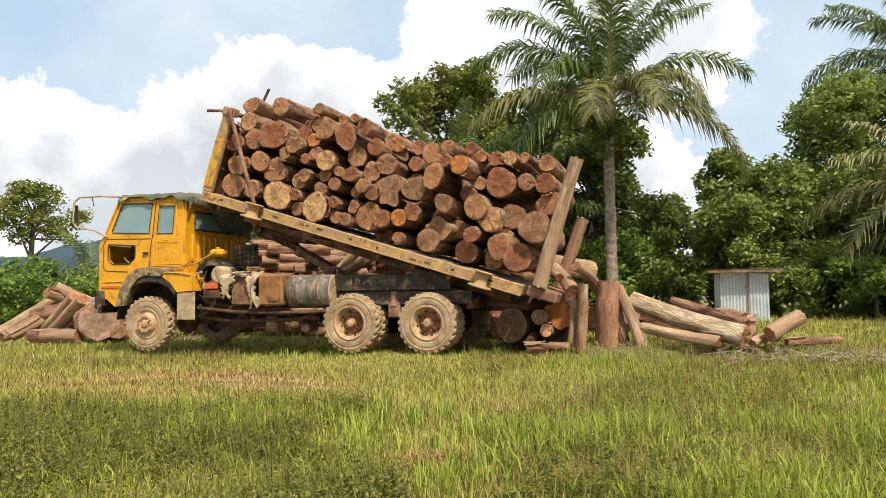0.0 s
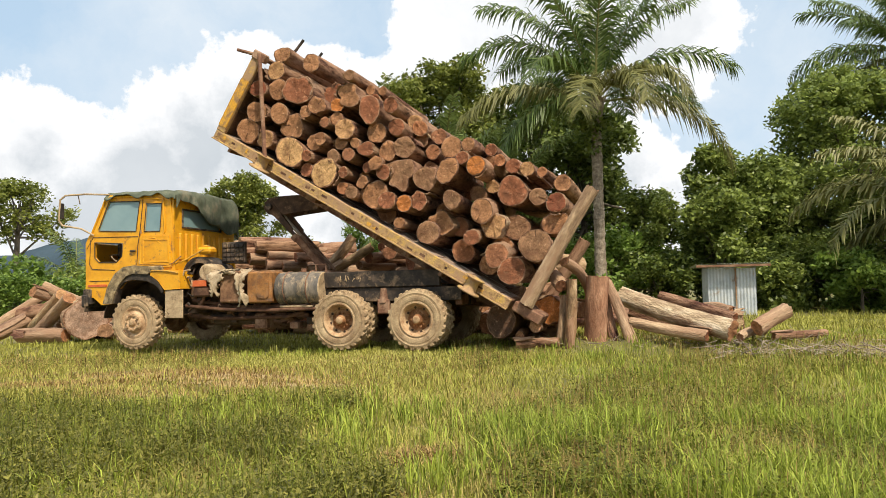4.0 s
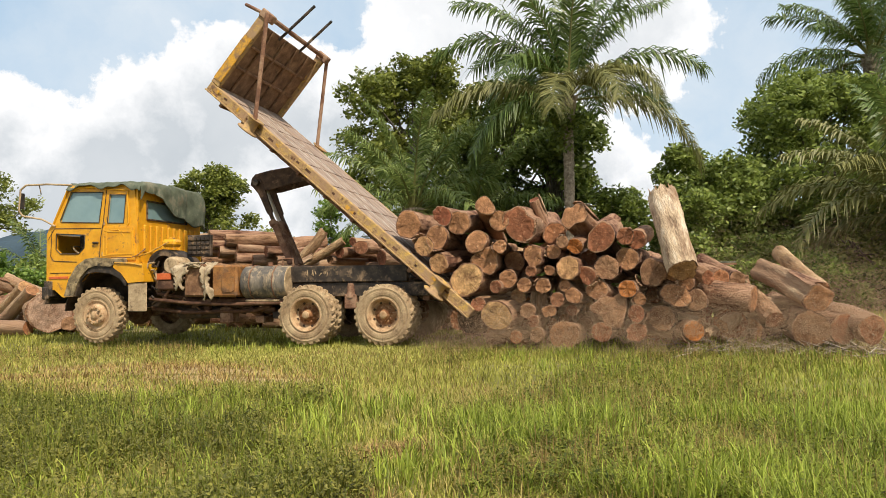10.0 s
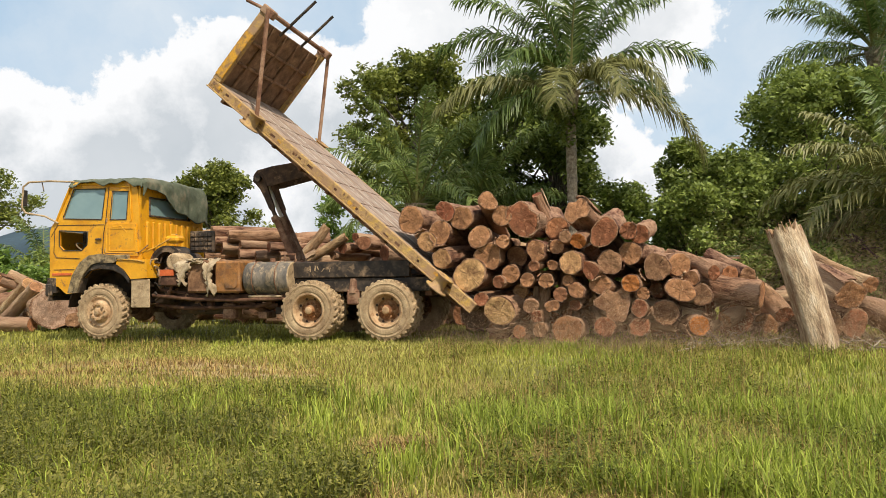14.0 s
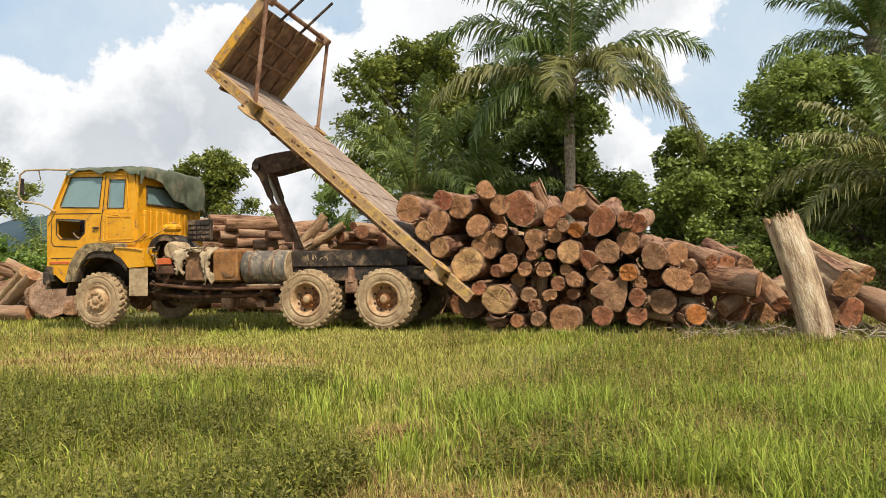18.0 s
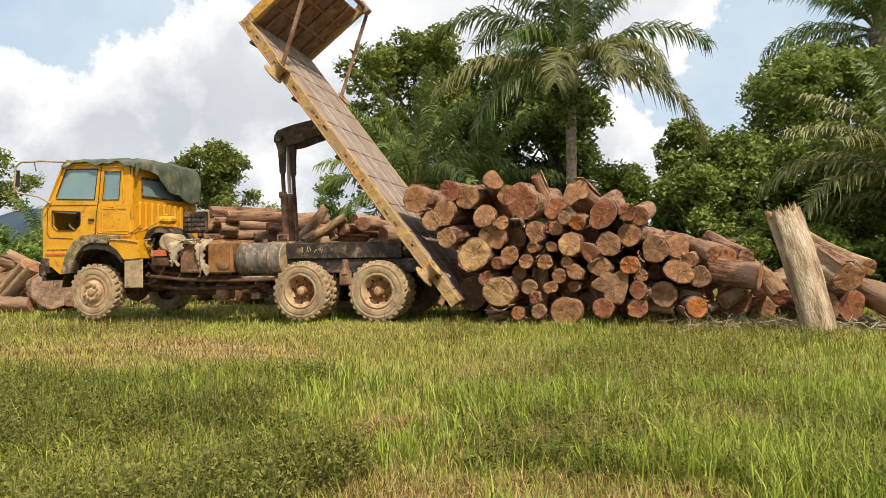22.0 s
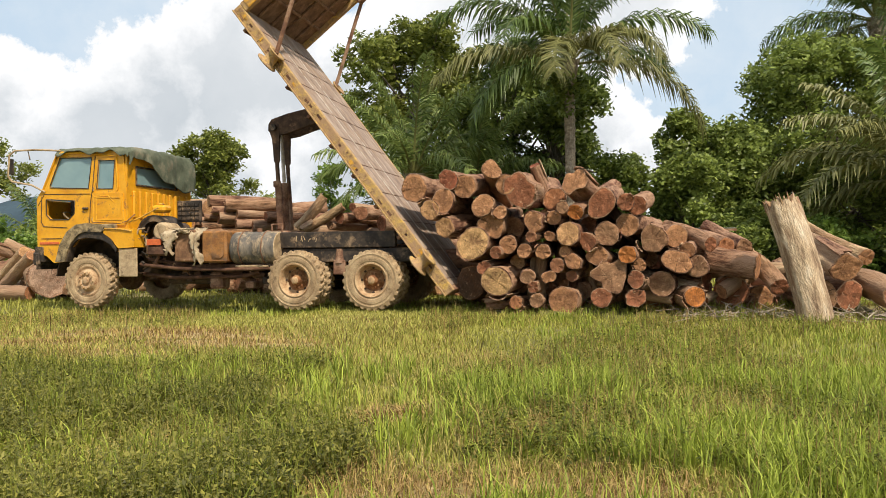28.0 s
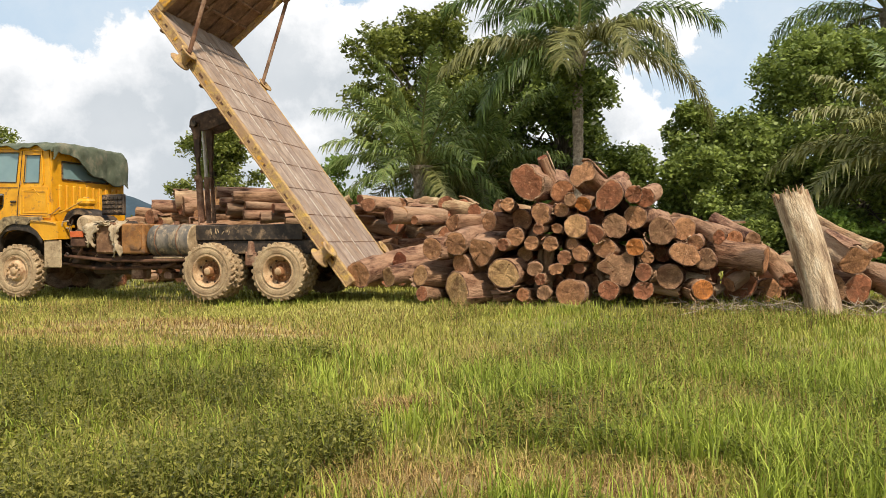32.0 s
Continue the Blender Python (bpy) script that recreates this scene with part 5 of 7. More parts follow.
    part("fender_bead", bm, M_YOLD, truck)
    bpart("mud_flap", M_TANKEND, [(-4.88, -4.49, 0.0, 0.03, 0.58, 1.10)], "mud-stained mud flap")
    bpart("front_shroud", M_BLACK, [(-6.74, -6.55, 0.02, 0.3, 0.86, 1.15)])
    # mirror arm
    bm = bmesh.new()
    pipe(bm, [(-6.15, 0.05, 2.95), (-6.6, -0.08, 2.97), (-7.02, -0.14, 2.96), (-7.13, -0.15, 2.88), (-7.16, -0.15, 2.48), (-7.08, -0.14, 2.38), (-6.7, -0.08, 2.31), (-6.5, 0.03, 2.18)], 0.018, 7)
    part("mirror_arm", bm, M_TANKEND, truck, "bent tubular mirror arm")
    bm = bmesh.new()
    box(bm, -7.15, -7.12, -0.15, -0.05, 2.52, 2.82, 0.01)
    part("mirror", bm, M_BLACK, truck)
    bm = bmesh.new()
    rod(bm, (-6.75, -0.11, 2.97), (-6.70, -0.11, 2.78), 0.01)
    part("hook", bm, M_BLACK, truck)


cab()


def tarp():
    """A canvas thrown over the roof and hanging down the back of the cab."""
    n, m = 60, 72
    V = np.zeros((m, n, 3))
    hem = ((0.0, 0.10), (0.2, 0.20), (0.5, 0.54), (0.78, 0.70), (1.0, 0.66))     # how far it hangs behind, across the cab
    for j in range(m):
        v = j / (m - 1)
        for i in range(n):
            u = i / (n - 1)
            y = -0.03 + u * 2.07
            edge = min(u, 1 - u)
            if v < 0.62:
                x, z = -6.22 + 1.53 * v / 0.62, 2.96 - 0.03 * v
            else:
                k = (v - 0.62) / 0.38
                drop = at(hem, u) + 0.03 * math.sin(17 * u)
                x, z = -4.69 + 0.04 * math.sin(min(1.0, k * 2) * 1.57) + 0.02 * k, 2.94 - drop * k ** 1.3
            if u < 0.06:
                z -= (0.06 - u) * (1.6 + 2.0 * max(0.0, v - 0.35)) * (1 + 0.35 * math.sin(21 * v + 1) + 0.2 * math.sin(47 * v))
            elif edge < 0.05:
                z -= (0.05 - edge) * 2.2
            p = Vector((x * 2.2, y * 2.2, 1.3 + z))
            w = 0.016 * noise.noise(p) + 0.014 * noise.noise(p * 2.7) + 0.008 * noise.noise(p * 6.0) + 0.022 * abs(noise.noise(p * 1.7 + Vector((4, 2, 0)))) + 0.006 * math.sin(13 * u + 9 * v + 3 * noise.noise(p))
            if v < 0.62:
                z += w * 0.9 + 0.02
            else:
                x += w * 1.6 + 0.02
                z += w * 0.4
            V[j, i] = (x, y, z)
    i = np.arange(n * m).reshape(m, n)
    F = np.stack([i[:-1, :-1], i[:-1, 1:], i[1:, 1:], i[1:, :-1]], -1).reshape(-1, 4)
    ob = arrays("tarpaulin", V.reshape(-1, 3), F, M_TARP, truck, "wrinkled dark green canvas tarpaulin over the cab roof", True)
    sol = ob.modifiers.new("thickness", "SOLIDIFY")
    sol.thickness = 0.012


tarp()


def chassis():
    bpart("frame_rail", M_DARK, [(-6.4, 0.72, 0.80, 0.90, 0.72, 0.98)], bevel=0.01)
    bpart("frame_rail", M_DARK, [(-6.4, 0.72, 1.60, 1.70, 0.72, 0.98)], bevel=0.01)
    bpart("subframe_side", M_BLACK, [(-1.95, 0.34, 0.30, 0.40, 1.07, 1.35)], "sooty black steel side beam")
    bpart("subframe_side", M_BLACK, [(-1.95, 0.34, 2.1, 2.2, 1.07, 1.35)])
    bpart("lower_beam", M_BLACK, [(-1.9, 0.70, 0.34, 0.42, 0.82, 1.06)], "scraped black lower beam")
    bpart("lower_beam", M_BLACK, [(-1.9, 0.70, 2.1, 2.18, 0.82, 1.06)])
    bpart("cross_beam", M_RUST, [(-1.9, -1.75, 0.4, 2.1, 1.0, 1.3)])
    bpart("cross_beam", M_RUST, [(0.2, 0.34, 0.4, 2.1, 0.95, 1.12)])
    bpart("cross_beam", M_RUST, [(0.58, 0.70, 0.4, 2.1, 0.74, 0.92)])
    bpart("deck_pan", M_DARK, [(-1.9, 0.45, 0.42, 2.08, 1.05, 1.1)])
    rs = random.Random(12)
    for i in range(9):
        x = -1.5 + 0.05 * i + rs.uniform(-0.02, 0.02)
        bm = rod(bmesh.new(), (x, 0.298, 1.20 + rs.uniform(-0.05, 0.02)), (x + rs.uniform(-0.03, 0.05), 0.298, 1.26 + rs.uniform(-0.03, 0.03)), 0.007, seg=5)
        part("chalk_stroke", bm, M_TANKEND, truck, "pale unreadable chalk stroke")
    bm = bmesh.new()
    rod(bm, (-0.69, 0.36, 0.80), (-0.69, 0.36, 1.05), 0.09, 0.06)
    box(bm, -0.8, -0.58, 0.3, 0.42, 0.6, 0.86, 0.02)
    part("suspension_trunnion", bm, M_RUST, truck)
    for x in (-5.56, -1.39, 0.0):
        bm = bmesh.new()
        rod(bm, (x, 0.3, 0.5), (x, 2.2, 0.5), 0.075, seg=12)
        bmesh.ops.create_uvsphere(bm, u_segments=14, v_segments=10, radius=0.23, matrix=Matrix.Translation((x, 1.25, 0.5)))
        part("axle", bm, M_RUST, truck, "rusty drive axle")
    for y in (0.62, 1.8):
        bm = bmesh.new()
        for i in range(6):
            w = 0.75 - i * 0.1
            pts = [(-0.69 - w, 0.62 - 0.0 + i * 0.028), (-0.69 + w, 0.62 + i * 0.028)]
            box(bm, pts[0][0], pts[1][0], y, y + 0.09, 0.6 + i * 0.028, 0.625 + i * 0.028, 0.003)
        part("leaf_spring", bm, M_RUST, truck)
        bm = bmesh.new()
        for i in range(5):
            w = 0.7 - i * 0.1
            box(bm, -5.56 - w, -5.56 + w, y, y + 0.08, 0.62 + i * 0.026, 0.643 + i * 0.026, 0.003)
        part("leaf_spring", bm, M_RUST, truck)
    # long rods, pipes and drive shaft
    bm = rod(bmesh.new(), (-4.7, 1.2, 0.6), (-1.6, 1.2, 0.55), 0.06)
    part("drive_shaft", bm, M_RUST, truck)
    bm = pipe(bmesh.new(), [(-4.6, 0.35, 0.62), (-3.9, 0.32, 0.55), (-2.5, 0.3, 0.58), (-2.2, 0.3, 0.66)], 0.035)
    part("exhaust_pipe", bm, M_UNDER, truck, "rusty exhaust pipe")
    bpart("side_rail", M_UNDER, [(-4.3, -1.75, 0.22, 0.3, 0.72, 0.80)], "rusty lower side rail")
    bpart("gearbox", M_DARK, [(-4.6, -3.5, 0.95, 1.6, 0.5, 1.25)], bevel=0.06)
    # dark engine mass and added panels that stand in for under-truck shade
    bpart("engine_block", M_DARK, [(-6.3, -4.5, 0.7, 1.8, 0.6, 1.4), (-4.7, -4.2, 0.55, 1.9, 0.95, 1.5)], bevel=0.05)
    bpart("inner_skirt", M_DARK, [(-4.4, -1.8, 0.62, 0.7, 0.7, 1.2)], bevel=0.02)
    bpart("inner_skirt", M_DARK, [(-4.4, -1.8, 1.8, 1.88, 0.5, 1.2)], bevel=0.02)
    for i in range(7):
        x = -4.2 + i * 0.36
        bm = rod(bmesh.new(), (x, 0.45, 0.62 + 0.05 * (i % 3)), (x + 0.3, 0.6, 0.45 + 0.1 * (i % 2)), 0.05 + 0.015 * (i % 3), seg=10)
        part(("air_tank", "shaft_joint", "linkage")[i % 3], bm, (M_DARK, M_RUST, M_BLACK)[i % 3], truck)
    bm = rod(bmesh.new(), (-4.1, 0.5, 0.55), (-3.2, 0.5, 0.55), 0.12, seg=16)
    part("air_tank", bm, M_DARK, truck)
    bm = rod(bmesh.new(), (-4.4, 0.2, 0.9), (-1.8, 0.45, 0.5), 0.03, seg=8)
    part("brake_rod", bm, M_UNDER, truck)
    bpart("hanging_box", M_RUST, [(-3.2, -2.95, 0.3, 0.6, 0.35, 0.65)], bevel=0.03)
    # engine intake, filter and battery area behind the cab
    bm = bmesh.new()
    seq = arc(-4.30, 1.36, 0.35, 172, 8, 14)
    plate(bm, [seq + list(reversed(arc(-4.30, 1.36, 0.235, 172, 8, 14)))], 0.22, 0.7)
    part("engine_cowl", bm, M_BLACK, truck, "curved black engine cowl")
    bm = bmesh.new()
    rod(bm, (-4.28, 0.42, 1.40), (-4.28, 1.1, 1.40), 0.2, seg=18)
    part("air_cleaner", bm, M_DARK, truck)
    bm = lathe(bmesh.new(), [(0.0, 0.0), (0.13, 0.0), (0.16, 0.02), (0.165, 0.06), (0.165, 0.14), (0.172, 0.15), (0.172, 0.18), (0.165, 0.19), (0.16, 0.4), (0.0, 0.42)], 24)
    bmesh.ops.transform(bm, matrix=pose(-4.02, 0.04, 1.40), verts=bm.verts)
    part("air_cylinder", bm, M_TANKEND, truck)
    bm = pipe(bmesh.new(), [(-4.74, 0.06, 1.57), (-4.5, 0.12, 1.66), (-4.18, 0.2, 1.84)], 0.014)
    part("support_strut", bm, M_YOLD, truck, "bent yellow support strut")
    bpart("coolant_tank", M_YELLOW, [(-4.37, -4.08, 0.24, 0.5, 1.755, 1.895)], "small yellow tank behind the cab", 0.045)
    bpart("tank_cap", M_YOLD, [(-4.27, -4.18, 0.3, 0.42, 1.89, 1.93)], bevel=0.02)
    bm = pipe(bmesh.new(), [(-4.45, 0.3, 0.95), (-4.35, 0.2, 1.15), (-4.2, 0.15, 1.25), (-4.0, 0.15, 1.24)], 0.07)
    part("hose", bm, M_RUST, truck)
    bm = bmesh.new()
    for i in range(4):
        for j in range(5):
            box(bm, -3.98 + j * 0.09, -3.91 + j * 0.09, 0.5, 0.56, 1.62 + i * 0.085, 1.68 + i * 0.085, 0.006)
    box(bm, -4.02, -3.53, 0.54, 0.62, 1.58, 1.98, 0.01)
    part("radiator_grille", bm, M_BLACK, truck, "black slatted oil cooler")
    for i in range(9):
        rs = random.Random(i)
        x, z = -4.4 + 0.11 * i, 0.85 + 0.07 * (i * 5 % 7)
        bm = rod(bmesh.new(), (x, 0.6, z), (x + rs.uniform(-0.2, 0.3), 0.75, z + rs.uniform(-0.2, 0.3)), 0.03)
        part("hose", bm, (M_RUST, M_BLACK, M_DARK)[i % 3], truck)
    rs = random.Random(91)
    for i in range(26):
        p = Vector((rs.uniform(-4.62, -3.75), rs.uniform(0.08, 0.34), rs.uniform(0.70, 1.52)))
        q = p + Vector((rs.uniform(-0.22, 0.25), rs.uniform(-0.05, 0.08), rs.uniform(-0.26, 0.2)))
        k = p.lerp(q, 0.5) + Vector((rs.uniform(-0.06, 0.06), 0, rs.uniform(-0.08, 0.08)))
        bm = pipe(bmesh.new(), [p, k, q], rs.uniform(0.008, 0.026), 6)
        part(("hose", "cable", "bracket_rod")[i % 3], bm, (M_RUST, M_BLACK, M_DARK, M_BROWN, M_TANKEND)[i % 5], truck)
    for i in range(9):
        x, z, w = rs.uniform(-4.6, -3.9), rs.uniform(0.66, 1.42), rs.uniform(0.05, 0.13)
        bpart("engine_bracket", (M_RUST, M_DARK, M_BROWN)[i % 3], [(x, x + w, 0.2, 0.34, z, z + rs.uniform(0.05, 0.16))], bevel=0.012)
    for i in range(14):
        x, z, w = rs.uniform(-4.3, -2.0), rs.uniform(0.36, 0.74), rs.uniform(0.08, 0.24)
        bpart("underframe_bracket", (M_UNDER, M_DARK, M_UNDER, M_RUST)[i % 4], [(x, x + w, 0.32, 0.5 + 0.1 * (i % 3), z, z + rs.uniform(0.04, 0.14))], bevel=0.015)
    bm = pipe(bmesh.new(), [(-4.5, 0.12, 0.80), (-3.6, 0.10, 0.72), (-2.75, 0.12, 0.70), (-1.9, 0.2, 0.72)], 0.034, 10)
    part("side_tube", bm, M_UNDER, truck, "rusty tube under the boxes")
    # battery boxes, tool box, reflector, rags
    bpart("battery_box", M_BROWN, [(-3.74, -3.30, 0.02, 0.55, 0.84, 1.42)], "brown painted battery box", 0.03)
    bpart("tool_box", M_LEATHER, [(-3.17, -2.68, 0.0, 0.55, 0.83, 1.39)], "brown painted tool box", 0.03)
    bm = plate(bmesh.new(), [[(-2.96, 1.22), (-2.90, 1.26), (-2.76, 1.25), (-2.72, 1.20), (-2.72, 0.96), (-2.77, 0.91), (-2.92, 0.92), (-2.96, 0.97)]], -0.02, 0.02)
    part("box_lid", bm, M_LEATHER, truck)
    bpart("reflector", M_RED, [(-4.27, -3.98, -0.02, 0.01, 1.15, 1.26)], "orange-red reflector board", 0.004)
    bpart("lamp_box", M_UNDER, [(-4.28, -3.9, 0.0, 0.25, 0.96, 1.15)], bevel=0.03)
    for i, (x, low, wide) in enumerate(((-3.80, 0.46, 0.34), (-3.26, 0.62, 0.27), (-3.52, 0.10, 0.36))):
        bm = bmesh.new()
        n, q = 16, 9
        rs = random.Random(70 + i)
        g = []
        for b_ in range(n):
            v = b_ / (n - 1)
            row = []
            for a_ in range(q):
                u = a_ / (q - 1) - 0.5
                half = wide * (0.8 + 0.22 * math.sin(v * 7 + i) - 0.34 * v + (0.3 * rs.uniform(-1, 1) if a_ in (0, q - 1) else 0))
                y = 0.14 - 0.17 * min(1.0, v * 5) - 0.025 * math.sin(a_ * 0.95 + v * 4 + i) - 0.012 * rs.random()
                row.append(bm.verts.new((x + half * u + 0.03 * math.sin(v * 6 + i * 2), y, 1.455 - low * v * (1 + 0.10 * math.sin(a_ * 1.1 + i)) + 0.012 * rs.uniform(-1, 1))))
            g.append(row)
        for b_ in range(n - 1):
            for a_ in range(q - 1):
                bm.faces.new((g[b_][a_], g[b_][a_ + 1], g[b_ + 1][a_ + 1], g[b_ + 1][a_]))
        r = part("rag", bm, M_RAG, truck, "dusty cloth tied round the box", True)
        s = r.modifiers.new("thickness", "SOLIDIFY")
        s.thickness = 0.016
    # fuel tank
    bm = bmesh.new()
    lathe(bm, [(0.0, 0.0), (0.25, 0.0), (0.285, 0.02), (0.29, 0.05), (0.29, 0.2), (0.297, 0.21), (0.297, 0.24), (0.29, 0.25), (0.29, 0.62), (0.297, 0.63), (0.297, 0.66), (0.29, 0.67), (0.29, 0.84), (0.28, 0.86)], 36)
    bmesh.ops.transform(bm, matrix=pose(-2.66, 0.32, 1.08, 0, 0, -90), verts=bm.verts)
    tank = part("fuel_tank", bm, M_TANK, truck, "mud-splashed dark cylindrical fuel tank", True)
    bm = bmesh.new()
    lathe(bm, [(0.28, 0.86), (0.27, 0.875), (0.24, 0.865), (0.0, 0.88)], 36)
    bmesh.ops.transform(bm, matrix=pose(-2.66, 0.32, 1.08, 0, 0, -90), verts=bm.verts)
    part("tank_end", bm, M_TANKEND, tank, "mud-caked tank end", True)
    for x in (-2.46, -2.02):
        bm = bmesh.new()
        ring = [(x + 0.004 * math.sin(9 * q), 0.32 + 0.305 * math.cos(q), 1.08 + 0.305 * math.sin(q)) for q in np.linspace(0, 2 * math.pi, 25)]
        pipe(bm, ring, 0.010, 6)
        part("tank_strap", bm, M_RUST, tank, "mud-caked steel strap")
    bm = rod(bmesh.new(), (-2.2, 0.32, 1.36), (-2.2, 0.32, 1.43), 0.05)
    part("filler_cap", bm, M_RUST, tank)
    bpart("tank_bracket", M_TANKEND, [(-2.6, -1.95, 0.15, 0.5, 0.74, 0.78)], parent=tank)
    bm = bmesh.new()
    pipe(bm, [(-2.05, 0.5, 1.3), (-2.05, 0.5, 1.5), (-1.85, 0.5, 1.5), (-1.85, 0.5, 1.3)], 0.015)
    part("step_hoop", bm, M_RUST, truck)


chassis()

# tipping bed; its space: x along the deck, z away from it, the origin on the hinge
U0, U1, V0, V1, WIDE = -5.04, 1.22, 0.24, 0.41, 2.5


def tipping_bed():
    bm = bmesh.new()
    box(bm, U0, U1, 0.0, 0.10, V0, V1, 0.012)
    bed = part("bed", bm, M_YRUST, truck, "rusty yellow tipping bed")
    bpart("side_beam", M_YRUST, [(U0, U1, WIDE - 0.1, WIDE, V0, V1)], parent=bed)
    bpart("front_beam", M_YRUST, [(U0, U0 + 0.1, 0.1, WIDE - 0.1, V0, V1)], parent=bed)
    bpart("rear_beam", M_RUST, [(U1 - 0.1, U1, 0.1, WIDE - 0.1, V0, V1)], parent=bed)
    for i in range(8):
        y0 = 0.1 + i * 0.2875
        bm = box(bmesh.new(), U0 + 0.1, U1 - 0.1, y0 + 0.004, y0 + 0.2835, V1 - 0.05, V1 + 0.004 * (i % 2), 0.004)
        part("plank", bm, M_DECK, bed)
    for y in (0.66, 1.24):
        rs = random.Random(int(y * 10))
        x = U0 + 0.5
        while x < U1 - 0.3:
            k = rs.uniform(0.1, 0.5)
            part("wear_strip", box(bmesh.new(), x, x + k, y - 0.012, y + 0.012, V1 + 0.002, V1 + 0.01, 0.0), M_STRIP, bed, "worn bright metal strip")
            x += k + rs.uniform(0.02, 0.08)
    for i in range(10):
        x = U0 + 0.62 + i * 0.6
        part("deck_joint", box(bmesh.new(), x, x + 0.014, 0.1, WIDE - 0.1, V1 - 0.01, V1 + 0.007, 0.0), M_UNDER, bed, "dark joint across the deck")
    for y in (0.85, 1.55):
        bpart("bed_runner", M_RUST, [(-4.6, 0.9, y, y + 0.1, 0.02, V0)], parent=bed)
    for i in range(9):
        x = -4.7 + i * 0.66
        bpart("bed_bearer", M_RUST, [(x, x + 0.06, 0.1, WIDE - 0.1, 0.14, V0)], parent=bed, bevel=0.004)
    # headboard: framed plate with ribs
    head = bpart("headboard", M_HEAD, [(-5.0, -4.96, 0.08, WIDE - 0.08, V1, 1.78)], "rusty steel headboard with ribs", parent=bed)
    for y0, y1 in ((0.0, 0.09), (WIDE - 0.09, WIDE)):
        bpart("headboard_post", M_YRUST, [(-5.05, -4.86, y0, y1, V1, 1.94)], "yellow painted headboard post", parent=bed)
        bpart("post_cap", M_RUST, [(-5.06, -4.78, y0 - 0.03, y1 + 0.03, 1.86, 2.02)], parent=bed, bevel=0.02)
    bpart("yellow_stripe", M_YOLD, [(-5.045, -4.87, -0.012, 0.0, 0.5, 1.45)], "yellow painted stripe", parent=bed)
    for i in range(4):
        y = 0.5 + i * 0.5
        bpart("headboard_rib", M_HEAD, [(-4.96, -4.91, y, y + 0.06, V1, 1.78)], parent=bed)
    for z in (0.85, 1.3):
        bpart("headboard_rib", M_HEAD, [(-4.96, -4.92, 0.1, WIDE - 0.1, z, z + 0.06)], parent=bed)
    bm = rod(bmesh.new(), (-4.93, 0.0, 1.95), (-4.93, WIDE, 1.95), 0.045, seg=10)
    part("top_rail", bm, M_RUST, bed, "rusty tube top rail")
    for y in (0.8, 1.6):
        bm = rod(bmesh.new(), (-4.95, y, 1.7), (-4.78, y + 0.02, 2.62), 0.028, seg=8)
        part("upright_pipe", bm, M_BLACK, bed, "dark steel pipe")
    bm = rod(bmesh.new(), (-4.95, 0.02, 1.95), (-5.42, 0.05, 1.86), 0.03, seg=8)
    part("hook_pipe", bm, M_RUST, bed)
    for y in (-0.06, WIDE + 0.06):
        bm = rod(bmesh.new(), (-4.9, y, 1.98), (-3.86, y, 0.42), 0.038, seg=8)
        part("stay_bar", bm, M_RUST, bed, "rusty diagonal stay bar")
        for x in (-3.82, 0.56):
            bm = bmesh.new()
            lathe(bm, [(0.06, 0.0), (0.19, 0.0), (0.20, 0.015), (0.19, 0.03), (0.11, 0.05), (0.10, 0.2), (0.13, 0.235), (0.17, 0.25), (0.165, 0.27), (0.08, 0.26), (0.06, 0.0)], 24)
            bmesh.ops.transform(bm, matrix=pose(x, y - 0.06 if y < 0 else y + 0.06, V0 - 0.06, 90, 0, 0), verts=bm.verts)
            part("stake_pocket", bm, M_YRUST, bed, "flanged steel stake pocket", True)
    for x, k in ((-4.98, 0.2), (-4.3, 0.05)):
        bpart("paint_mark", M_YOLD, [(x, x + k, -0.008, -0.002, V0 + 0.06, V1 - 0.03)], "worn yellow paint mark", parent=bed, bevel=0.002)
    rs = random.Random(3)
    for i in range(13):
        x = U0 + 0.2 + i * 0.47 + rs.uniform(-0.2, 0.2)
        bpart("bed_bracket", M_YRUST, [(x, x + rs.uniform(0.02, 0.05), -0.008, 0.0, V0 + rs.uniform(0.0, 0.05), V1 - 0.03)], parent=bed, bevel=0.003)
    # slots are not cut; dark pieces carry their shade
    for i in range(11):
        x = U0 + 0.5 + i * 0.52 + rs.uniform(-0.16, 0.16)
        z = V0 + rs.uniform(0.04, 0.08)
        bpart("edge_slot", M_UNDER, [(x, x + rs.uniform(0.04, 0.12), -0.004, 0.002, z, z + rs.uniform(0.02, 0.045))], "dark patch for the shade in a slot of the bed's edge beam", parent=bed, bevel=0.0)
    for i in range(16):
        x = U0 + 0.15 + 5.6 * rs.random() ** 1.6
        z = V0 + rs.uniform(0.01, 0.1)
        bpart("paint_patch", (M_YOLD, M_BROWN, M_YRUST)[i % 3], [(x, x + rs.uniform(0.04, 0.2), -0.003, 0.002, z, min(V1 - 0.01, z + rs.uniform(0.02, 0.07)))], "flaking patch of old paint", parent=bed, bevel=0.0)
    bpart("edge_lip", M_YRUST, [(U0, U1, -0.03, 0.0, V0 - 0.012, V0 + 0.012)], "bent lower lip of the edge beam", parent=bed, bevel=0.004)
    return bed


bed = tipping_bed()

# hoist: a bracket hinged under the bed, and a telescopic leg on the frame
HOIST_FOOT, HOIST_HEAD = Vector((-2.12, 0, 1.42)), Vector((-2.98, 0, 0.10))
ELBOW = [(17.0, -3.72, 2.28), (30.8, -3.24, 2.66), (40.5, -2.83, 2.96), (52.8, -2.23, 3.33)]


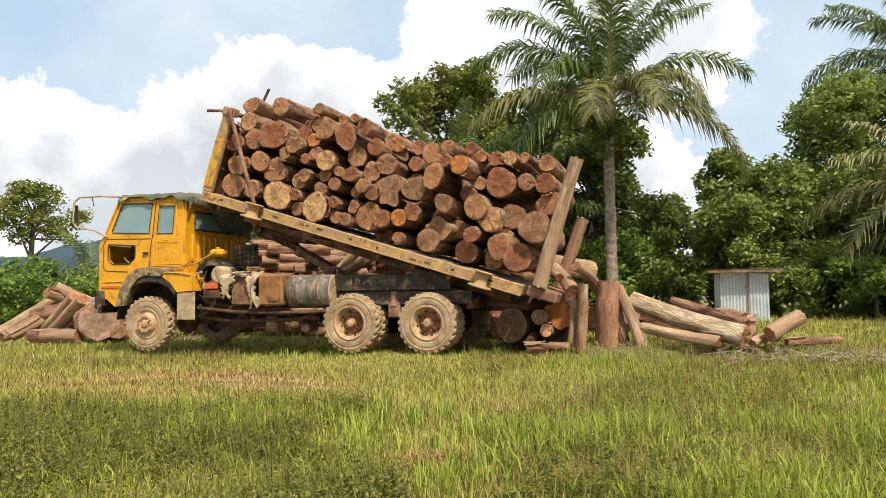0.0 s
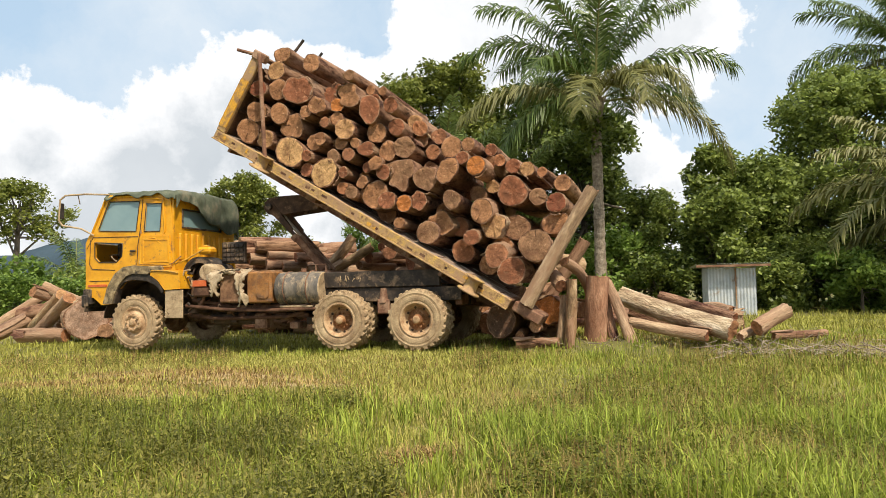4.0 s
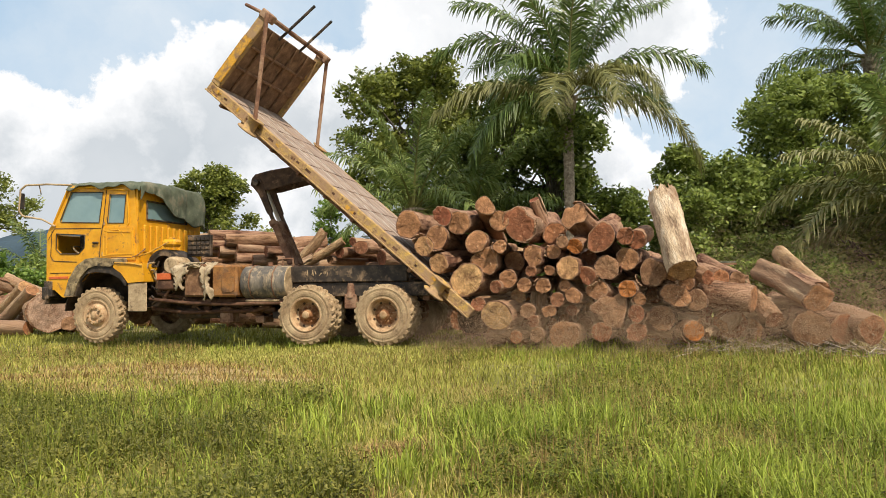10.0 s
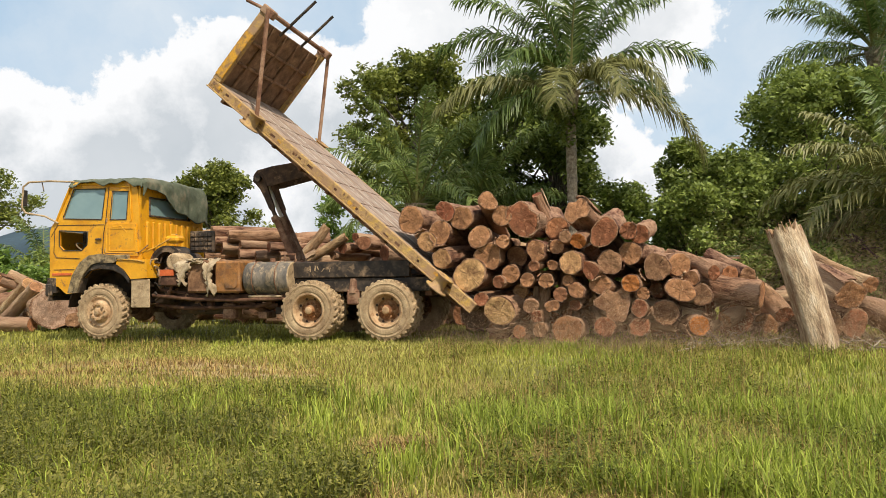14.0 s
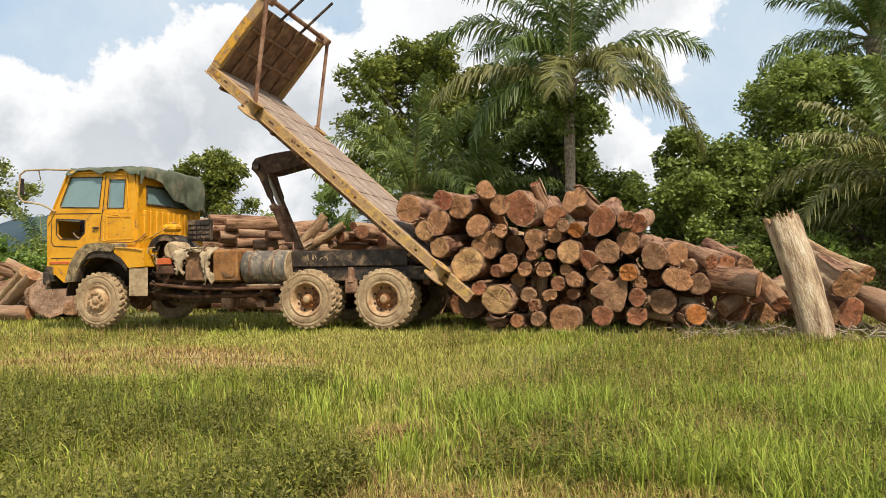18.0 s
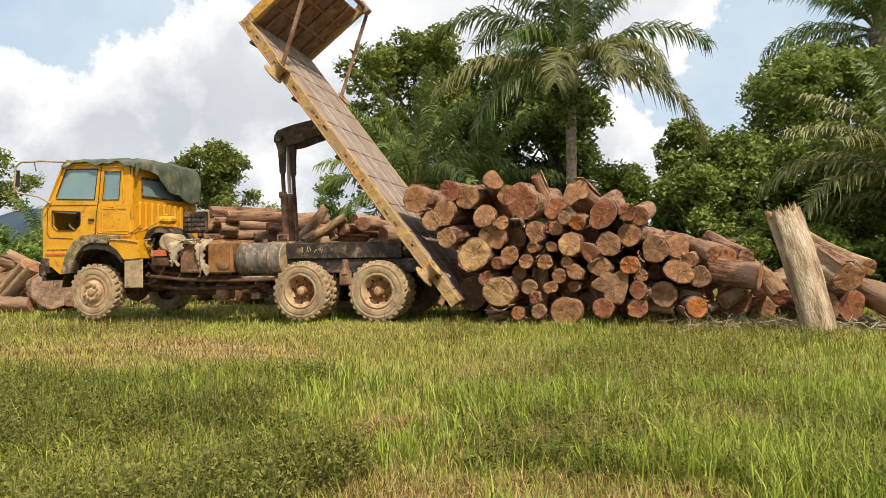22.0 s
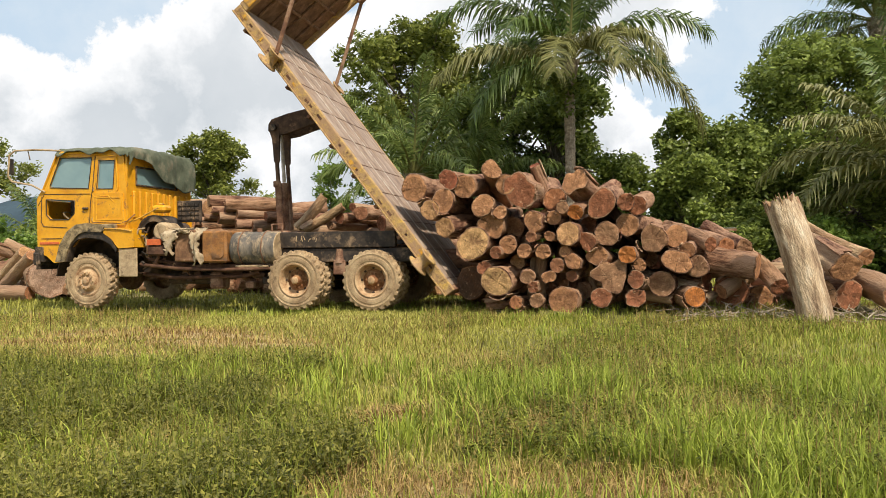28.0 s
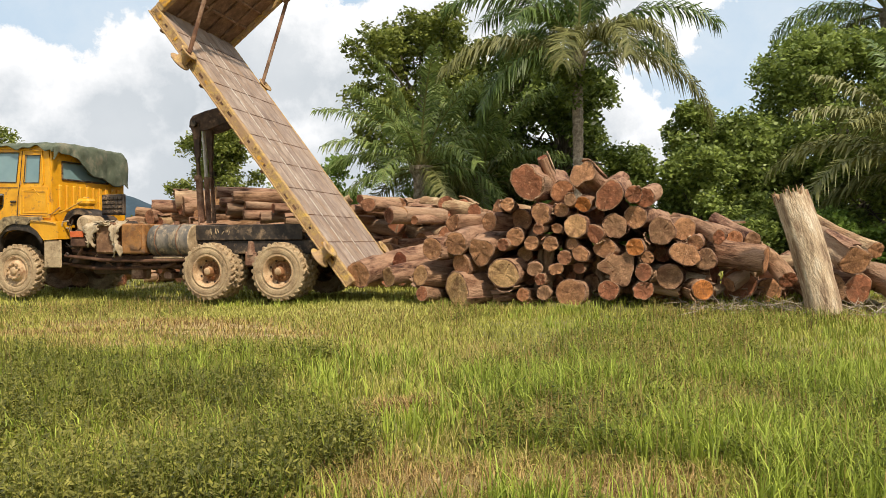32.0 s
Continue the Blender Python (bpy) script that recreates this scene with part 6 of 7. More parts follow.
def elbow(t):
    k = at(TIP, t)
    return Vector((at([(e[0], e[1]) for e in ELBOW], k), 0, at([(e[0], e[2]) for e in ELBOW], k)))


def aim(p, q):
    """A pose at p whose x axis points at q, in the x-z plane."""
    d = q - p
    return Matrix.Translation(p) @ pose(0, 0, 0, 0, math.degrees(math.atan2(-d.z, d.x)), 0)


def hoist():
    for y in (0.98, 1.42):
        bm = plate(bmesh.new(), [[(-0.14, -0.02), (-0.10, 0.10), (-0.02, 0.17), (0.3, 0.19), (0.85, 0.17), (1.05, 0.05), (1.0, -0.12), (0.5, -0.15), (0.25, -0.17), (0.12, -0.16), (-0.04, -0.14)]], y, y + 0.05)
        a = part("hoist_bracket", bm, M_HOIST, truck, "dark rusty steel hoist bracket")
        MOVE_PARTS.append((a, "bracket"))
        w = 0.065 if y < 1.2 else 0.035
        bm = box(bmesh.new(), 0.0, 0.88, y - 0.02, y + 0.06, -w, w, 0.02)
        box(bm, 0.80, 0.92, y - 0.035, y + 0.075, -w * 0.6, w * 1.3, 0.015)
        a = part("hoist_barrel", bm, M_RUST, truck, "rusty hoist leg barrel")
        MOVE_PARTS.append((a, "barrel"))
        bm = bmesh.new()
        plate(bm, [[(-0.10, -0.09), (-0.06, 0.10), (0.12, 0.095), (0.35, 0.07), (0.62, 0.055), (0.66, 0.028), (1.3, 0.026), (1.3, -0.026), (0.66, -0.028), (0.62, -0.05), (0.4, -0.05), (0.2, -0.06), (0.06, -0.10)]], y - 0.01, y + 0.05)
        a = part("hoist_arm", bm, M_HOIST, truck, "dark rusty hoist arm")
        MOVE_PARTS.append((a, "arm"))
    bm = rod(bmesh.new(), (0.1, 1.25, 0.0), (1.0, 1.25, 0), 0.035, seg=12)
    a = part("hoist_ram", bm, M_STRIP, truck, "bright hydraulic ram")
    MOVE_PARTS.append((a, "arm"))
    bm = rod(bmesh.new(), (0.0, 1.25, 0.0), (0.9, 1.25, 0), 0.05, seg=14)
    a = part("hoist_cylinder", bm, M_RUST, truck, "hydraulic cylinder")
    MOVE_PARTS.append((a, "barrel"))
    bm = bmesh.new()
    rod(bm, (0, 0.9, 0), (0, 1.55, 0), 0.06, seg=12)
    a = part("hoist_pin", bm, M_BLACK, truck)
    MOVE_PARTS.append((a, "arm"))
    bpart("hoist_foot", M_RUST, [(-2.35, -1.9, 0.85, 1.65, 1.0, 1.4)], bevel=0.03)


MOVE_PARTS = []
hoist()

# ---- logs ----


def log_mesh(r, length, seed, seg=22, rings=11, rough=0.07, oval=0.1, taper=0.06, split=0.0):
    """A log along +y from its near end at the origin: uneven outline, slight bend and swell. Returns side and end arrays."""
    rs = np.random.RandomState(seed)
    a = np.linspace(0, 2 * np.pi, seg, endpoint=False)
    out = 1 + sum(rs.normal(0, rough / (k * 0.8)) * np.cos(k * a + rs.uniform(0, 6.28)) for k in range(2, 7))
    sx, sz = 1 + rs.uniform(-oval, oval), 1 + rs.uniform(-oval, oval)
    V = []
    bx, bz = rs.normal(0, 0.03, 2)
    for i in range(rings):
        v = i / (rings - 1)
        k = r * (1 - taper * v + 0.025 * rs.normal()) * (out + rs.normal(0, 0.012 if i == 0 else 0.026, seg) + 0.016 * np.sin(a * 9 + rs.uniform(0, 6)))
        V.append(np.stack([k * np.cos(a) * sx + bx * math.sin(3.14 * v), np.full(seg, length * v) + rs.normal(0, 0.008, seg) * (i in (0, rings - 1)), k * np.sin(a) * sz + bz * math.sin(3.14 * v)], -1))
    F = []
    for i in range(rings - 1):
        for j in range(seg):
            F.append((i * seg + j, i * seg + (j + 1) % seg, (i + 1) * seg + (j + 1) % seg, (i + 1) * seg + j))
    V[-1][:, 1] += split * rs.uniform(-1, 0.6, seg)
    return np.concatenate(V), F, V[0], V[-1]


def end_face(edge, inward, seed):
    """A sawn end: a rim, a slightly dished rough disc."""
    rs = np.random.RandomState(seed)
    c = edge.mean(0)
    seg = len(edge)
    rings = [edge]
    tx, tz = rs.normal(0, 0.05, 2)
    for k in (0.925, 0.62, 0.3):
        q = c + (edge - c) * (k + (rs.normal(0, 0.018, seg) if k > 0.9 else 0))[:, None] if k > 0.9 else c + (edge - c) * k
        q[:, 1] += inward * (0.004 + 0.004 * rs.rand(seg) - 0.012 * (k > 0.9)) + tx * (q[:, 0] - c[0]) * 0.5 + tz * (q[:, 2] - c[2]) * 0.5
        rings.append(q)
    V = np.concatenate(rings + [c[None] + [0, inward * 0.008, 0]])
    F = []
    for i in range(3):
        for j in range(seg):
            F.append((i * seg + j, i * seg + (j + 1) % seg, (i + 1) * seg + (j + 1) % seg, (i + 1) * seg + j))
    n = len(V) - 1
    for j in range(seg):
        F.append((3 * seg + j, 3 * seg + (j + 1) % seg, n))
    return V, F


REDWOOD, TAN, PALE, ORANGE, RUDDY, GREY = (0.29, 0.112, 0.057), (0.37, 0.182, 0.088), (0.53, 0.32, 0.145), (0.50, 0.18, 0.05), (0.25, 0.082, 0.043), (0.28, 0.152, 0.082)
TONES = (REDWOOD, TAN, REDWOOD, (0.34, 0.15, 0.078), TAN, GREY, (0.38, 0.165, 0.078), (0.44, 0.245, 0.115))


def log(r, length, m, seed, label="reddish-brown hardwood log with sawn ends", group="", bark=None, rough=0.07, oval=0.1, taper=0.06, split=0.0, tone=None):
    V, F, e0, e1 = log_mesh(r, length, seed, 28 if split == 0 else 34, rough=rough, oval=oval, taper=taper, split=split)
    me = bpy.data.meshes.new("log")
    me.from_pydata(V.tolist(), [], F)
    ob = link("log", me, bark or M_BARK, smooth=True)
    for e, inward in ((e0, 1), (e1, -1)):
        W, G = end_face(e, inward, seed + 7)
        me = bpy.data.meshes.new("cut_end")
        me.from_pydata(W.tolist(), [], G)
        uvs = me.uv_layers.new(name="UVMap")
        n = len(e)
        lv = np.zeros(len(me.loops), dtype=np.int32)
        me.loops.foreach_get("vertex_index", lv)
        frac = np.concatenate([np.full(n, 1.0), np.full(n, 0.93), np.full(n, 0.62), np.full(n, 0.3), [0.0]])[lv]
        uvs.data.foreach_set("uv", np.stack([frac, frac * 0], -1).astype(np.float32).ravel())
        me.polygons.foreach_set("material_index", np.array([1] * (len(e)) + [0] * (len(G) - len(e)), dtype=np.int32))
        cut = link("cut_end", me, [M_CUT if split == 0 or inward > 0 else M_PALE, M_BARK], ob, smooth=True)
        cut.color = (*(tone or TONES[(seed * 7 + seed // 5) % len(TONES)]), 1)
    if seed % 3 == 0 and split == 0:
        loose_bark(ob, r, length, seed)
    ob.matrix_basis = m
    tagged(ob, label, "log", group)
    return ob


def loose_bark(ob, r, length, seed):
    """A torn sheet of bark that stands off the log's side near its front end."""
    rs = np.random.RandomState(seed + 5)
    n, k = 9, 6
    a0, span, y1 = rs.uniform(0.2, 2.2), rs.uniform(0.7, 1.5), length * rs.uniform(0.2, 0.5)
    V = []
    for j in range(k):
        v = j / (k - 1)
        for i in range(n):
            a = a0 + span * (i / (n - 1) - 0.5) * (1 - 0.4 * v * rs.rand())
            q = r * (1.10 + 0.035 * math.sin(5 * a + j) + 0.03 * rs.rand())
            y = -0.02 + y1 * v + (0.03 * rs.normal() if j in (0, k - 1) else 0)
            V.append((q * math.cos(a), y, q * math.sin(a)))
    F = [(j * n + i, j * n + i + 1, (j + 1) * n + i + 1, (j + 1) * n + i) for j in range(k - 1) for i in range(n - 1)]
    me = bpy.data.meshes.new("loose_bark")
    me.from_pydata(V, [], F)
    sheet = link("loose_bark", me, M_OLD if seed % 2 else M_BARK, ob, "torn loose bark")
    s = sheet.modifiers.new("thickness", "SOLIDIFY")
    s.thickness = 0.018


LOADED = []


def load_log(r, on_bed, mid, rest, end=None, inside=False, stand=False, tone=None, rough=None, way=None, length=None):
    """A log of the load: its place on the bed (along, above), in the fall (a, c), in the heap (a, c) and, if it drops again, at the end (a, c, b).
    way: the yaw and the rise, in degrees, that it lies with in the heap, where it lies askew."""
    i = len(LOADED)
    rs = random.Random(100 + i)
    length = length or (1.5 if stand else rs.uniform(2.25, 2.6))
    girth = "large " if r > 0.26 else ("slender " if r < 0.12 else "")
    ob = log(r, length, Matrix(), 200 + i, girth + "reddish-brown hardwood log of the truck load", "logs of the truck load", rough=rough or rs.choice((0.03, 0.045, 0.06, 0.10)), oval=0.12, tone=tone)
    LOADED.append((ob, r, on_bed, mid, rest, end, inside, rs.uniform(0.0, 0.16) + (0.5 if inside else 0), rs.uniform(0, 360), rs.uniform(-1, 1), rs.uniform(-1, 1), rs.uniform(0, 1), stand, way))


load_log(0.160, (-4.61, 2.16), (0.66, 3.28), (1.66, 2.27), end=(0.78, 1.34, 0.90), tone=TAN, way=(4, -10))
load_log(0.184, (-4.57, 1.86), (0.19, 3.29), (0.63, 1.64), end=(0.43, 0.46, 0.05))
load_log(0.167, (-4.71, 1.42), (-0.23, 3.05), (0.96, 2.13), end=(-0.08, 0.69, 0.50), tone=RUDDY, rough=0.12)
load_log(0.194, (-4.35, 1.58), (0.14, 2.89), (1.22, 2.01), end=(1.05, 0.98, 0.00), tone=TAN)
load_log(0.193, (-4.53, 1.04), (-0.19, 2.67), (0.86, 1.78), end=(0.65, 0.90, 0.00))
load_log(0.188, (-4.09, 1.21), (0.42, 2.62), (1.52, 1.69), end=(1.12, 0.63, 0.10))
load_log(0.227, (-3.76, 1.12), (0.58, 2.33), (1.66, 1.38), end=(1.47, 0.85, 0.00), tone=TAN, rough=0.11)
load_log(0.248, (-3.97, 1.73), (1.06, 2.90), (2.22, 1.94), tone=REDWOOD, rough=0.1, way=(-8, 3))
load_log(0.171, (-4.00, 2.27), (0.62, 2.94), (1.89, 2.02), end=(1.55, 1.34, 0.30))
load_log(0.141, (-3.60, 1.94), (1.28, 2.89), (3.28, 1.39), inside=True)
load_log(0.101, (-3.55, 2.11), (1.36, 2.97), (2.3, 1.55), inside=True)
load_log(0.165, (-3.46, 1.66), (1.30, 2.54), (2.44, 1.44), tone=TAN, rough=0.16)
load_log(0.120, (-3.15, 1.83), (1.63, 2.61), (3.09, 1.58), tone=ORANGE, way=(-14, 14))
load_log(0.090, (-3.15, 2.38), (1.68, 2.43), (2.90, 1.65))
load_log(0.090, (-2.93, 2.35), (2.08, 2.88), (3.31, 0.08), inside=True)
load_log(0.089, (-2.75, 2.44), (2.51, 2.85), (2.05, 1.2), inside=True)
load_log(0.206, (-3.03, 2.07), (1.94, 2.55), (3.08, 2.06), rough=0.2, tone=TAN, way=(-20, -20))
load_log(0.099, (-2.76, 2.23), (2.26, 2.66), (2.19, 0.40), inside=True)
load_log(0.228, (-2.53, 2.03), (2.47, 2.38), (3.49, 1.70), rough=0.2, tone=REDWOOD, way=(-3, 6))
load_log(0.094, (-3.38, 1.94), (1.59, 2.91), (2.41, 2.38), stand=True, tone=RUDDY, way=(-34, -58), inside=True)
load_log(0.227, (-4.54, 0.66), (-0.87, 2.93), (0.36, 2.01), end=(-0.65, 0.47, 0.00), tone=TAN)
load_log(0.182, (-4.11, 0.69), (-0.02, 2.17), (0.89, 1.35), end=(-0.11, 0.44, 0.00))
load_log(0.265, (-3.58, 0.70), (0.45, 1.99), (1.34, 1.08), end=(1.07, 0.24, 0.00), tone=PALE)
load_log(0.137, (-3.22, 1.06), (0.95, 2.02), (2.02, 1.08), tone=TAN)
load_log(0.125, (-3.10, 1.17), (1.18, 2.01), (2.29, 0.98))
load_log(0.121, (-3.05, 1.62), (1.53, 2.32), (2.75, 1.50))
load_log(0.090, (-3.18, 1.46), (1.26, 2.24), (2.40, 1.20))
load_log(0.194, (-2.76, 1.53), (1.71, 2.07), (2.98, 1.24), tone=(0.50, 0.28, 0.13))
load_log(0.110, (-3.62, 1.46), (0.89, 2.59), (1.91, 1.60))
load_log(0.097, (-3.18, 0.80), (0.80, 1.85), (1.84, 0.96))
load_log(0.123, (-3.11, 0.57), (0.64, 1.52), (1.53, 0.68), end=(0.47, 0.16, 0.00))
load_log(0.256, (-2.75, 0.69), (1.00, 1.40), (1.84, 0.50), tone=PALE)
load_log(0.100, (-2.93, 0.93), (1.10, 1.70), (2.87, 0.43), inside=True)
load_log(0.118, (-2.74, 1.01), (1.28, 1.61), (2.34, 0.57))
load_log(0.127, (-2.75, 1.28), (1.43, 1.90), (2.58, 0.96))
load_log(0.089, (-2.50, 1.40), (1.70, 1.78), (2.92, 0.97))
load_log(0.127, (-2.51, 1.17), (1.56, 1.61), (2.80, 0.75))
load_log(0.135, (-2.25, 1.40), (1.97, 1.77), (3.27, 1.12))
load_log(0.160, (-2.26, 1.73), (2.66, 2.02), (3.87, 1.37), tone=TAN)
load_log(0.158, (-1.98, 1.98), (2.90, 2.28), (4.02, 1.66), way=(-8, 8), length=1.25, tone=REDWOOD)
load_log(0.122, (-2.20, 2.25), (2.83, 2.66), (3.85, 1.71))
load_log(0.145, (-1.89, 2.22), (2.90, 2.38), (2.6, 1.55), inside=True)
load_log(0.150, (-1.74, 2.16), (2.88, 2.15), (5.35, 1.02), inside=True, way=(24, 10), length=1.25)
load_log(0.140, (-1.65, 1.98), (2.91, 1.80), (5.62, 1.0), inside=True, way=(20, 16), length=1.25)
load_log(0.128, (-1.96, 1.27), (2.01, 1.32), (3.05, 0.81))
load_log(0.157, (-1.91, 1.55), (2.29, 1.65), (3.41, 0.91))
load_log(0.181, (-1.67, 1.74), (2.37, 1.99), (3.57, 1.24), tone=GREY)
load_log(0.098, (-2.11, 1.13), (1.75, 1.29), (3.02, 0.58))
load_log(0.252, (-1.51, 1.32), (2.25, 1.17), (3.62, 0.59), rough=0.22, tone=GREY)
load_log(0.143, (-1.78, 1.20), (2.62, 1.07), (3.99, 0.53))
load_log(0.102, (-2.42, 0.86), (1.40, 1.31), (2.43, 0.41))
load_log(0.098, (-2.25, 0.93), (1.56, 1.26), (2.9, 1.45), inside=True)
load_log(0.127, (-2.32, 0.61), (1.25, 1.14), (2.14, 0.16))
load_log(0.114, (-2.10, 0.63), (1.40, 0.96), (2.48, 0.20))
load_log(0.116, (-2.04, 0.87), (1.64, 1.09), (2.67, 0.57))
load_log(0.091, (-1.94, 0.72), (1.61, 0.87), (2.68, 1.21))
load_log(0.235, (-1.74, 0.79), (1.85, 0.88), (2.89, 0.16), rough=0.16, tone=TAN)
load_log(0.132, (-1.46, 0.81), (2.15, 0.78), (3.47, 0.25))
load_log(0.200, (-1.59, 0.57), (1.87, 0.65), (5.85, 0.22), inside=True)
load_log(0.144, (-1.17, 0.91), (2.44, 0.63), (3.87, 0.91), tone=ORANGE)
load_log(0.148, (-0.97, 1.07), (2.93, 0.80), (3.99, 0.25))
load_log(0.226, (-1.06, 1.45), (2.84, 1.35), (4.26, 1.15), tone=GREY, rough=0.1)
load_log(0.121, (-1.34, 1.90), (3.10, 1.79), (4.23, 0.13), inside=True)
load_log(0.101, (-1.28, 1.66), (2.97, 1.63), (2.47, 0.75), inside=True)
load_log(0.171, (-0.94, 2.11), (3.29, 1.66), (4.58, 1.18), way=(14, 4))
load_log(0.189, (-0.76, 1.74), (3.21, 1.13), (4.59, 0.80))
load_log(0.136, (-1.37, 2.19), (3.02, 1.94), (3.75, 0.3), inside=True)
load_log(0.109, (-0.69, 2.28), (3.58, 1.80), (4.75, 0.97), way=(-16, 10), length=1.25, tone=TAN)
load_log(0.117, (-0.66, 2.04), (3.60, 1.52), (5.07, 1.05), way=(28, 14), length=1.25, tone=REDWOOD)
load_log(0.113, (-0.43, 2.40), (3.77, 1.99), (2.65, 0.35), inside=True)
load_log(0.169, (-0.38, 2.03), (3.49, 0.43), (4.84, 0.27), tone=ORANGE, way=(14, 4))
load_log(0.121, (-0.11, 1.86), (3.90, 0.91), (3.24, 0.66), inside=True)
load_log(0.102, (-0.20, 2.31), (3.85, 1.41), (4.6, 1.05), inside=True)
load_log(0.149, (-0.27, 1.63), (3.82, 1.10), (3.18, 0.32), inside=True)
load_log(0.170, (-0.47, 1.35), (3.69, 1.06), (4.89, 0.72), rough=0.1, tone=GREY)
load_log(0.171, (-0.62, 1.10), (3.30, 0.79), (2.05, 1.38), inside=True)
load_log(0.175, (-0.28, 0.99), (3.70, 0.70), (6.73, 0.15), inside=True)
load_log(0.147, (0.13, 0.96), (4.25, 0.81), (6.01, 0.42), way=(16, 22), length=1.25, tone=REDWOOD)
load_log(0.200, (0.05, 1.42), (4.18, 1.33), (5.73, 0.71), way=(66, 8), length=1.25, tone=TAN)
load_log(0.285, (0.26, 1.95), (4.40, 1.26), (5.4, 0.32), inside=True)
load_log(0.120, (0.04, 2.33), (4.20, 1.49), (4.28, 0.79), inside=True)
load_log(0.128, (0.30, 2.39), (4.58, 1.64), (2.12, 0.80), inside=True)
load_log(0.082, (0.54, 2.46), (4.85, 1.66), (6.47, 0.07), inside=True)
load_log(0.140, (0.68, 2.07), (4.79, 1.27), (1.70, 0.13), inside=True)
load_log(0.144, (0.92, 2.46), (5.29, 1.70), (4.2, 0.85), inside=True)
load_log(0.173, (1.00, 2.12), (5.27, 1.51), (5.05, 0.5), way=(60, 0), tone=RUDDY, inside=True)
load_log(0.215, (1.14, 1.82), (6.19, 0.48), (5.15, 0.78), inside=True, way=(40, 10), length=1.25, tone=TAN)
load_log(0.240, (0.60, 1.45), (4.68, 1.03), (4.95, 0.34), inside=True, tone=GREY)
load_log(0.164, (0.56, 1.06), (4.83, 0.72), (4.52, 0.14), inside=True)
load_log(0.250, (1.12, 1.35), (4.62, 0.53), (6.5, 0.3), tone=GREY)
load_log(0.235, (0.97, 0.81), (5.52, 0.46), (6.95, 0.3), way=(30, 4))
load_log(0.182, (0.50, 0.68), (5.13, 0.51), (5.25, 0.18), inside=True)
load_log(0.190, (0.01, 0.66), (4.04, 0.45), (2.74, 1.80), inside=True)
load_log(0.195, (-0.59, 0.67), (3.11, 0.48), (4.37, 0.46))
load_log(0.096, (-1.10, 0.58), (2.86, 0.98), (4.05, 0.75))


def load_rows(item):
    ob, r, on_bed, mid, rest, end, inside, deep, turn, k1, k2, k3, stand, way = item
    rows = []
    wob = 5 if end is None else 3

    def bedside(t):
        return truck_pose(t) @ bed_pose(t) @ pose(on_bed[0], deep, on_bed[1], k1 * 1.5, turn, k2 * 1.5)

    for t in (0, 0.5, 1, 1.5, 2, 2.5, 3, 3.5, 4, 4.5, 5.5, 6.5, 7, 7.4):
        rows.append((t, bedside(t)))
    p0 = STAGE.inverted() @ bedside(7.4).translation
    spin = turn + at(TIP, 7.4)
    ahead = max(0.0, min(1.0, (on_bed[0] + 1.0) / 3.0))        # logs near the tail go first
    low = ahead * max(0.0, min(1.0, (2.2 - on_bed[1]) / 1.2))  # and of these the lowest
    for t, f in ((7.7, 0.035 + 0.03 * ahead), (8.0, 0.15 + 0.06 * ahead), (8.25, 0.30 + 0.08 * ahead + 0.34 * low), (8.5, 0.52 + 0.14 * ahead + 0.24 * low), (8.75, 0.77 + 0.12 * ahead + 0.1 * low), (9.0, 1.0)):
        a, c = p0.x + (mid[0] - p0.x) * f, p0.z + (mid[1] - p0.z) * min(1.0, f * (1 + 1.0 * ahead))
        rows.append((t, STAGE @ pose(a, deep - 0.05 * f, max(c, r * 0.8), k1 * (1.5 + 2 * f), spin + f * 40 * k3, k2 * (1.5 + 3 * f))))
    far = max(0.0, min(1.0, (rest[0] - 4.0) / 3.0))
    for t, f in ((9.25, 0.50 - 0.1 * far), (9.5, 0.90 - 0.3 * far), (9.8, 0.99 - 0.15 * far), (10.1, 1.0 - 0.04 * far), (10.5, 1.0)):
        a, c = mid[0] + (rest[0] - mid[0]) * f, mid[1] + (rest[1] - mid[1]) * f
        yaw, rise = k2 * (4.5 + 1.4 * wob * f) - 5 * f, k1 * (3.5 + wob * f * 0.6)
        if way:
            yaw, rise = k2 * 4.5 * (1 - f) + way[0] * f, k1 * 3.5 * (1 - f) + way[1] * f
        rows.append((t, STAGE @ pose(a, deep - 0.05, max(c, r * 0.8), rise, 0, yaw) @ pose(0, 0, 0, 0, spin + 40 * k3 + f * 60 * k3, 0)))
    held = rows[-1][1]
    if end is None:
        rows += [(18, held), (32, held)]
    else:
        s = STAGE.inverted() @ held
        push = Matrix.Translation((0.10, 0, 0.03))
        later = STAGE @ push @ s
        rows += [(18, held), (21.5, later), (28.4, later)]
        p = (STAGE.inverted() @ later).translation
        for t, f in ((28.9, 0.16), (29.4, 0.42), (29.9, 0.74), (30.3, 0.94), (30.7, 1.0), (32, 1.0)):
            a, c, b = p.x + (end[0] - p.x) * f, p.z + (end[1] - p.z) * f ** 1.25, p.y + (end[2] + 0.05 - p.y) * f
            rows.append((t, STAGE @ pose(a, b, c, k1 * (6 - 3 * f) + 7 * f, spin + 100 * k3 - 80 * f, k2 * (9 + 2 * f) - 5 - 16 * f)))
    return rows


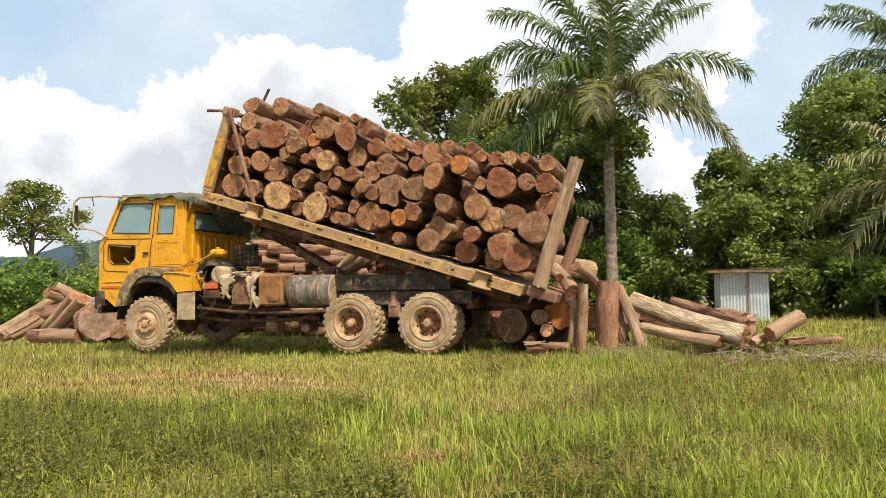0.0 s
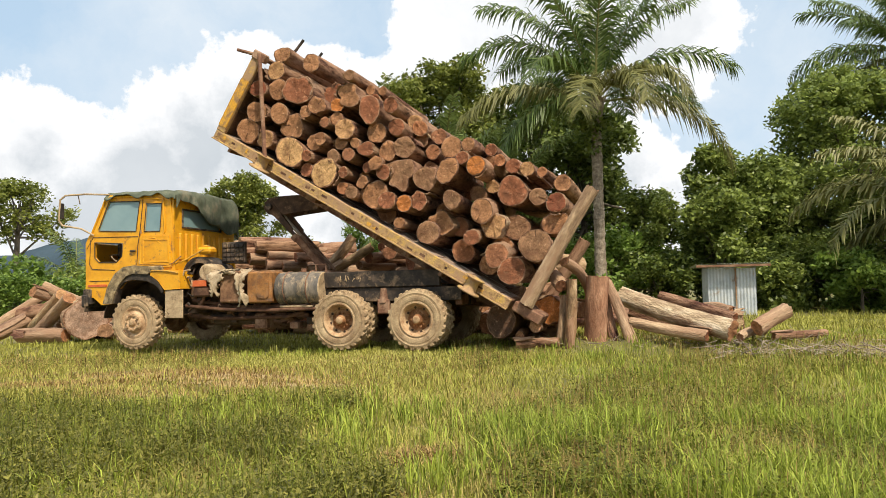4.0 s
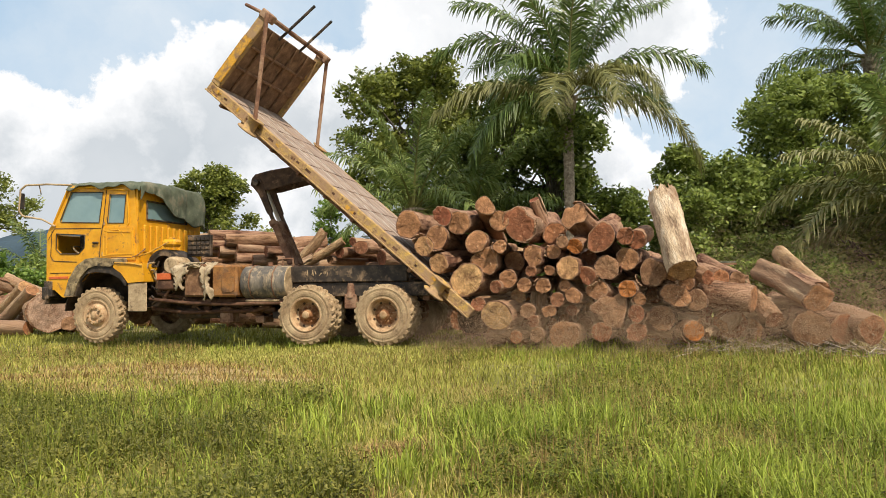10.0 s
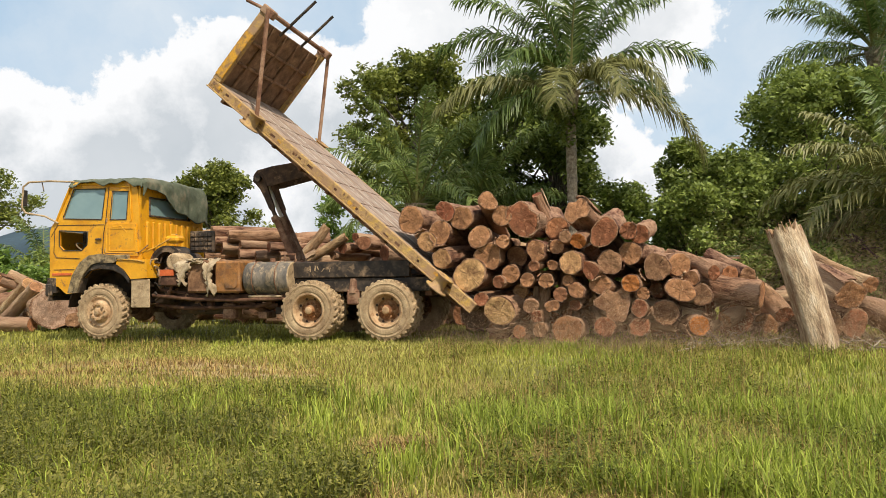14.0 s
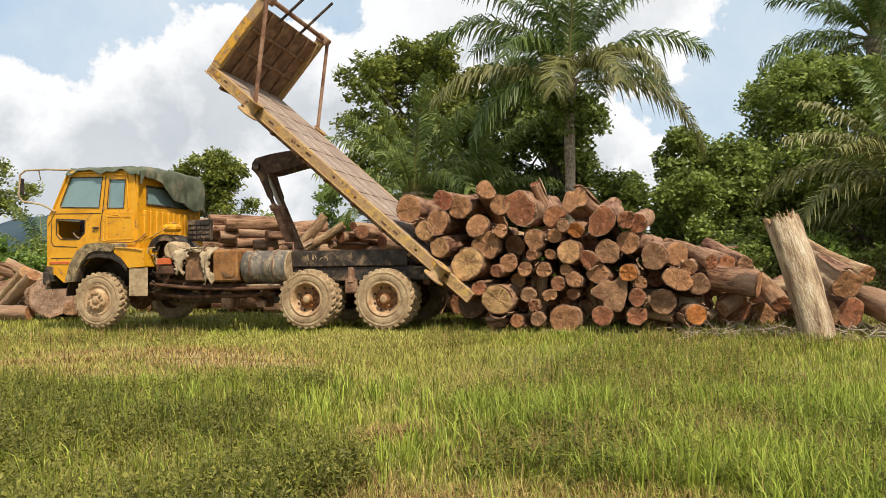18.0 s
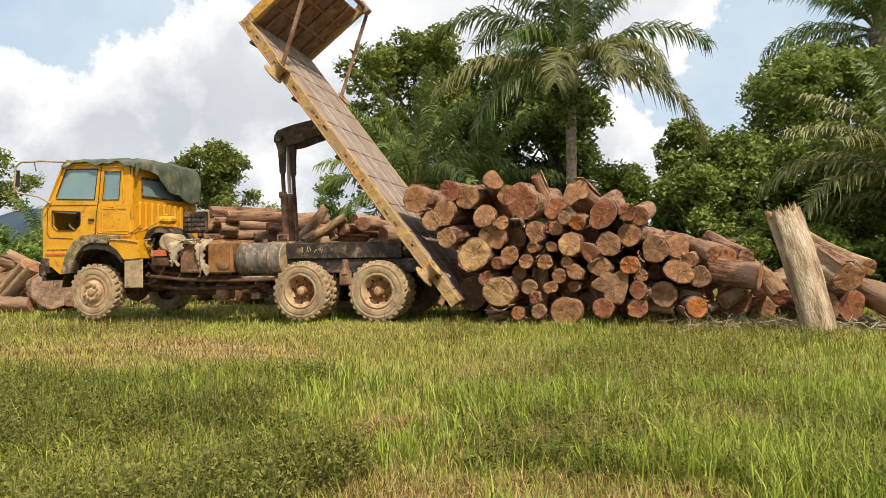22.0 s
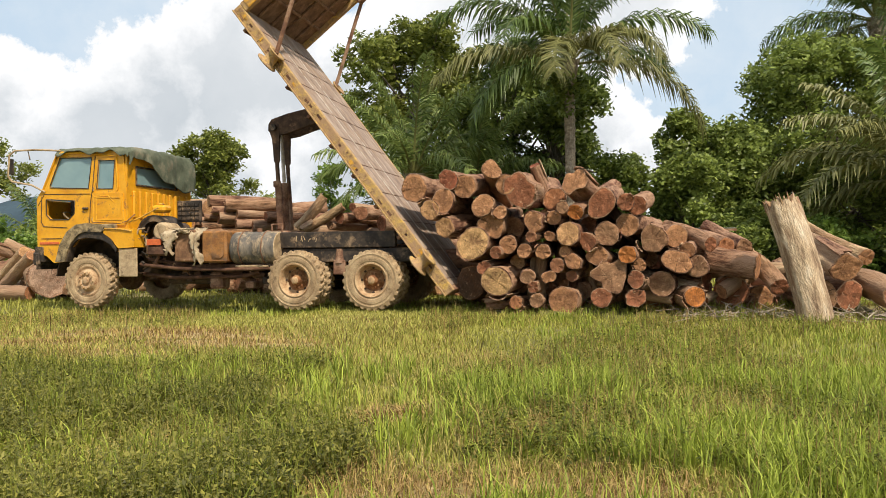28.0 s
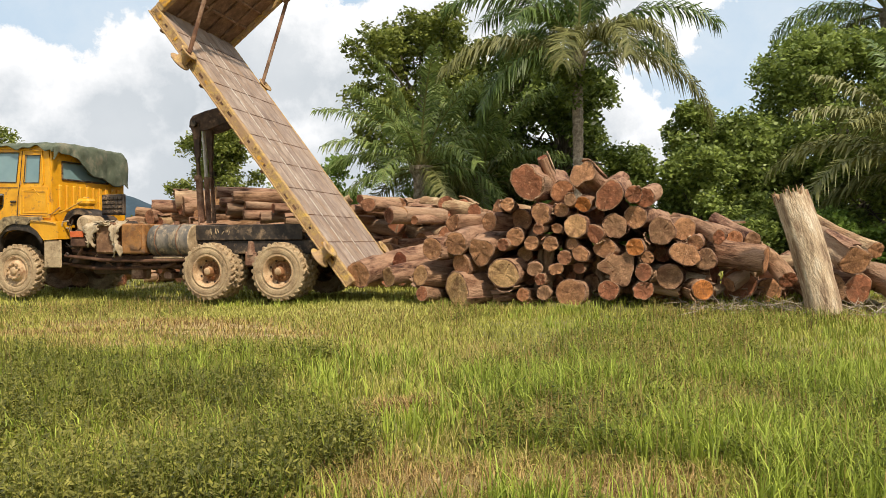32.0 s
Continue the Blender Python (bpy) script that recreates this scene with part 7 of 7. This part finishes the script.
def fixed_log(r, length, a, b, c, yaw=0.0, pitch=0.0, label="weathered hardwood log lying in the old heap", bark=None, rough=0.07):
    """A log that lies still: near end at (a, b, c) of the stage; yaw turns it about z, pitch lifts its far end."""
    i = len(FIXED)
    ob = log(r, length, STAGE @ pose(a, b, c, pitch, (i * 47) % 360 if pitch == 0 else 0, yaw), 900 + i, label, "logs of the old heap", bark, rough)
    FIXED.append(ob)
    return ob


FIXED = []


def log_between(r, p, q, label, bark=None, rough=0.07, tone=None, oval=0.1):
    """A still log from p to q, both in the stage's space."""
    p, q = Vector(p), Vector(q)
    i = len(FIXED)
    turn = (q - p).to_track_quat("Y", "Z").to_matrix().to_4x4()
    ob = log(r, (q - p).length, STAGE @ Matrix.Translation(p) @ turn, 900 + i, label, "logs of the old heap", bark, rough, oval, tone=tone)
    FIXED.append(ob)
    return ob


# old heap past the truck's tail
log_between(0.09, (2.46, 0.35, -0.05), (2.53, 0.4, 1.12), "pale log standing upright against the heap", M_PALE, 0.05)
log_between(0.07, (2.27, 0.5, -0.05), (2.38, 0.6, 0.86), "thin log leaning on the heap", M_OLD, 0.05)
log_between(0.18, (2.86, 0.75, -0.06), (2.92, 0.82, 1.16), "thick reddish stripped log stump standing on end", M_STRIPPED, 0.1, oval=0.2)
log_between(0.085, (3.46, 0.52, 0.0), (3.05, 0.92, 1.08), "thin log leaning on the heap", M_OLD, 0.06)
log_between(0.07, (3.2, 0.62, 0.0), (3.0, 1.0, 0.9), "thin log leaning on the heap", None, 0.06)
log_between(0.085, (2.40, 0.6, 1.42), (2.72, 1.3, 0.92), "pale log on top of the heap", M_OLD, 0.05)
log_between(0.11, (2.34, 0.5, 1.02), (1.94, 1.35, 1.42), "short log on top of the heap", M_OLD, 0.06)
log_between(0.075, (2.12, 0.7, 1.24), (1.69, 1.6, 1.48), "thin log on top of the heap", M_PALE, 0.05)
log_between(0.15, (4.92, 0.36, 0.30), (3.26, 1.3, 0.84), "long fallen log with torn bark", M_POST, 0.09)
log_between(0.10, (4.55, 0.3, 0.22), (3.42, 0.7, 0.42), "long thin log lying in the grass", M_OLD, 0.07)
log_between(0.08, (5.0, 0.8, 0.46), (3.9, 1.8, 0.82), "long thin log on top of another", M_BARK, 0.07)
log_between(0.11, (4.7, 1.0, 0.25), (3.4, 1.7, 0.55), "long log beneath the others", M_BARK, 0.07)
log_between(0.07, (4.98, 1.2, 0.56), (4.55, 1.5, 0.62), "short stub of a branch on the logs", M_OLD, 0.08)
log_between(0.115, (5.25, 0.3, 0.33), (5.72, 0.62, 0.58), "short sawn log lying in the grass", M_OLD, 0.05, TAN)
log_between(0.07, (5.0, 0.25, 0.2), (5.4, 0.75, 0.26), "thin log lying in the grass", M_OLD)
log_between(0.06, (5.5, 0.5, 0.2), (6.3, 0.9, 0.22), "thin log lying in the grass", M_BARK)
log_between(0.255, (1.33, 0.5, 0.46), (1.38, 2.1, 0.5), "large dark log under the bed's tail", M_BARK, 0.06, (0.12, 0.07, 0.045))
log_between(0.12, (1.81, 0.45, 0.6), (1.75, 1.9, 0.62), "round log with a dark core in the old heap", None, 0.05, GREY)
log_between(0.11, (1.92, 0.4, 0.38), (1.98, 1.9, 0.36), "log with a fresh orange sawn end in the old heap", None, 0.05, (0.58, 0.31, 0.17))
log_between(0.27, (2.10, 0.72, 0.62), (2.0, 2.3, 0.6), "thick log with an orange sawn end in the old heap", None, 0.1, ORANGE)
log_between(0.08, (1.66, 0.4, 0.22), (1.6, 1.7, 0.2), "slender log in the old heap", None, 0.05, TAN)
log_between(0.08, (1.62, 0.3, 0.1), (2.3, 0.32, 0.12), "slender reddish log lying in the grass", None, 0.05)
log_between(0.22, (2.3, 1.3, 0.24), (0.9, 2.2, 0.24), "weathered hardwood log lying in the old heap")
log_between(0.16, (1.6, 1.1, 0.85), (0.3, 1.7, 0.85), "weathered hardwood log lying in the old heap")
log_between(0.15, (2.6, 1.2, 0.6), (1.4, 2.1, 0.8), "weathered hardwood log lying in the old heap", M_OLD)


def stack(a0, a1, b0, b1, height, count, seed, yaws, label, r0=0.11, r1=0.25, length=(1.6, 2.8), barks=(None, None, 1)):
    """A random stack of logs between two places of the stage."""
    rs = random.Random(seed)
    for i in range(count):
        u = rs.random()
        r = rs.uniform(r0, r1)
        lift = rs.random() ** 1.1 * height
        yaw = rs.choice(yaws) + rs.uniform(-14, 14)
        fixed_log(r, rs.uniform(*length), a0 + (a1 - a0) * u, b0 + (b1 - b0) * (0.25 * rs.random() + 0.6 * lift / max(height, 0.1)), max(r, lift), yaw, rs.uniform(-9, 9), label, (M_OLD, M_PALE)[i % 2] if barks[i % 3] else None)


BACK = "hardwood log in the stack behind the truck"
stack(-9.4, -5.4, 4.6, 6.2, 2.25, 52, 21, (-12, -30, -45, -55, 10, -60), BACK, length=(1.2, 2.2))
stack(-5.6, -1.6, 4.6, 6.2, 1.85, 52, 22, (-50, -62, -40, -70, 30, -14), BACK, length=(1.2, 2.2))
for k, (r, a, c) in enumerate(((0.15, -5.46, 2.13), (0.15, -5.65, 1.84), (0.14, -5.92, 2.25), (0.10, -5.83, 2.03), (0.14, -5.19, 1.70), (0.10, -5.15, 1.93), (0.10, -6.04, 1.86), (0.13, -4.75, 1.62), (0.12, -4.4, 1.84), (0.14, -4.1, 1.55))):
    fixed_log(r, 1.5 + 0.13 * (k * 3 % 5), a, 4.2, c, -58 + 7 * (k % 3), 0, BACK, (None, M_OLD)[k % 2])
for k, (r, a, c) in enumerate(((0.12, -2.19, 2.0), (0.13, -2.51, 1.76), (0.16, -1.2, 1.66), (0.11, -0.9, 1.5), (0.10, -2.75, 1.6))):
    fixed_log(r, 1.4, a, 4.15, c, -24 + 9 * (k % 3), 0, BACK, (M_OLD, None)[k % 2])
stack(-1.8, 0.9, 4.2, 6.0, 1.95, 40, 25, (-10, 62, 72, 20, -24), BACK, length=(1.4, 2.2))
stack(2.0, 5.5, 3.6, 5.4, 0.4, 10, 24, (-10, 60, 70, 20, -60), BACK)
fixed_log(0.13, 0.95, -3.5, 4.0, 1.55, -72, 50, "pale log leaning on the stack", M_PALE)
fixed_log(0.11, 1.05, -3.3, 3.9, 1.5, -75, 30, "pale log leaning on the stack", M_PALE)
fixed_log(0.17, 1.5, -1.94, 4.0, 1.86, -10, 0, "log with a fresh orange sawn end on the stack")
fixed_log(0.19, 1.5, -1.45, 4.0, 1.62, -40, 0, "grey log on the stack", M_OLD)
# low heap beyond the cab
LOW = "hardwood log in the low heap beyond the cab"
stack(-11.0, -8.8, 3.0, 4.0, 0.5, 16, 23, (-60, 20, 0, 70, -25), LOW, 0.13, 0.2, (1.0, 1.6), (1, 1, None))
log_between(0.46, (-8.49, 2.0, 0.5), (-9.3, 2.9, 0.5), "large round log in the low heap beyond the cab", M_OLD, 0.09, (0.36, 0.235, 0.165))
log_between(0.17, (-8.0, 2.05, 0.24), (-8.8, 2.95, 0.24), LOW, None, 0.06, GREY)
log_between(0.14, (-10.5, 2.5, 1.16), (-10.2, 3.7, 0.72), LOW, M_OLD, 0.06, TAN)
log_between(0.13, (-10.5, 2.8, 1.28), (-9.4, 3.3, 0.72), LOW, M_OLD, 0.06)
log_between(0.14, (-11.6, 2.1, 0.18), (-10.7, 3.2, 1.15), LOW, M_OLD, 0.06)
log_between(0.14, (-11.1, 2.05, 0.15), (-10.2, 3.0, 0.92), LOW, M_OLD, 0.07)
log_between(0.16, (-8.9, 1.95, 0.98), (-10.2, 2.3, 0.14), "long log leaning up the low heap", M_OLD, 0.06, TAN)
log_between(0.15, (-9.35, 2.2, 1.05), (-10.6, 2.6, 0.3), "long log leaning up the low heap", M_PALE, 0.06)
log_between(0.16, (-10.2, 1.85, 0.14), (-8.85, 1.8, 0.15), "log lying in the grass before the low heap", M_OLD, 0.08)
log_between(0.15, (-10.9, 2.5, 0.6), (-9.7, 2.55, 0.72), LOW, M_BARK, 0.06)
log_between(0.12, (-11.2, 1.9, 0.12), (-10.9, 2.8, 0.3), LOW, M_OLD, 0.06, GREY)
log_between(0.17, (-9.6, 2.6, 0.8), (-8.6, 3.0, 0.9), LOW, M_OLD, 0.07)

def brush(name, a0, a1, b0, b1, count, seed, label):
    """Dry sticks strewn on the ground."""
    rs = np.random.RandomState(seed)
    V, F = [], []
    for i in range(count):
        p = STAGE @ Vector((rs.uniform(a0, a1), rs.uniform(b0, b1), abs(rs.normal(0.03, 0.05))))
        yaw, ln, r = rs.uniform(0, 6.28), rs.uniform(0.06, 0.4), rs.uniform(0.004, 0.012)
        d = np.array([math.cos(yaw) * ln, math.sin(yaw) * ln * 0.6, rs.normal(0.02, 0.08)])
        s = np.array([-math.sin(yaw), math.cos(yaw), 0]) * r
        k = len(V)
        up = np.array([0, 0, r * 1.7])
        p = np.array(p)
        V += [p - s, p + s, p + up, p + d - s * 0.5, p + d + s * 0.5, p + d + up * 0.5]
        F += [(k, k + 1, k + 4, k + 3), (k + 1, k + 2, k + 5, k + 4), (k + 2, k, k + 3, k + 5)]
    tagged(arrays(name, V, F, M_TWIG), label, "twigs", kind="stuff")


brush("brushwood", 4.6, 9.5, -0.9, 2.2, 900, 6, "dry sticks and bark strewn beside the logs")
brush("bark_litter", 1.6, 6.5, 0.2, 1.4, 260, 7, "bark litter round the log heap")

# logs that tumble apart from the rest
big_post = log(0.205, 1.72, Matrix(), 501, "thick pale splintered log that ends upright in the heap", "logs of the truck load", M_POST, 0.12, 0.12, -0.04, 0.10)
rs = random.Random(44)
for k in range(22):
    q, rr, hh = 2 * math.pi * k / 22 + rs.uniform(-0.1, 0.1), 0.205 * rs.uniform(0.82, 1.02), rs.uniform(0.03, 0.14)
    p = Vector((rr * math.cos(q), 1.62, rr * math.sin(q)))
    bm = rod(bmesh.new(), p, p + Vector((0.02 * math.cos(q) + rs.uniform(-0.02, 0.02), hh + 0.06, 0.02 * math.sin(q))), rs.uniform(0.018, 0.034), 0.003, 5)
    part("splinter", bm, M_PALE, big_post)
tail_post = log(0.13, 2.1, Matrix(), 502, "rough bark-covered log standing as a tail stake", "logs of the truck load", M_OLD, 0.1)
tail_post_far = log(0.12, 1.35, Matrix(), 503, "rough bark-covered log standing as a tail stake", "logs of the truck load", M_BARK, 0.1)
tail_board = new("tail_board")
tagged(tail_board, "thick worn timber laid across the bed's tail", "timber")
bm = box(bmesh.new(), -0.22, 0.28, 0.0, 2.4, -0.17, 0.0, 0.02)
part("board", bm, M_RUST, tail_board)
edge_logs = [log((0.205, 0.13, 0.205)[k], 1.75, Matrix(), 504 + k, "grey weathered log thrown to the heap's edge", "logs of the truck load", (M_OLD, M_PALE, M_OLD)[k], 0.09) for k in range(3)]


def dust():
    """Dust that the fall throws up: puffs of fine specks, low ones at the heap's foot and thin high ones behind its far end."""
    rs = np.random.RandomState(60)
    for k in range(7):
        n, wide, tall = (40000, 0.9, 0.42) if k < 5 else (38000, 1.3, 0.75)
        c = np.stack([rs.normal(0, wide, n), rs.normal(0, 0.35, n), np.abs(rs.normal(0, tall, n)) - 0.1], -1) * rs.uniform(0.7, 1.1, (n, 1))
        c[:, 2] += 0.14 * np.sin(c[:, 0] * 3 + k)
        V = (c[:, None, :] + rs.normal(0, 0.004, (n, 3, 3))).reshape(-1, 3)
        ob = arrays("dust_cloud", V, np.arange(3 * n).reshape(-1, 3), M_DUST)
        tagged(ob, "thin red-brown dust cloud raised by falling logs", "dust", kind="stuff")
        DUST.append(ob)


DUST = []
dust()


def upright(a, b, c, lean, yaw=0, roll=0):
    """A pose for a log that stands: its axis up, leaning by lean degrees towards +a."""
    return STAGE @ pose(a, b, c, 0, lean, yaw) @ pose(0, 0, 0, 90, roll, 0)


def lying(p, q):
    """A pose for a log that lies from p towards q, both in the stage's space."""
    return STAGE @ Matrix.Translation(p) @ (Vector(q) - Vector(p)).to_track_quat("Y", "Z").to_matrix().to_4x4()


def motions():
    """All that moves."""
    times = sorted({r[0] for r in DRIVE})
    walk(truck, [(t, truck_pose(t)) for t in times])
    walk(bed, [(t, bed_pose(t)) for t, _ in TIP])
    for ob, x, y, far in MOVING:
        flip = pose(0, 0, 0, 0, 0, 180) if far else Matrix()
        walk(ob, [(t, pose(x, y, R_WHEEL, 0, math.degrees(at(DRIVE, t) / R_WHEEL), 0) @ flip) for t in times])
    for ob, what in MOVE_PARTS:
        rows = []
        for t, _ in TIP:
            e = elbow(t)
            top = bed_pose(t) @ HOIST_HEAD
            rows.append((t, {"bracket": aim(e, top), "barrel": aim(HOIST_FOOT, e), "arm": aim(e, HOIST_FOOT)}[what]))
        walk(ob, rows)
    for item in LOADED:
        walk(item[0], load_rows(item))
    on_bed = [0, 0.5, 1, 1.5, 2, 2.5, 3, 3.5, 4, 4.5, 5.5, 6.5, 7, 7.4]
    for ob, y, lean, rest in ((tail_post, 0.05, 0.5, (4.6, 0.75, 0.6)), (tail_post_far, 2.2, 3.0, (4.4, 1.1, 0.95))):
        rows = [(t, truck_pose(t) @ bed_pose(t) @ pose(1.46, y, 0.46, 0, lean, 0) @ pose(0, 0, 0, 90, 0, 0)) for t in on_bed]
        rows += [(7.8, upright(2.2, y, 0.35, 62)), (8.1, upright(3.0, y, 0.2, 80)), (8.5, upright(4.2, y + 0.3, 0.3, 86)), (9.2, upright(*rest, 88)), (32, upright(*rest, 88))]
        walk(ob, rows)
    rows = [(t, truck_pose(t) @ bed_pose(t) @ pose(1.5, 0.02, 0.44, 0, 0, 0)) for t in on_bed]
    down = STAGE @ pose(2.6, 0.3, 0.12, 0, 4, 3)
    walk(tail_board, rows + [(7.8, STAGE @ pose(1.95, 0.1, 0.3, 0, 35, 0)), (8.2, down), (32, down)])
    rows = [(t, truck_pose(t) @ bed_pose(t) @ pose(0.3, 0.3, 1.3, 0, 0, 0)) for t in on_bed]
    rows += [(8.0, STAGE @ pose(1.0, 0.3, 1.6, 0, 0, 0)), (8.5, STAGE @ pose(3.0, 0.4, 1.2, 8, 0, 0)), (9.0, STAGE @ pose(3.75, 0.6, 1.0, 20, 0, 0)), (9.5, STAGE @ pose(4.15, 0.3, 1.0, 38, 0, 6)), (9.8, STAGE @ pose(4.42, -0.15, 1.12, 46, 0, 8)),
             (10.0, STAGE @ pose(4.66, -0.3, 1.17, 47, 0, 10)), (10.25, STAGE @ pose(5.2, -0.45, 0.9, 48, 0, 16)), (10.5, STAGE @ pose(5.72, -0.6, 0.6, 52, 0, 22)), (10.75, STAGE @ pose(6.1, -0.7, 0.2, 62, 0, 30)), (11.0, STAGE @ pose(6.3, -0.75, 0.02, 72, 0, 46)), (11.3, STAGE @ pose(6.32, -0.75, -0.02, 75, 0, 62)), (32, STAGE @ pose(6.32, -0.75, -0.02, 75, 0, 62))]
    walk(big_post, rows)
    for k, ob in enumerate(DUST):
        a, y, c = ((1.6, -0.3, 0.0), (3.2, -0.4, 0.05), (4.9, -0.45, 0.1), (6.4, -0.4, 0.15), (7.8, 0.1, 0.2), (6.3, 1.6, 0.7), (8.0, 1.2, 0.7))[k]
        t0 = 7.8 + 0.25 * min(k, 4) if k < 5 else 9.0 + 0.3 * (k - 5)
        sunk, far = STAGE @ pose(a - 0.4, y, -3.6), STAGE @ pose(a + 0.5, y, -3.6)
        walk(ob, [(0, sunk), (t0, sunk), (t0 + (0.5 if k < 2 else 0.8), STAGE @ pose(a, y, c)), (10.6, STAGE @ pose(a + 0.15, y, c + 0.1)), (13.0, STAGE @ pose(a + 0.35, y, c - 0.08)), (16.0, STAGE @ pose(a + 0.4, y, c - 0.4)), (24.5 + 0.5 * k, far), (32, far)])
    for k, ob in enumerate(edge_logs):
        rows = [(t, truck_pose(t) @ bed_pose(t) @ pose(-0.5 + 0.55 * k, 0.25, 0.9, 0, 0, 0)) for t in on_bed]
        end = (STAGE @ pose(6.83, -0.2, 0.70, 17, 0, 14), STAGE @ pose(7.2, 0.2, 0.84, 18, 0, 20), STAGE @ pose(7.5, -0.1, 0.3, 6, 0, 16))[k]
        mid = (STAGE @ pose(5.0, 0.6, 0.9, 0, 0, 20), STAGE @ pose(5.6, 0.8, 0.6, 0, 0, 30), STAGE @ pose(5.8, 0.4, 0.35, 0, 0, 25))[k]
        first = rows[-1][1]
        if k == 1:                                                 # rides on top of the slide, lying along it
            rows = [(t, truck_pose(t) @ bed_pose(t) @ pose(-0.35, 0.6, 2.2, 0, 0, -20)) for t in on_bed]
            rows += [(8.2, lying((1.62, 0.15, 2.05), (2.85, 0.55, 2.62))), (8.4, lying((1.98, 0.2, 1.62), (3.30, 0.6, 2.18))), (8.6, lying((2.6, 0.7, 1.15), (3.6, 1.1, 1.62)))]
            mid = lying((3.7, 0.3, 1.05), (4.5, 0.9, 1.75))
        else:
            rows.append((8.3, first.lerp(mid, 0.4)))
        rows += [(9.0, mid), (9.6, mid.lerp(end, 0.55)), (10.2, mid.lerp(end, 0.92)), (10.7, end), (32, end)]
        walk(ob, rows)


motions()
